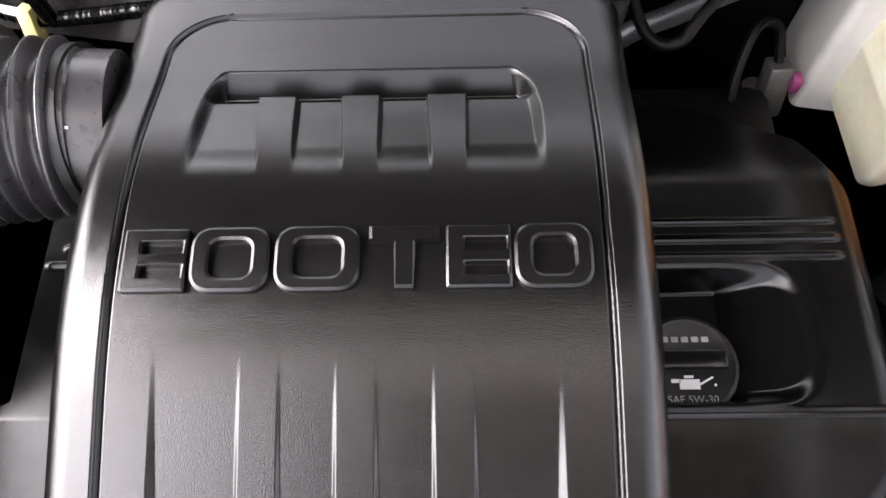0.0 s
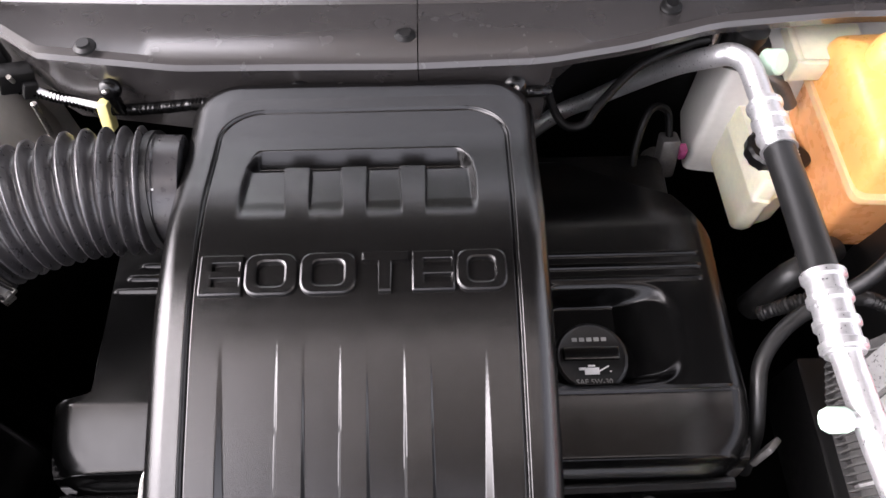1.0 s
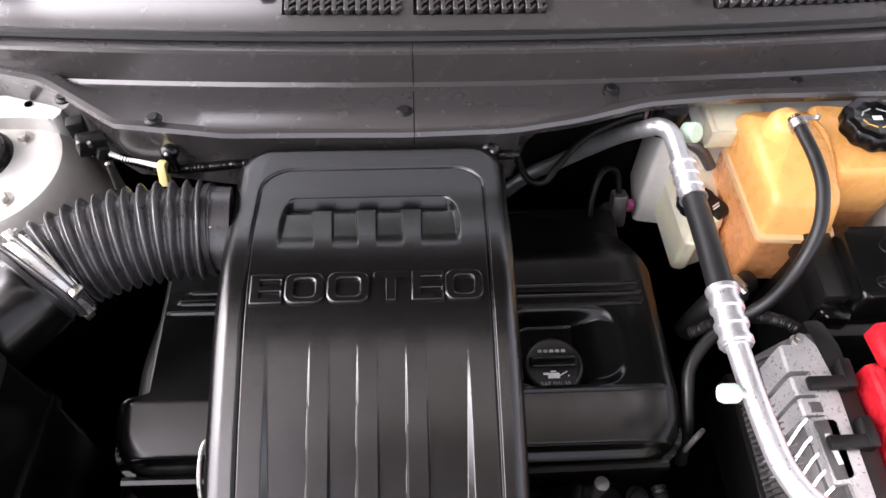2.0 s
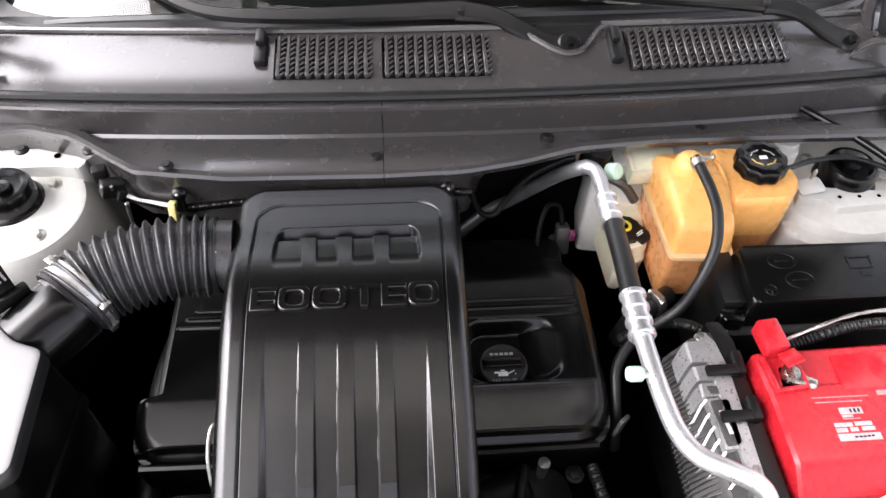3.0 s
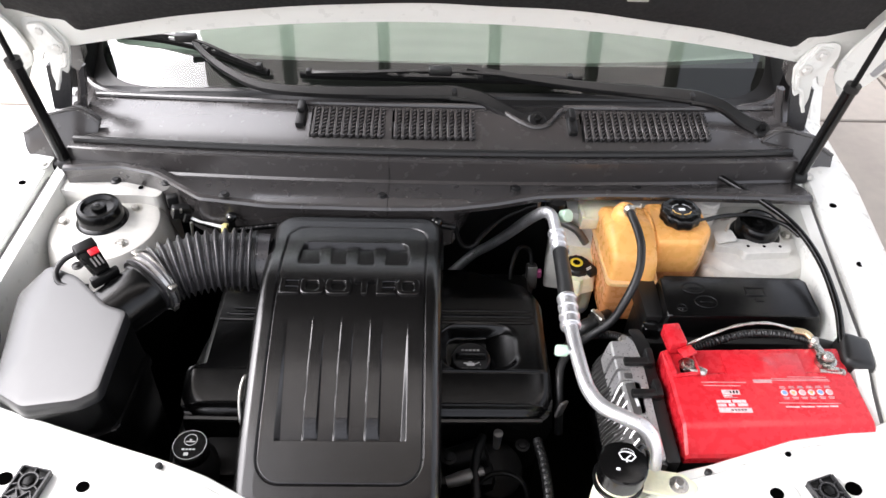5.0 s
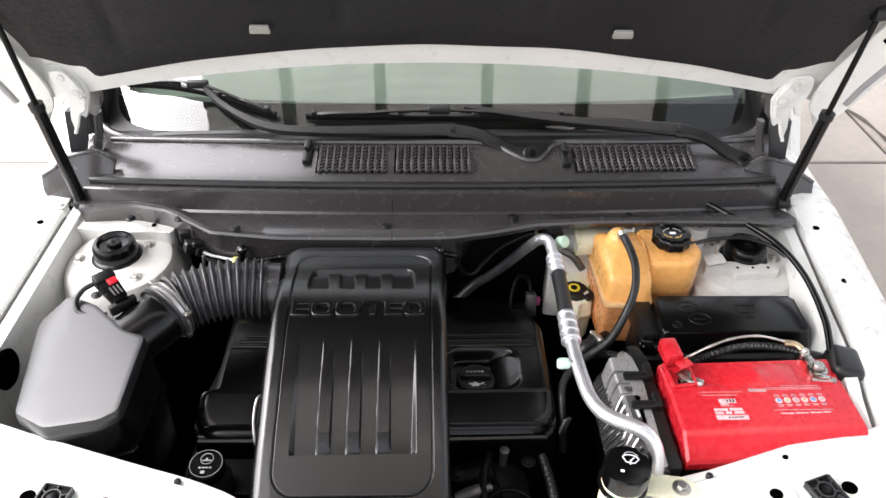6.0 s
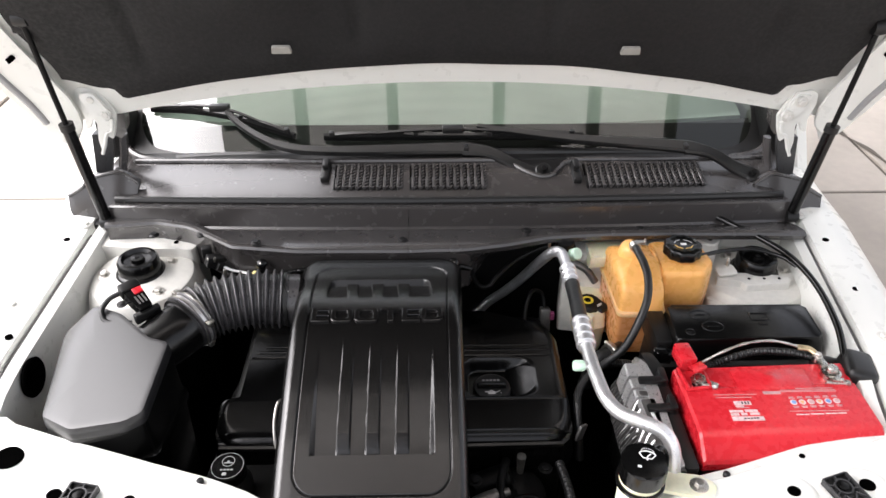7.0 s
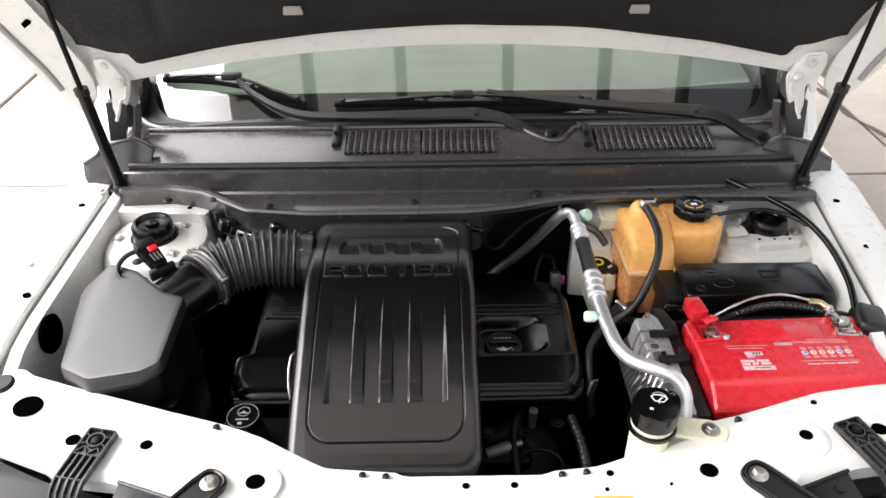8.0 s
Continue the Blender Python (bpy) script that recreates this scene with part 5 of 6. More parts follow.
# ---- battery ----
bat = thing("car_battery", (0.49, -0.015, 0.80), "bright red car battery with printed label", "battery")
_by = lambda x: 0.03 * (x - 0.35)
_secs = []
for x, s in ((0.349, 0.004), (0.353, 0.0), (0.40, 0), (0.50, 0), (0.60, 0), (0.628, 0.0), (0.632, 0.004)):
    o = _by(x)
    _secs.append([(x, y + o, z - s * (1 if z > 0.98 else 0)) for y, z in ((-0.100, 0.968), (-0.106, 0.972), (-0.107, 0.986), (-0.104, 0.992), (-0.078, 1.008), (-0.070, 1.0130), (-0.062, 1.0135), (0.018, 1.0135), (0.022, 1.011), (0.066, 1.011), (0.070, 1.007), (0.070, 0.972), (0.066, 0.968))])
part("lid", loft(_secs), M_RED, bat, angle=30)
part("lower_case", box(0.354, 0.627, -0.098, 0.066, 0.80, 0.970, 0.004), M_BLACK, bat, "black battery case")
part("raised_lid", prism(rounded([(0.438, 0.014), (0.560, 0.018), (0.560, 0.064), (0.438, 0.060)], 0.003), 1.009, 1.0138, 0.0012), M_RED, bat)
part("dome", lathe([(0.022, 1.0136), (0.020, 1.0142), (0.010, 1.0142), (0.009, 1.0148), (0.0005, 1.015)], 32, (0.50, 0.040, 0)), M_RED, bat)
_q = pose(0.370, 0.056, 1.012, 0, 0, -84)
part("terminal_cover", moved(joined(box(-0.045, -0.004, -0.013, 0.013, 0.0, 0.026, 0.003), box(-0.006, 0.040, -0.021, -0.015, 0.0, 0.010, 0.002), box(0.036, 0.042, -0.021, 0.022, 0.0, 0.007, 0.002), box(-0.006, 0.040, 0.017, 0.023, 0.0, 0.008, 0.002), moved(box(-0.012, 0.012, -0.011, 0.011, -0.002, 0.002, 0.001), pose(0.008, 0.008, 0.020, 18, -24))), _q), M_RED, bat, "red plastic flap over the positive terminal")
part("terminal_clamp", joined(lathe([(0.0125, 1.006), (0.0125, 1.018), (0.009, 1.0185), (0.008, 1.023), (0.0005, 1.024)], 20, (0.381, 0.036, 0)), moved(box(-0.016, 0.016, -0.006, 0.006, 1.008, 1.019, 0.002), pose(0.392, 0.028, 0, 0, 0, -30))), M_ZINC, bat, "dull metal clamp")
# A thin black plate paints the shade of the recess.
part("terminal_well", prism(rounded([(0.368, 0.020), (0.398, 0.018), (0.398, 0.046), (0.370, 0.048)], 0.004), 1.0110, 1.0124, 0.0004, 1), M_HOLE, bat, "dark recess round the positive post")
part("clamp_bolt", joined(lathe([(0.0035, -0.016), (0.0035, 0.016)], 10, (0.388, 0.024, 1.016), (1, -0.35, 0.1)), lathe([(0.0055, 0), (0.0055, 0.005), (0.003, 0.006)], 6, (0.397, 0.021, 1.017), (1, -0.35, 0.1))), M_STEEL, bat)
neg = part("terminal_clamp", joined(lathe([(0.0150, 1.008), (0.0155, 1.012), (0.0155, 1.020), (0.0120, 1.0215), (0.0118, 1.019), (0.0100, 1.019)], 28, (0.598, 0.046, 0)),
                                    moved(box(-0.007, 0.007, -0.010, 0.010, 1.011, 1.021, 0.002), pose(0.594, 0.066, 0, 0, 0, 10)), moved(box(-0.010, 0.010, -0.0035, 0.0035, 1.008, 1.022, 0.0015), pose(0.600, 0.028, 0, 0, 0, -8)),
                                    lathe([(0.0085, 1.012), (0.0085, 1.020), (0.0060, 1.022)], 20, (0.591, 0.080, 0))), M_ZINC, bat, "dull metal clamp")
part("post", lathe([(0.0092, 1.016), (0.0088, 1.029), (0.0078, 1.0305), (0.0005, 1.0305)], 24, (0.598, 0.046, 0)), M_ZINC, neg, "lead battery post")
part("clamp_bolt", joined(lathe([(0.0030, -0.018), (0.0030, 0.016)], 10, (0.600, 0.026, 1.015), (1, -0.1, 0)), lathe([(0.0058, 0), (0.0058, 0.006), (0.003, 0.007)], 6, (0.613, 0.025, 1.015), (1, -0.1, 0))), M_STEEL, neg)
part("lug_bolt", moved(bolt(0.0058, 0.007, 0.0075), pose(0.591, 0.081, 1.021)), M_STEEL, neg)
part("cable_lug", tube([(0.590, 0.088, 1.021), (0.582, 0.097, 1.023), (0.566, 0.102, 1.022)], 0.0058, 12, 6, flat=0.8), M_LUG, neg, "tan metal cable lug")
_pr = []
_lx = lambda x, y: pose(x, y + _by(x), 1.0134)
for k, (w, x) in enumerate(((0.034, 0.428), (0.028, 0.424), (0.010, 0.431))):
    _pr.append(moved(box(-w, w, -0.0006, 0.0006, 0, 0.0005, 0), _lx(x, (0.003, -0.003, -0.0245)[k])))
for k, (w, y) in enumerate(((0.046, -0.0365), (0.030, 0.0105), (0.044, 0.0070), (0.045, 0.0042))):
    _pr.append(moved(box(-w, w, -0.0005, 0.0005, 0, 0.0005, 0), _lx(0.546 if k != 1 else 0.558, y)))
_pr.append(moved(box(-0.014, 0.014, -0.003, 0.003, 0, 0.0005, 0), _lx(0.4875, 0.004)))
for k in range(6):
    for j in (-1, 1):
        for i in range(2):
            _pr.append(moved(box(-0.0048 + 0.001 * i, 0.0048 - 0.001 * i, -0.0007, 0.0007, 0, 0.0005, 0), _lx(0.514 + 0.0137 * k, -0.0175 + (0.0085 + 0.0024 * i) * j)))
part("label_print", joined(*_pr), M_PINKISH, bat, "small white printed bars")
# the white part of the label: a block of short bars over a filled strip
_pw = [moved(box(-0.0245, 0.0245, -0.0042, 0.0042, 0, 0.0006, 0), _lx(0.4315, -0.0465))]
for k, row in enumerate((((0.418, 0.0105), (0.4415, 0.0100)), ((0.414, 0.0065), (0.4285, 0.0045), (0.4450, 0.0075)))):
    for x, w in row:
        _pw.append(moved(box(-w, w, -0.0024, 0.0024, 0, 0.0006, 0), _lx(x, -0.0312 - 0.0062 * k)))
_pw += [moved(box(-0.0135, 0.0135, -0.0040, 0.0040, 0, 0.0006, 0), _lx(0.4335, -0.0150)), moved(box(-0.0065, 0.0065, -0.0014, 0.0014, 0, 0.0006, 0), _lx(0.427, -0.0212))]
_pw += [moved(box(-w, w, -0.0011, 0.0011, 0, 0.0005, 0), _lx(x, -0.0425)) for x, w in ((0.518, 0.010), (0.541, 0.010), (0.563, 0.009), (0.580, 0.006))]
tagged(part("label_block", joined(*_pw), M_LABEL, bat, "white printed block"), kind="stuff")
tagged(part("label_mark", joined(*[moved(box(-0.0013, 0.0013, -0.0024, 0.0024, 0, 0.0004, 0), Matrix.Translation((0, 0, 0.0005)) @ _lx(0.4330 + 0.0048 * k, -0.0150)) for k in range(3)], *[moved(box(-0.0018, 0.0018, -0.0011, 0.0011, 0, 0.0004, 0), Matrix.Translation((0, 0, 0.0005)) @ _lx(0.427 + 0.0048 * k, -0.0465)) for k in range(5)]), M_BLACK, bat, "dark print on the white block"), kind="stuff")
for k in range(6):
    part("label_disc", moved(lathe([(0.0054, 0), (0.0054, 0.0006), (0.0003, 0.0006)], 18), _lx(0.514 + 0.0137 * k, -0.0175)), M_LABEL, bat)
    part("disc_symbol", moved(lathe([(0.0036, 0.0006), (0.0036, 0.0010), (0.0003, 0.0010)], 3 if k in (1, 3) else 12), _lx(0.514 + 0.0137 * k, -0.0175) @ pose(0, 0, 0, 0, 0, -90)), (M_BLUE, M_ORANGE, M_PINKISH, M_ORANGE, M_BLUE, M_PINKISH)[k], bat)

conduit = thing("wiring_conduit", (0.30, 0.16, 0.9), "black corrugated conduit below the coolant tank", "wiring")
part("conduit", tube([(0.352, 0.165, 0.905), (0.325, 0.172, 0.915), (0.295, 0.170, 0.925), (0.262, 0.172, 0.915), (0.235, 0.175, 0.88)], 0.007, 12, 24, lambda d: 0.0068 + 0.0011 * math.sin(d * 1500)), M_RUBBER, conduit)

leads = thing("battery_cable", (0.5, 0.09, 0.95), "braided ground strap and black cable behind the battery", "cable")
part("strap", tube([(0.585, 0.095, 1.020), (0.56, 0.105, 1.024), (0.52, 0.108, 1.032), (0.475, 0.104, 1.030), (0.435, 0.098, 1.015), (0.40, 0.095, 0.99)], 0.0026, 10, 8, lambda d: 0.0024 + 0.0004 * math.sin(d * 2500)), M_STEEL, leads, "bright braided strap")
part("sleeve", tube([(0.625, 0.098, 0.985), (0.59, 0.104, 1.000), (0.54, 0.103, 1.012), (0.49, 0.100, 1.014), (0.44, 0.094, 1.000), (0.40, 0.09, 0.98)], 0.008, 12, 30, lambda d: 0.0060 + 0.0011 * math.sin(d * 1400)), M_RUBBER, leads)
part("plug", tube([(0.60, 0.10, 0.99), (0.635, 0.095, 0.985), (0.655, 0.09, 0.975)], 0.014, 14, 6), M_RUBBER, leads)
horn = thing("canister", (0.665, 0.06, 0.95), "black rubber canister beside the inner fender", "canister")
part("body", moved(box(-0.026, 0.026, -0.036, 0.030, -0.05, 0.034, 0.013, 4), pose(0.654, 0.070, 0.990, 0, 8, -14)), M_RUBBER, horn, angle=60)

# ---- refrigerant line ----
ac = thing("refrigerant_line", (0.2, 0.1, 0.9), "bare aluminium refrigerant pipe with a rubber section", "pipe")
part("upper_pipe", tube([(0.0, 0.49, 0.70), (0.075, 0.49, 0.80), (0.115, 0.475, 0.85), (0.148, 0.452, 0.905), (0.172, 0.415, 0.97), (0.187, 0.377, 1.022), (0.197, 0.366, 1.036), (0.206, 0.350, 1.041), (0.208, 0.32, 1.042), (0.208, 0.27, 1.044)], 0.0105, 18, 8), M_ALU, ac)
part("crimp", tube([(0.208, 0.300, 1.043), (0.208, 0.250, 1.045)], 0.014, 20, 30, lambda d: 0.0135 + (0.0018 if (d * 1000) % 16 < 5 else 0)), M_ALU, ac)
part("rubber_section", tube([(0.208, 0.255, 1.045), (0.204, 0.185, 1.056), (0.199, 0.115, 1.066)], 0.0128, 20, 8), M_RUBBER, ac)
part("crimp", tube([(0.200, 0.125, 1.065), (0.198, 0.063, 1.066)], 0.0145, 20, 40, lambda d: 0.0138 + (0.0022 if (d * 1000) % 18 < 6 else 0)), M_ALU, ac)
part("lower_pipe", tube([(0.198, 0.07, 1.066), (0.2, 0.02, 1.066), (0.203, -0.02, 1.066), (0.208, -0.05, 1.066), (0.222, -0.076, 1.066), (0.25, -0.094, 1.066), (0.275, -0.108, 1.062), (0.288, -0.122, 1.045), (0.291, -0.135, 1.015), (0.291, -0.142, 0.97), (0.29, -0.145, 0.90)], 0.0105, 18, 8), M_ALU, ac)
part("service_valve", tube([(0.200, 0.018, 1.067), (0.184, 0.018, 1.068)], 0.0055, 14, 2), M_ALU, ac)
part("valve_cap", lathe([(0.0075, 0), (0.0085, 0.002), (0.0085, 0.014), (0.007, 0.017), (0.0005, 0.017)], 20, (0.186, 0.018, 1.068), (-1, 0, 0.05), wave=lambda a: 1 + 0.03 * math.cos(10 * a)), M_MINT, ac, "pale green dust cap")
part("valve_cap", lathe([(0.010, 0), (0.012, 0.002), (0.012, 0.016), (0.010, 0.018), (0.0005, 0.018)], 20, (0.228, 0.362, 1.030), (0.5, -0.6, 0.6)), M_MINT, ac, "pale green dust cap")
part("thin_line", tube([(0.03, 0.395, 1.0), (0.038, 0.36, 0.98), (0.05, 0.34, 0.972), (0.068, 0.338, 0.975), (0.082, 0.352, 0.985), (0.12, 0.385, 1.0), (0.165, 0.395, 1.02), (0.185, 0.392, 1.03)], 0.0045, 10, 8), M_DARK, ac)
part("pin", lathe([(0.003, 0), (0.003, 0.03), (0.001, 0.031)], 8, (0.188, 0.392, 1.025)), M_STEEL, ac)
part("side_branch", tube([(0.212, 0.392, 1.0), (0.238, 0.388, 0.992), (0.265, 0.380, 0.98), (0.285, 0.372, 0.955)], 0.0075, 12, 6), M_DULL, ac)
part("manifold_block", moved(joined(box(-0.02, 0.02, -0.015, 0.015, -0.02, 0.01, 0.004), lathe([(0.016, 0.0), (0.016, 0.02), (0.008, 0.024)], 20)), pose(0.222, 0.395, 1.02)), M_BLACK, ac)

# ---- finned control module ----
ecm = thing("engine_control_module", (0.27, 0.0, 0.86), "finned cast aluminium control module on a black bracket", "control module")


def ecm_secs(y):
    n = 0.012 * max(0.0, (y - 0.07) / 0.045)
    return [(0.322, y, 0.90), (0.322, y, 0.984), (0.318, y, 0.987), (0.303 + n * 0.3, y, 0.987), (0.300 + n * 0.3, y, 0.981), (0.284 + n, y, 0.976), (0.279 + n, y, 0.970), (0.258 + n, y, 0.927), (0.262 + n, y, 0.90), (0.30, y, 0.87)]


part("housing", loft([ecm_secs(y) for y in (-0.118, -0.116, -0.06, 0.0, 0.06, 0.085, 0.1, 0.113, 0.115)]), M_FINS, ecm, "dark finned housing", 25)
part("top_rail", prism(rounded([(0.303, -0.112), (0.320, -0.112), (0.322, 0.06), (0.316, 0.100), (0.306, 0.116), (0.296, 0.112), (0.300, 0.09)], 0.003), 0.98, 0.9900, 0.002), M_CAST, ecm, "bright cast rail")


def terrace(xl, xr, y0, y1, z):
    """A cast step with a slanting flank that runs down to the fins."""
    return loft([[(xr, y, z - 0.02), (xr, y, z), (xl + 0.003, y, z), (xl, y - 0.001, z - 0.002), (xl - 0.004, y - 0.004, z - 0.012), (xl - 0.010, y - 0.010, z - 0.034), (xl - 0.004, y - 0.010, z - 0.036)] for y in (y0, y0 + 0.0015, y1 - 0.0015, y1)])


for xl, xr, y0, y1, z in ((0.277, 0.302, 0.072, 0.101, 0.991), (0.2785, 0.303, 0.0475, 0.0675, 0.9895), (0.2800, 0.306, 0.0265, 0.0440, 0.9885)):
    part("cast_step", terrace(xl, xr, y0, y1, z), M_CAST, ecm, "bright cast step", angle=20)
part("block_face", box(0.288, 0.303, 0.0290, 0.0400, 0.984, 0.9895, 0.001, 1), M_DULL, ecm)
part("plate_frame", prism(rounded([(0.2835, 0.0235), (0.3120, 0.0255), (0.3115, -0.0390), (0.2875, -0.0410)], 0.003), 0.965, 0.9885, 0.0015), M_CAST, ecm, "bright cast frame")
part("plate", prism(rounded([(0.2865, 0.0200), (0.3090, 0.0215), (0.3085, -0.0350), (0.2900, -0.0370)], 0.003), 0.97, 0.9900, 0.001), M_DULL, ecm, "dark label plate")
part("label_strip", moved(box(-0.0025, 0.0025, -0.015, 0.015, 0, 0.0006, 0), pose(0.2975, -0.008, 0.9902, 0, 0, 7)), M_PRINT, ecm)
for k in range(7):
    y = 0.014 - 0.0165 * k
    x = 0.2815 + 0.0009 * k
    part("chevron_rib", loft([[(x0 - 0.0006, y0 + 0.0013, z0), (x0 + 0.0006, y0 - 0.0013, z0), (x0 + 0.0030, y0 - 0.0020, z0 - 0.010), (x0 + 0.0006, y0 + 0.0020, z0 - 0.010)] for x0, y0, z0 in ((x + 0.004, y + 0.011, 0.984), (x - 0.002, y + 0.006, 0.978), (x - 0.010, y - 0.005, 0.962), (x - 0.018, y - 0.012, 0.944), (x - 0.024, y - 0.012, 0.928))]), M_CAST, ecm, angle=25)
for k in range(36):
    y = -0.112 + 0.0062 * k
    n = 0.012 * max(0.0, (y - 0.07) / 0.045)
    part("fin", loft([[(x + n, y - 0.0009, z), (x + n, y + 0.0009, z), (x + 0.018 + n, y + 0.0013, z - 0.008), (x + 0.018 + n, y - 0.0013, z - 0.008)] for x, z in ((0.277, 0.967), (0.270 - 0.002 * (k % 3), 0.957), (0.258 - 0.002 * (k % 2), 0.935), (0.252, 0.920))]), M_FINS, ecm)
for x, y in ((0.300, 0.108), (0.313, -0.066), (0.309, -0.105)):
    part("bolt", moved(bolt(0.005, 0.010, 0.007), pose(x, y, 0.985)), M_STEEL, ecm)
part("bracket", prism(rounded([(0.321, -0.115), (0.341, -0.115), (0.341, 0.10), (0.332, 0.13), (0.312, 0.13), (0.321, 0.09)], 0.004), 0.84, 0.988, 0.004), M_BLACK, ecm, "black plastic bracket")
for y in (0.056, -0.004):
    part("clip", joined(box(0.290, 0.336, y - 0.007, y + 0.007, 0.992, 1.001, 0.003), box(0.326, 0.338, y - 0.007, y + 0.024, 0.975, 1.003, 0.003)), M_BLACK, ecm)

# ---- filler caps at the front ----
wash = thing("washer_bottle", (0.239, -0.153, 0.85), "cream washer filler neck with a black cap", "washer bottle")
part("neck", lathe([(0.030, 0.84), (0.031, 0.98), (0.033, 1.012), (0.034, 1.020)], 36, (0.239, -0.153, 0)), M_CREAM, wash)
part("tab", prism(rounded([(0.255, -0.168), (0.33, -0.188), (0.345, -0.165), (0.325, -0.148), (0.26, -0.138)], 0.008), 1.010, 1.017, 0.002), M_CREAM, wash)
part("strap_ring", lathe([(0.0345, 1.006), (0.038, 1.007), (0.038, 1.012), (0.0345, 1.013)], 48, (0.239, -0.153, 0)), M_GLOSS, wash)
part("cap", prism(rounded([(0.2055, -0.170), (0.222, -0.187), (0.250, -0.189), (0.272, -0.172), (0.2755, -0.150), (0.268, -0.128), (0.25, -0.1185), (0.226, -0.119), (0.208, -0.131), (0.2035, -0.152)], 0.013, 4), 1.022, 1.050, 0.004, 3), M_GLOSS, wash, "round black snap cap")
part("cap_strap", tube([(0.264, -0.128, 1.043), (0.276, -0.118, 1.040), (0.286, -0.124, 1.028), (0.282, -0.140, 1.012)], 0.006, 10, 6, flat=0.5), M_GLOSS, wash)
_s = pose(0.246, -0.1415, 1.0503, 0, 0, -14)
_ar = [_s @ Vector((0.0135 * math.cos(a), 0.0095 * math.sin(a) - 0.003, 0)) for a in [math.radians(25 + 13 * k) for k in range(11)]]
part("washer_symbol", joined(tube(_ar, 0.0010, 6, 2), tube([_ar[0], _s @ Vector((0.0065, -0.0075, 0)), _s @ Vector((-0.0065, -0.0075, 0)), _ar[-1]], 0.0010, 6, 1, curve=False), tube([_s @ Vector((0, -0.011, 0)), _s @ Vector((0, -0.004, 0)), _s @ Vector((0.005, 0.002, 0))], 0.0011, 6, 1, curve=False),
                             *[moved(lathe([(0.0009, 0), (0.0009, 0.0005)], 6), _s @ pose(0.010 * math.cos(a), 0.0045 + 0.007 * math.sin(a), 0)) for a in [math.radians(20 + 20 * k) for k in range(8)]]), M_PRINT, wash)
part("lock_symbol", moved(box(-0.0028, 0.0028, -0.0020, 0.0020, 0, 0.0005, 0), pose(0.229, -0.163, 1.0502, 0, 0, -12)), M_PRINT, wash)
part("bolt", moved(bolt(0.007, 0.008, 0.013), pose(0.318, -0.165, 1.016)), M_STEEL, wash)
_wm = Matrix.Translation((0.235, -0.164, 0)) @ Matrix.Diagonal((0.88, 0.88, 1, 1)) @ Matrix.Translation((-0.2395, 0.1535, 0))
for _c in wash.children:
    if not _c.name.startswith(("tab", "bolt")):
        _c.data.transform(Matrix.Translation((0, 0, 0.019)) @ _wm)

ps = thing("steering_fluid_cap", (-0.354, -0.081, 0.9), "black power steering cap with white ring print", "reservoir cap")
part("reservoir", lathe([(0.03, 0.80), (0.032, 0.93), (0.026, 0.945), (0.022, 0.955)], 28, (-0.354, -0.081, 0)), M_BLACK, ps)
part("cap", lathe([(0.0255, 0.948), (0.026, 0.951), (0.026, 0.966), (0.024, 0.969), (0.0005, 0.969)], 40, (-0.354, -0.081, 0)), M_GLOSS, ps)
part("cap_print", joined(lathe([(0.0238, 0.9688), (0.0238, 0.9694), (0.0231, 0.9694), (0.0231, 0.9688)], 36, (-0.354, -0.081, 0)), lathe([(0.0095, 0.9688), (0.0095, 0.9694), (0.0086, 0.9694), (0.0086, 0.9688)], 28, (-0.354, -0.073, 0)),
                         moved(box(-0.0065, 0.0065, -0.0009, 0.0009, 0, 0.0006, 0), pose(-0.354, -0.076, 0.969)), moved(box(-0.0016, 0.0016, 0.0, 0.004, 0, 0.0006, 0), pose(-0.354, -0.076, 0.969)), *[moved(box(-0.0018, 0.0018, -0.0012, 0.0012, 0, 0.0006, 0), pose(-0.3615 + 0.005 * k, -0.0885, 0.969)) for k in range(4)], moved(box(-0.003, 0.003, -0.0025, 0.0025, 0, 0.0006, 0), pose(-0.356, -0.096, 0.969))), M_GREYP, ps)

# ---- wiring along the firewall ----
loom = thing("wiring_loom", (-0.2, 0.35, 0.98), "black corrugated wiring loom along the firewall", "wiring")
part("conduit", tube([(-0.478, 0.372, 1.02), (-0.44, 0.366, 1.012), (-0.389, 0.354, 1.006), (-0.34, 0.342, 1.020), (-0.29, 0.332, 1.036), (-0.20, 0.332, 1.040), (-0.10, 0.334, 1.040), (-0.02, 0.334, 1.040), (0.012, 0.338, 1.036), (0.03, 0.352, 1.022)], 0.0055, 12, 40, lambda d: 0.0052 + 0.0007 * math.sin(d * 1800)), M_GLOSS, loom)
part("pale_lead", tube([(-0.464, 0.372, 1.022), (-0.440, 0.365, 1.014), (-0.415, 0.360, 1.0105), (-0.392, 0.354, 1.010)], 0.0034, 10, 8), M_PRINT, loom, "bare pale lead")
part("tape", moved(box(-0.0055, 0.0055, -0.0065, 0.0065, -0.024, 0.007, 0.002), pose(-0.389, 0.351, 1.012, -20, 0, -6)), M_TAG, loom, "yellow cable tag")
part("connector", joined(moved(box(-0.016, 0.016, -0.010, 0.010, -0.012, 0.012, 0.003), pose(-0.472, 0.376, 1.028, 0, 20, 30)), moved(box(-0.010, 0.010, -0.008, 0.008, -0.01, 0.014, 0.003), pose(-0.488, 0.392, 1.038, 0, 0, 15))), M_BLACK, loom)
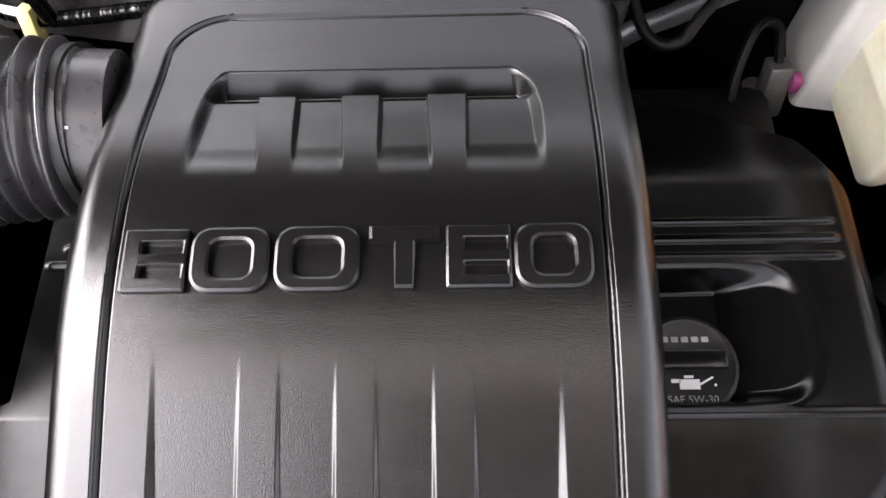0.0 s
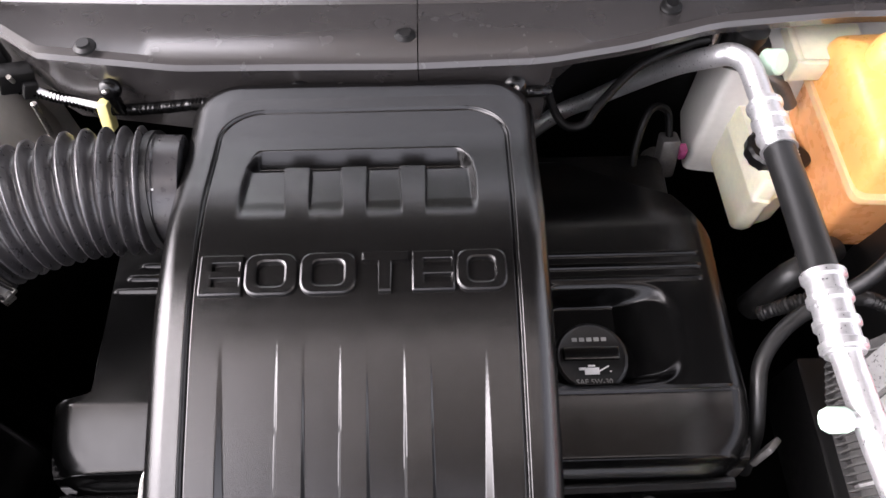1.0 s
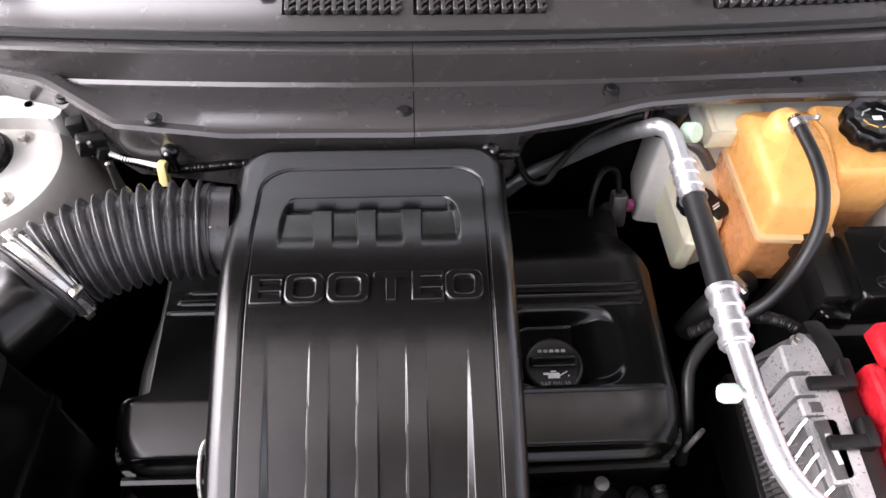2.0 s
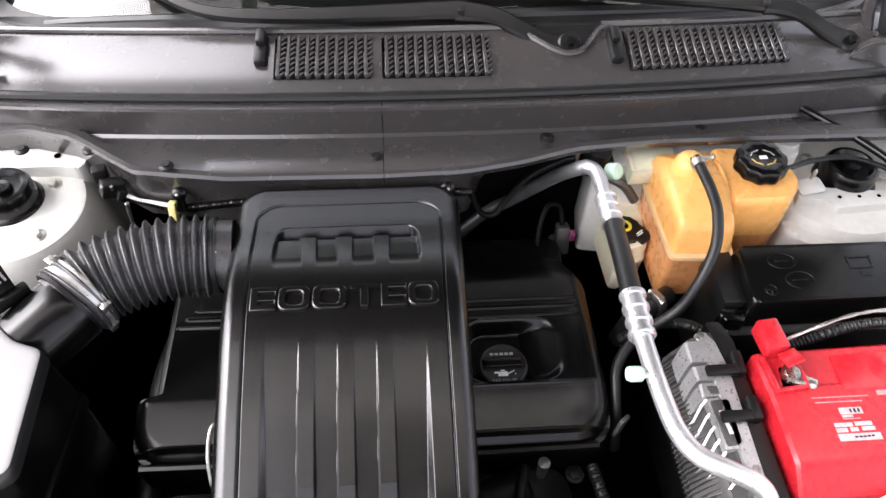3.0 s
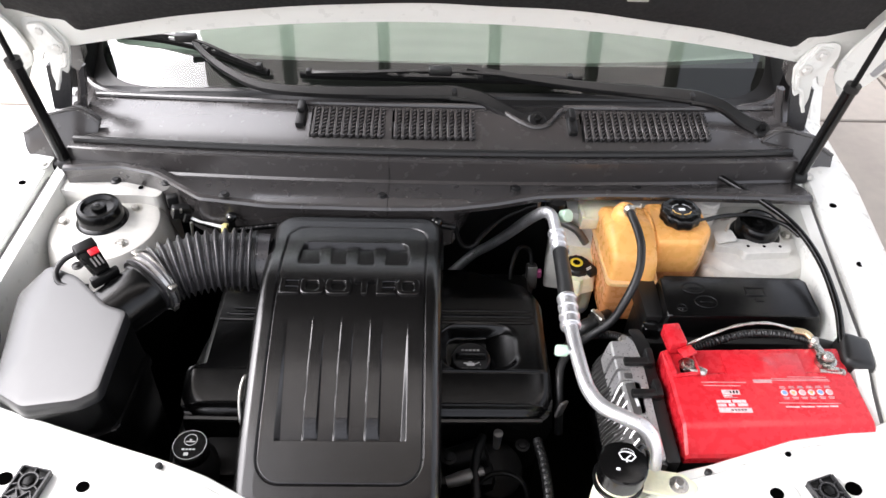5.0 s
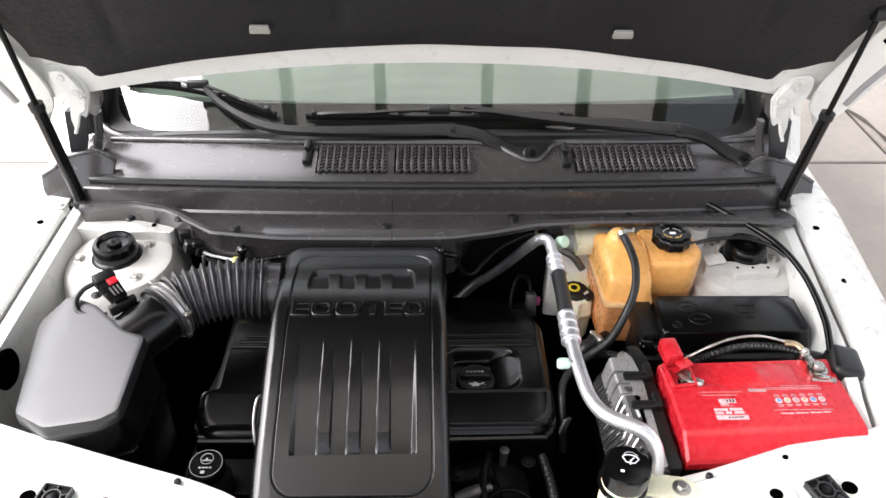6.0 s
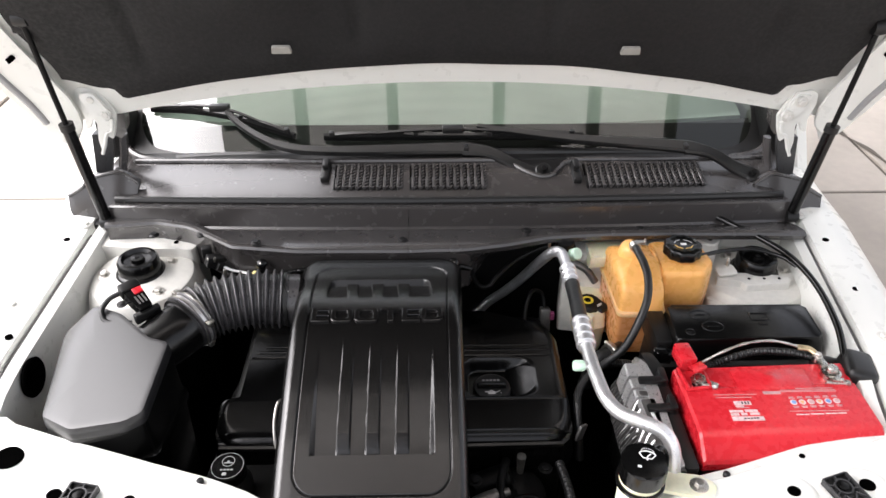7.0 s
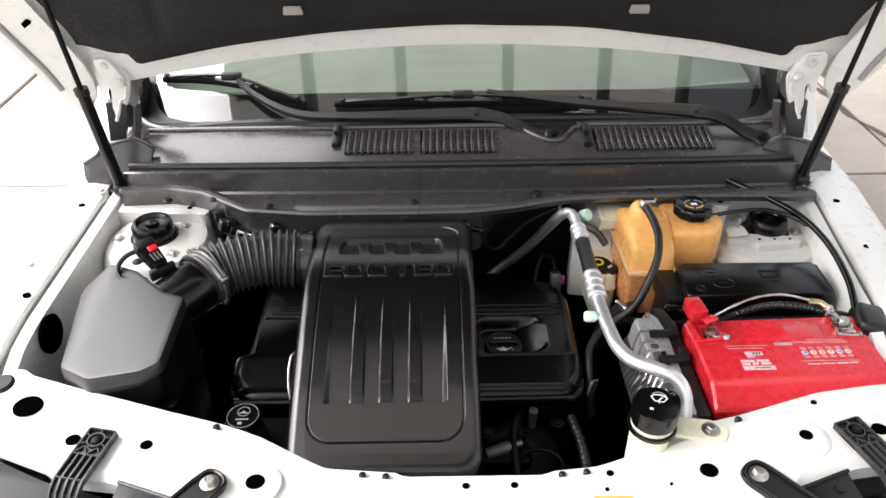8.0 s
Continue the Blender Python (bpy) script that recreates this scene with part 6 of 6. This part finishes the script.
part("connector_shell", moved(box(-0.009, 0.009, -0.008, 0.008, -0.012, 0.012, 0.003), pose(-0.460, 0.369, 1.02, 0, 25, 30) @ Matrix.Scale(0.75, 4)), M_BLACK, loom)
part("connector_pin", joined(lathe([(0.0022, 0), (0.0022, 0.016)], 8, (-0.468, 0.366, 1.034), (0.3, -0.5, 1)), moved(box(-0.004, 0.004, -0.003, 0.003, -0.002, 0.002, 0.001), pose(-0.478, 0.366, 1.040, 0, 20, 30))), M_STEEL, loom)
for p in ((-0.372, 0.346, 1.03), (-0.197, 0.334, 1.035), (-0.003, 0.336, 1.035)):
    part("clip", joined(lathe([(0.0100, -0.004), (0.0100, 0.001), (0.0075, 0.004), (0.0045, 0.005), (0.0005, 0.005)], 16, (p[0], p[1], p[2] + 0.012), (0, -0.8, 0.6)), moved(box(-0.005, 0.005, -0.004, 0.004, -0.018, 0.012, 0.002), pose(*p))), M_GLOSS, loom)
    part("clip_pin", lathe([(0.0022, 0), (0.0022, 0.008), (0.0008, 0.0085)], 8, (p[0], p[1] - 0.003, p[2] + 0.0145), (0, -0.8, 0.6)), M_STEEL, loom)
loom.matrix_basis = Matrix.Translation((-0.2, 0.355, 0.962))
coil = thing("grey_connector", (0.195, 0.40, 0.8), "grey sensor connector with a magenta lock beside the firewall", "connector")
part("plug", joined(moved(box(-0.011, 0.011, -0.012, 0.012, -0.03, 0.022, 0.004), pose(0.197, 0.405, 0.835, -20)), lathe([(0.016, 0.70), (0.016, 0.80), (0.012, 0.81)], 16, (0.192, 0.42, 0))), M_DULL, coil)
part("lock", moved(box(-0.004, 0.004, -0.006, 0.006, -0.008, 0.008, 0.001), pose(0.211, 0.398, 0.845)), M_PINK, coil)
part("lead", tube([(0.197, 0.41, 0.85), (0.19, 0.43, 0.88), (0.165, 0.42, 0.89), (0.15, 0.38, 0.85), (0.16, 0.34, 0.80)], 0.0045, 8, 8), M_DARK, coil)

side = thing("hood_release_cable", (0.66, 0.3, 0.95), "thick black cable along the inner fender", "cable")
part("cable", tube([(0.545, 0.47, 1.045), (0.565, 0.452, 1.042), (0.608, 0.402, 1.040), (0.648, 0.339, 1.036), (0.661, 0.252, 1.034), (0.652, 0.15, 1.030), (0.640, 0.085, 1.015), (0.648, 0.06, 0.99)], 0.0060, 12, 10), M_GLOSS, side)
part("cable", tube([(0.465, 0.345, 1.045), (0.482, 0.350, 1.036), (0.528, 0.368, 1.032), (0.586, 0.372, 1.032), (0.633, 0.347, 1.032), (0.652, 0.318, 1.030)], 0.0042, 10, 8), M_GLOSS, side)

# ---- wipers ----
GLASS_UP = Vector((0, -0.53, 0.848))


def strap(pts, width, height):
    """A rounded flat bar lying along the glass; width: half width by share of its length."""
    path = along(pts, 8, 0.008)
    secs = []
    for i, p in enumerate(path):
        t = (path[min(i + 1, len(path) - 1)] - path[max(i - 1, 0)]).normalized()
        side = t.cross(GLASS_UP).normalized()
        up = side.cross(t).normalized()
        w = width(i / (len(path) - 1))
        secs.append([p + side * a * w + up * b * height for a, b in ((-1, -1), (1, -1), (1, 0.3), (0.72, 1), (-0.72, 1), (-1, 0.3))])
    return loft(secs)


def wiper(arm, rod, blade, nut):
    w = thing("windscreen_wiper", nut, "black windscreen wiper resting on the glass", "wiper", "wipers")
    part("arm", strap(arm, lambda k: 0.0165 - 0.004 * math.sin(k * math.pi), 0.006), M_WIPER, w)
    part("rod", strap(rod, lambda k: 0.0145 - 0.009 * k, 0.006), M_WIPER, w)
    part("knuckle", moved(box(-0.005, 0.005, -0.012, 0.012, -0.007, 0.008, 0.002), Matrix.Translation(rod[0])), M_WIPER, w)
    part("nut_cover", lathe([(0.018, -0.008), (0.018, 0.004), (0.015, 0.007), (0.0005, 0.007)], 24, nut, tuple(GLASS_UP)), M_WIPER, w)
    part("nut", lathe([(0.0075, 0.0), (0.0075, 0.014), (0.006, 0.016), (0.0005, 0.016)], 6, nut, tuple(GLASS_UP)), M_DARK, w)
    path = along(blade, 8, 0.006)
    n = len(path) - 1
    part("blade", tube(blade, 0.0052, 8, 8, flat=1.5), M_DARK, w, "thin rubber blade")
    part("spine", strap([p + GLASS_UP * 0.010 for p in path[2:-2:4]], lambda k: 0.0042, 0.0022), M_WIPER, w)
    a, b = int(0.2 * n), int(0.8 * n)
    part("main_bow", strap([path[i] + GLASS_UP * (0.017 + 0.015 * math.sin((i - a) / (b - a) * math.pi)) for i in range(a, b + 1, 4)], lambda k: 0.0030, 0.0018), M_WIPER, w)
    part("bow_web", joined(*[strap([path[q] + GLASS_UP * (0.0125 + 0.015 * math.sin((q - a) / (b - a) * math.pi)) for q in (i, i + 2, i + 4)], lambda k: 0.0026, 0.0026) for i in range(a, b - 4, 7)]), M_WIPER, w)
    for c in (0.2, 0.8):
        lo, hi = int((c - 0.17) * n), int((c + 0.17) * n)
        part("yoke", strap([path[i] + GLASS_UP * (0.009 + 0.010 * math.sin((i - lo) / (hi - lo) * math.pi)) for i in range(lo, hi + 1, 4)], lambda k: 0.0036, 0.0020), M_WIPER, w)
    for k in (0.04, 0.2, 0.36, 0.64, 0.8, 0.96):
        part("claw", moved(box(-0.005, 0.005, -0.0055, 0.0055, -0.003, 0.008, 0.001), Matrix.Translation(path[int(k * n)] + GLASS_UP * 0.009)), M_WIPER, w)
    part("clip", moved(box(-0.022, 0.022, -0.008, 0.008, -0.008, 0.008, 0.003), Matrix.Translation(path[n // 2] + GLASS_UP * 0.032)), M_WIPER, w)


wiper([(0.188, 0.548, 1.113), (0.158, 0.551, 1.113), (0.119, 0.568, 1.126), (0.079, 0.586, 1.138), (0.024, 0.592, 1.144)],
      [(0.03, 0.592, 1.145), (-0.117, 0.586, 1.145), (-0.245, 0.590, 1.142), (-0.338, 0.604, 1.141), (-0.400, 0.630, 1.150), (-0.461, 0.672, 1.168), (-0.500, 0.712, 1.192)],
      [(-0.676, 0.765, 1.158), (-0.577, 0.741, 1.164), (-0.483, 0.711, 1.162), (-0.404, 0.677, 1.154), (-0.337, 0.649, 1.146)], (0.190, 0.545, 1.114))
wiper([(0.645, 0.578, 1.084), (0.61, 0.586, 1.098), (0.565, 0.600, 1.122), (0.52, 0.606, 1.134), (0.495, 0.606, 1.137)],
      [(0.50, 0.606, 1.138), (0.442, 0.611, 1.141), (0.28, 0.613, 1.153), (0.144, 0.620, 1.166), (0.05, 0.630, 1.177)],
      [(-0.273, 0.641, 1.147), (-0.184, 0.633, 1.150), (-0.054, 0.629, 1.152), (0.07, 0.628, 1.152), (0.164, 0.631, 1.150), (0.285, 0.643, 1.147)], (0.647, 0.577, 1.083))

# ---- front cross panel fittings ----
# Panel holes are black discs on the surface, their inner shade as colour.
_hole = part("panel_hole", lathe([(0.0125, -0.003), (0.012, 0.0006), (0.0005, 0.0006)], 24), M_HOLE, car)
_holes = [(-0.655, -0.096, 1.7), (-0.564, -0.161, 0.85), (-0.46, -0.172, 0.7), (-0.302, -0.228, 1.05), (0.297, -0.228, 1.0), (0.447, -0.175, 0.75), (0.553, -0.167, 0.9), (-0.024, -0.229, 0.42), (0.041, -0.229, 0.42), (0.172, -0.213, 0.42), (0.163, -0.238, 0.22), (0.483, -0.116, 0.35), (0.246, -0.240, 0.16)]
for n, (x, y, s) in enumerate(_holes):
    m = Matrix.Translation((x, y, rad_z(x) + 0.0028)) @ Matrix.Diagonal((s, s * 0.9, 1, 1))
    if n == 0:
        _hole.matrix_basis = m
    else:
        share("panel_hole", _hole, car, m)
for x, y in ((-0.46, -0.172), (-0.564, -0.161), (-0.302, -0.228), (0.297, -0.228), (0.447, -0.175), (0.553, -0.167)):
    part("panel_dimple", lathe([(0.034, -0.001), (0.027, 0.0026), (0.020, 0.0028), (0.0005, 0.0026)], 32, (x, y, rad_z(x) - 0.0008)), M_WHITE, car)
for x in (-0.373, 0.366, 0.108, 0.142, -0.164, -0.132):
    part("edge_clip", moved(lathe([(0.005, 0), (0.005, 0.005), (0.003, 0.007), (0.0005, 0.007)], 14), pose(x, rad_in(x) - 0.010, rad_z(x) - 0.006)), M_BLACK, car)
part("panel_bolt", moved(lathe([(0.02, -0.004), (0.02, 0.008), (0.015, 0.012), (0.0005, 0.012)], 24), pose(-0.715, -0.05, 1.005)), M_BLACK, car)


def lamp_bracket(x, y, turn):
    b = thing("headlamp_bracket", (x, y, 1.01), "ribbed black plastic headlamp bracket", "bracket", "headlamp brackets")
    q = pose(x, y, 1.014, 0, 0, turn)
    run = ((0.024, 0.004), (0.0, 0.004), (-0.018, 0.004), (-0.06, 0.003), (-0.075, -0.006), (-0.10, -0.04), (-0.12, -0.06))
    part("foot", moved(prism(rounded([(-0.0215, -0.02), (0.0215, -0.02), (0.0205, 0.026), (-0.0205, 0.026)], 0.006), 0, 0.004, 0.001), q), M_BLACK, b)
    part("strap", moved(loft([[(-0.020, yy, zz), (0.020, yy, zz), (0.020, yy, zz - 0.003), (-0.020, yy, zz - 0.003)] for yy, zz in run[2:]]), q), M_BLACK, b)
    # Ribs are greyer than the foot: their sheen is put into the colour.
    for dx in (-0.0195, -0.0100, 0.0, 0.0100, 0.0195):
        pts = run if abs(dx) > 0.015 else run[2:]
        part("rib", moved(loft([[(dx - 0.0012, yy, zz + 0.005), (dx + 0.0012, yy, zz + 0.005), (dx + 0.0014, yy, zz - 0.004), (dx - 0.0014, yy, zz - 0.004)] for yy, zz in pts]), q), M_RIB, b)
    part("bolt_ring", moved(lathe([(0.0125, 0.003), (0.0125, 0.009), (0.0105, 0.009), (0.0105, 0.003)], 28, (0, 0.006, 0)), q), M_RIB, b)
    for a in (25, 90, 155, 205, 335):
        part("brace", moved(box(0.0115, 0.020, -0.0009, 0.0009, 0.003, 0.0085, 0.0003, 1), q @ pose(0, 0.006, 0, 0, 0, a)), M_RIB, b)
    for u, v, w, a in ((0.0, 0.025, 0.019, 0), (0.0, -0.019, 0.019, 0), (0.0, -0.058, 0.019, 0), (-0.0145, -0.012, 0.0075, 52), (-0.0050, -0.012, 0.0075, -52), (0.0050, -0.012, 0.0075, 52), (0.0145, -0.012, 0.0075, -52)):
        part("brace", moved(box(-w, w, -0.0009, 0.0009, 0.003, 0.0085, 0.0003, 1), q @ pose(u, v, 0, 0, 0, a)), M_RIB, b)
    part("screw", moved(bolt(0.007, 0.006, 0.010), q @ pose(0, 0.006, 0.004)), M_DARK, b)


lamp_bracket(-0.529, -0.174, -12)
lamp_bracket(0.516, -0.180, 18)
# The left carrier is a lighter copy, with its brighter side painted in.
for s, _d, _m in ((1, 0.0, M_BLACK), (-1, 0.003, M_RIB)):
    part("grille_carrier", prism([(s * 0.408, -0.258 + _d), (s * 0.480, -0.232 + _d), (s * 0.482, -0.30), (s * 0.410, -0.33)][::s], 0.975, 1.0085, 0.002), _m, car, "dull plastic grille carrier")
    part("carrier_ridge", tube([(s * 0.405, -0.2585 + _d, 1.0085), (s * 0.481, -0.2310 + _d, 1.0085)], 0.0028, 8, 1, curve=False), _m, car)
    part("carrier_boss", lathe([(0.008, 1.0065), (0.007, 1.0105), (0.0005, 1.0110)], 20, (s * 0.458, -0.258, 0)), _m, car)


def loop(x, y, turn):
    b = thing("grille_bracket", (x, y, 1.0), "black plastic grille bracket held by a bright bolt", "bracket", "grille brackets")
    q = pose(x, y, 1.013, 0, 0, turn)
    part("plate", moved(prism(rounded([(-0.022, -0.16), (0.022, -0.16), (0.022, 0.006), (0.012, 0.02), (-0.012, 0.02), (-0.022, 0.006)], 0.012), -0.002, 0.003, 0.001), q), M_BLACK, b)
    part("rim", moved(tube([(-0.019, -0.15, 0.004), (-0.019, -0.06, 0.004), (-0.019, 0.0, 0.004), (-0.010, 0.015, 0.004), (0.010, 0.015, 0.004), (0.019, 0.0, 0.004), (0.019, -0.06, 0.004), (0.019, -0.15, 0.004)], 0.003, 8, 6), q), M_GLOSS, b)
    part("bolt", moved(bolt(0.008, 0.008, 0.0125), q @ pose(0, 0, 0.003)), M_STEEL, b)


loop(-0.357, -0.238, -38)
loop(0.357, -0.240, 40)
for s in (-1, 1):
    hl = thing("headlamp", (s * 0.62, -0.28, 0.85), "dark headlamp housing below the cross panel", "headlamp", "headlamps")
    part("housing", prism(rounded([(s * 0.74, -0.135), (s * 0.60, -0.20), (s * 0.48, -0.235), (s * 0.45, -0.36), (s * 0.62, -0.36), (s * 0.74, -0.28)], 0.02), 0.72, 0.975, 0.01), M_GLOSS, hl)
part("bumper", loft([[(x, -0.36 + 0.25 * x * x - 0.02, z) for z in (0.94, 0.25)] + [(x, -0.48 + 0.25 * x * x, z) for z in (0.25, 0.88)] for x in [-0.82 + 0.082 * i for i in range(21)]]), M_WHITE, car)
part("warning_label", box(0.143, 0.262, -0.30, -0.2485, 0.986, 0.9885, 0), M_STICKER, car)

# ---- engine parts below ----
eng = thing("engine_block", (-0.1, 0.1, 0.45), "near-black engine block with pulleys and brackets", "engine")
# Shade under the covers is put into the near-black of the engine parts.
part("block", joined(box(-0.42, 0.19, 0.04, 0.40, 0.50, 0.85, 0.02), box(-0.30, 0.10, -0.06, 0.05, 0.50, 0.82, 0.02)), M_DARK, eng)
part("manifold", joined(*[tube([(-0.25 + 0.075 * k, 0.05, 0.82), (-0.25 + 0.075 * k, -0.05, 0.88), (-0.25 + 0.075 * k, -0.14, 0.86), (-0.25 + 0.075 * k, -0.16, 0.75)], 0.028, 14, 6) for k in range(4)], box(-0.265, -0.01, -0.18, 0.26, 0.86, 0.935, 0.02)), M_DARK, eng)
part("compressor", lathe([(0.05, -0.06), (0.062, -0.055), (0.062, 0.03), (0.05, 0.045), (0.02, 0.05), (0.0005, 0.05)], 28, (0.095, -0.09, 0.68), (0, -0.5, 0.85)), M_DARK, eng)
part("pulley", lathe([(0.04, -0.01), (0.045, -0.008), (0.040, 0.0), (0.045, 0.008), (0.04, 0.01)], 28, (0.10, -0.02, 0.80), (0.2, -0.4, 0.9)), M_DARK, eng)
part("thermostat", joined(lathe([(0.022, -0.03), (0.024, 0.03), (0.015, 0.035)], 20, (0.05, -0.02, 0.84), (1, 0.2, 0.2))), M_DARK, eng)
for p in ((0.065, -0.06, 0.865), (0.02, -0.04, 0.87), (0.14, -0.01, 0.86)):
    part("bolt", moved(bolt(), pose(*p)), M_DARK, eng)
part("sensor_stub", lathe([(0.009, -0.03), (0.011, -0.01), (0.011, 0.01), (0.006, 0.012), (0.006, 0.03)], 16, (0.045, -0.075, 0.875), (1, 0.25, 0.15)), M_DULL, eng)
part("sensor_stub", lathe([(0.006, -0.02), (0.008, 0.02), (0.0005, 0.022)], 12, (0.10, 0.0, 0.86)), M_DULL, eng)
part("corrugated_lead", tube([(0.165, 0.0, 0.86), (0.17, -0.06, 0.87), (0.168, -0.12, 0.88), (0.16, -0.18, 0.87), (0.15, -0.22, 0.82)], 0.008, 12, 40, lambda d: 0.0075 + 0.0012 * math.sin(d * 1200)), M_BLACK, eng)
part("lead", tube([(0.055, -0.09, 0.80), (0.075, -0.055, 0.83), (0.11, -0.045, 0.835), (0.14, -0.06, 0.83), (0.15, -0.09, 0.80)], 0.004, 8, 8), M_DARK, eng)
part("pipe", tube([(0.06, -0.17, 0.80), (0.062, -0.12, 0.86), (0.06, -0.06, 0.88), (0.075, 0.0, 0.87)], 0.007, 10, 8), M_DARK, eng)
part("upper_hose", tube([(-0.44, -0.05, 0.72), (-0.43, 0.02, 0.76), (-0.425, 0.10, 0.77), (-0.43, 0.2, 0.77), (-0.42, 0.3, 0.76)], 0.022, 16, 8), M_RUBBER, eng)
part("bracket", joined(box(-0.36, -0.29, -0.09, -0.02, 0.84, 0.90, 0.01), box(-0.33, -0.27, -0.13, -0.07, 0.82, 0.885, 0.008), tube([(-0.40, -0.09, 0.86), (-0.395, -0.05, 0.91), (-0.375, -0.04, 0.91), (-0.37, -0.09, 0.86)], 0.006, 8, 6)), M_DARK, eng)
part("lifting_eye", moved(box(-0.010, 0.010, -0.003, 0.003, -0.015, 0.015, 0.002), pose(0.205, 0.040, 0.89, 0, 20, 40)), M_DULL, eng)
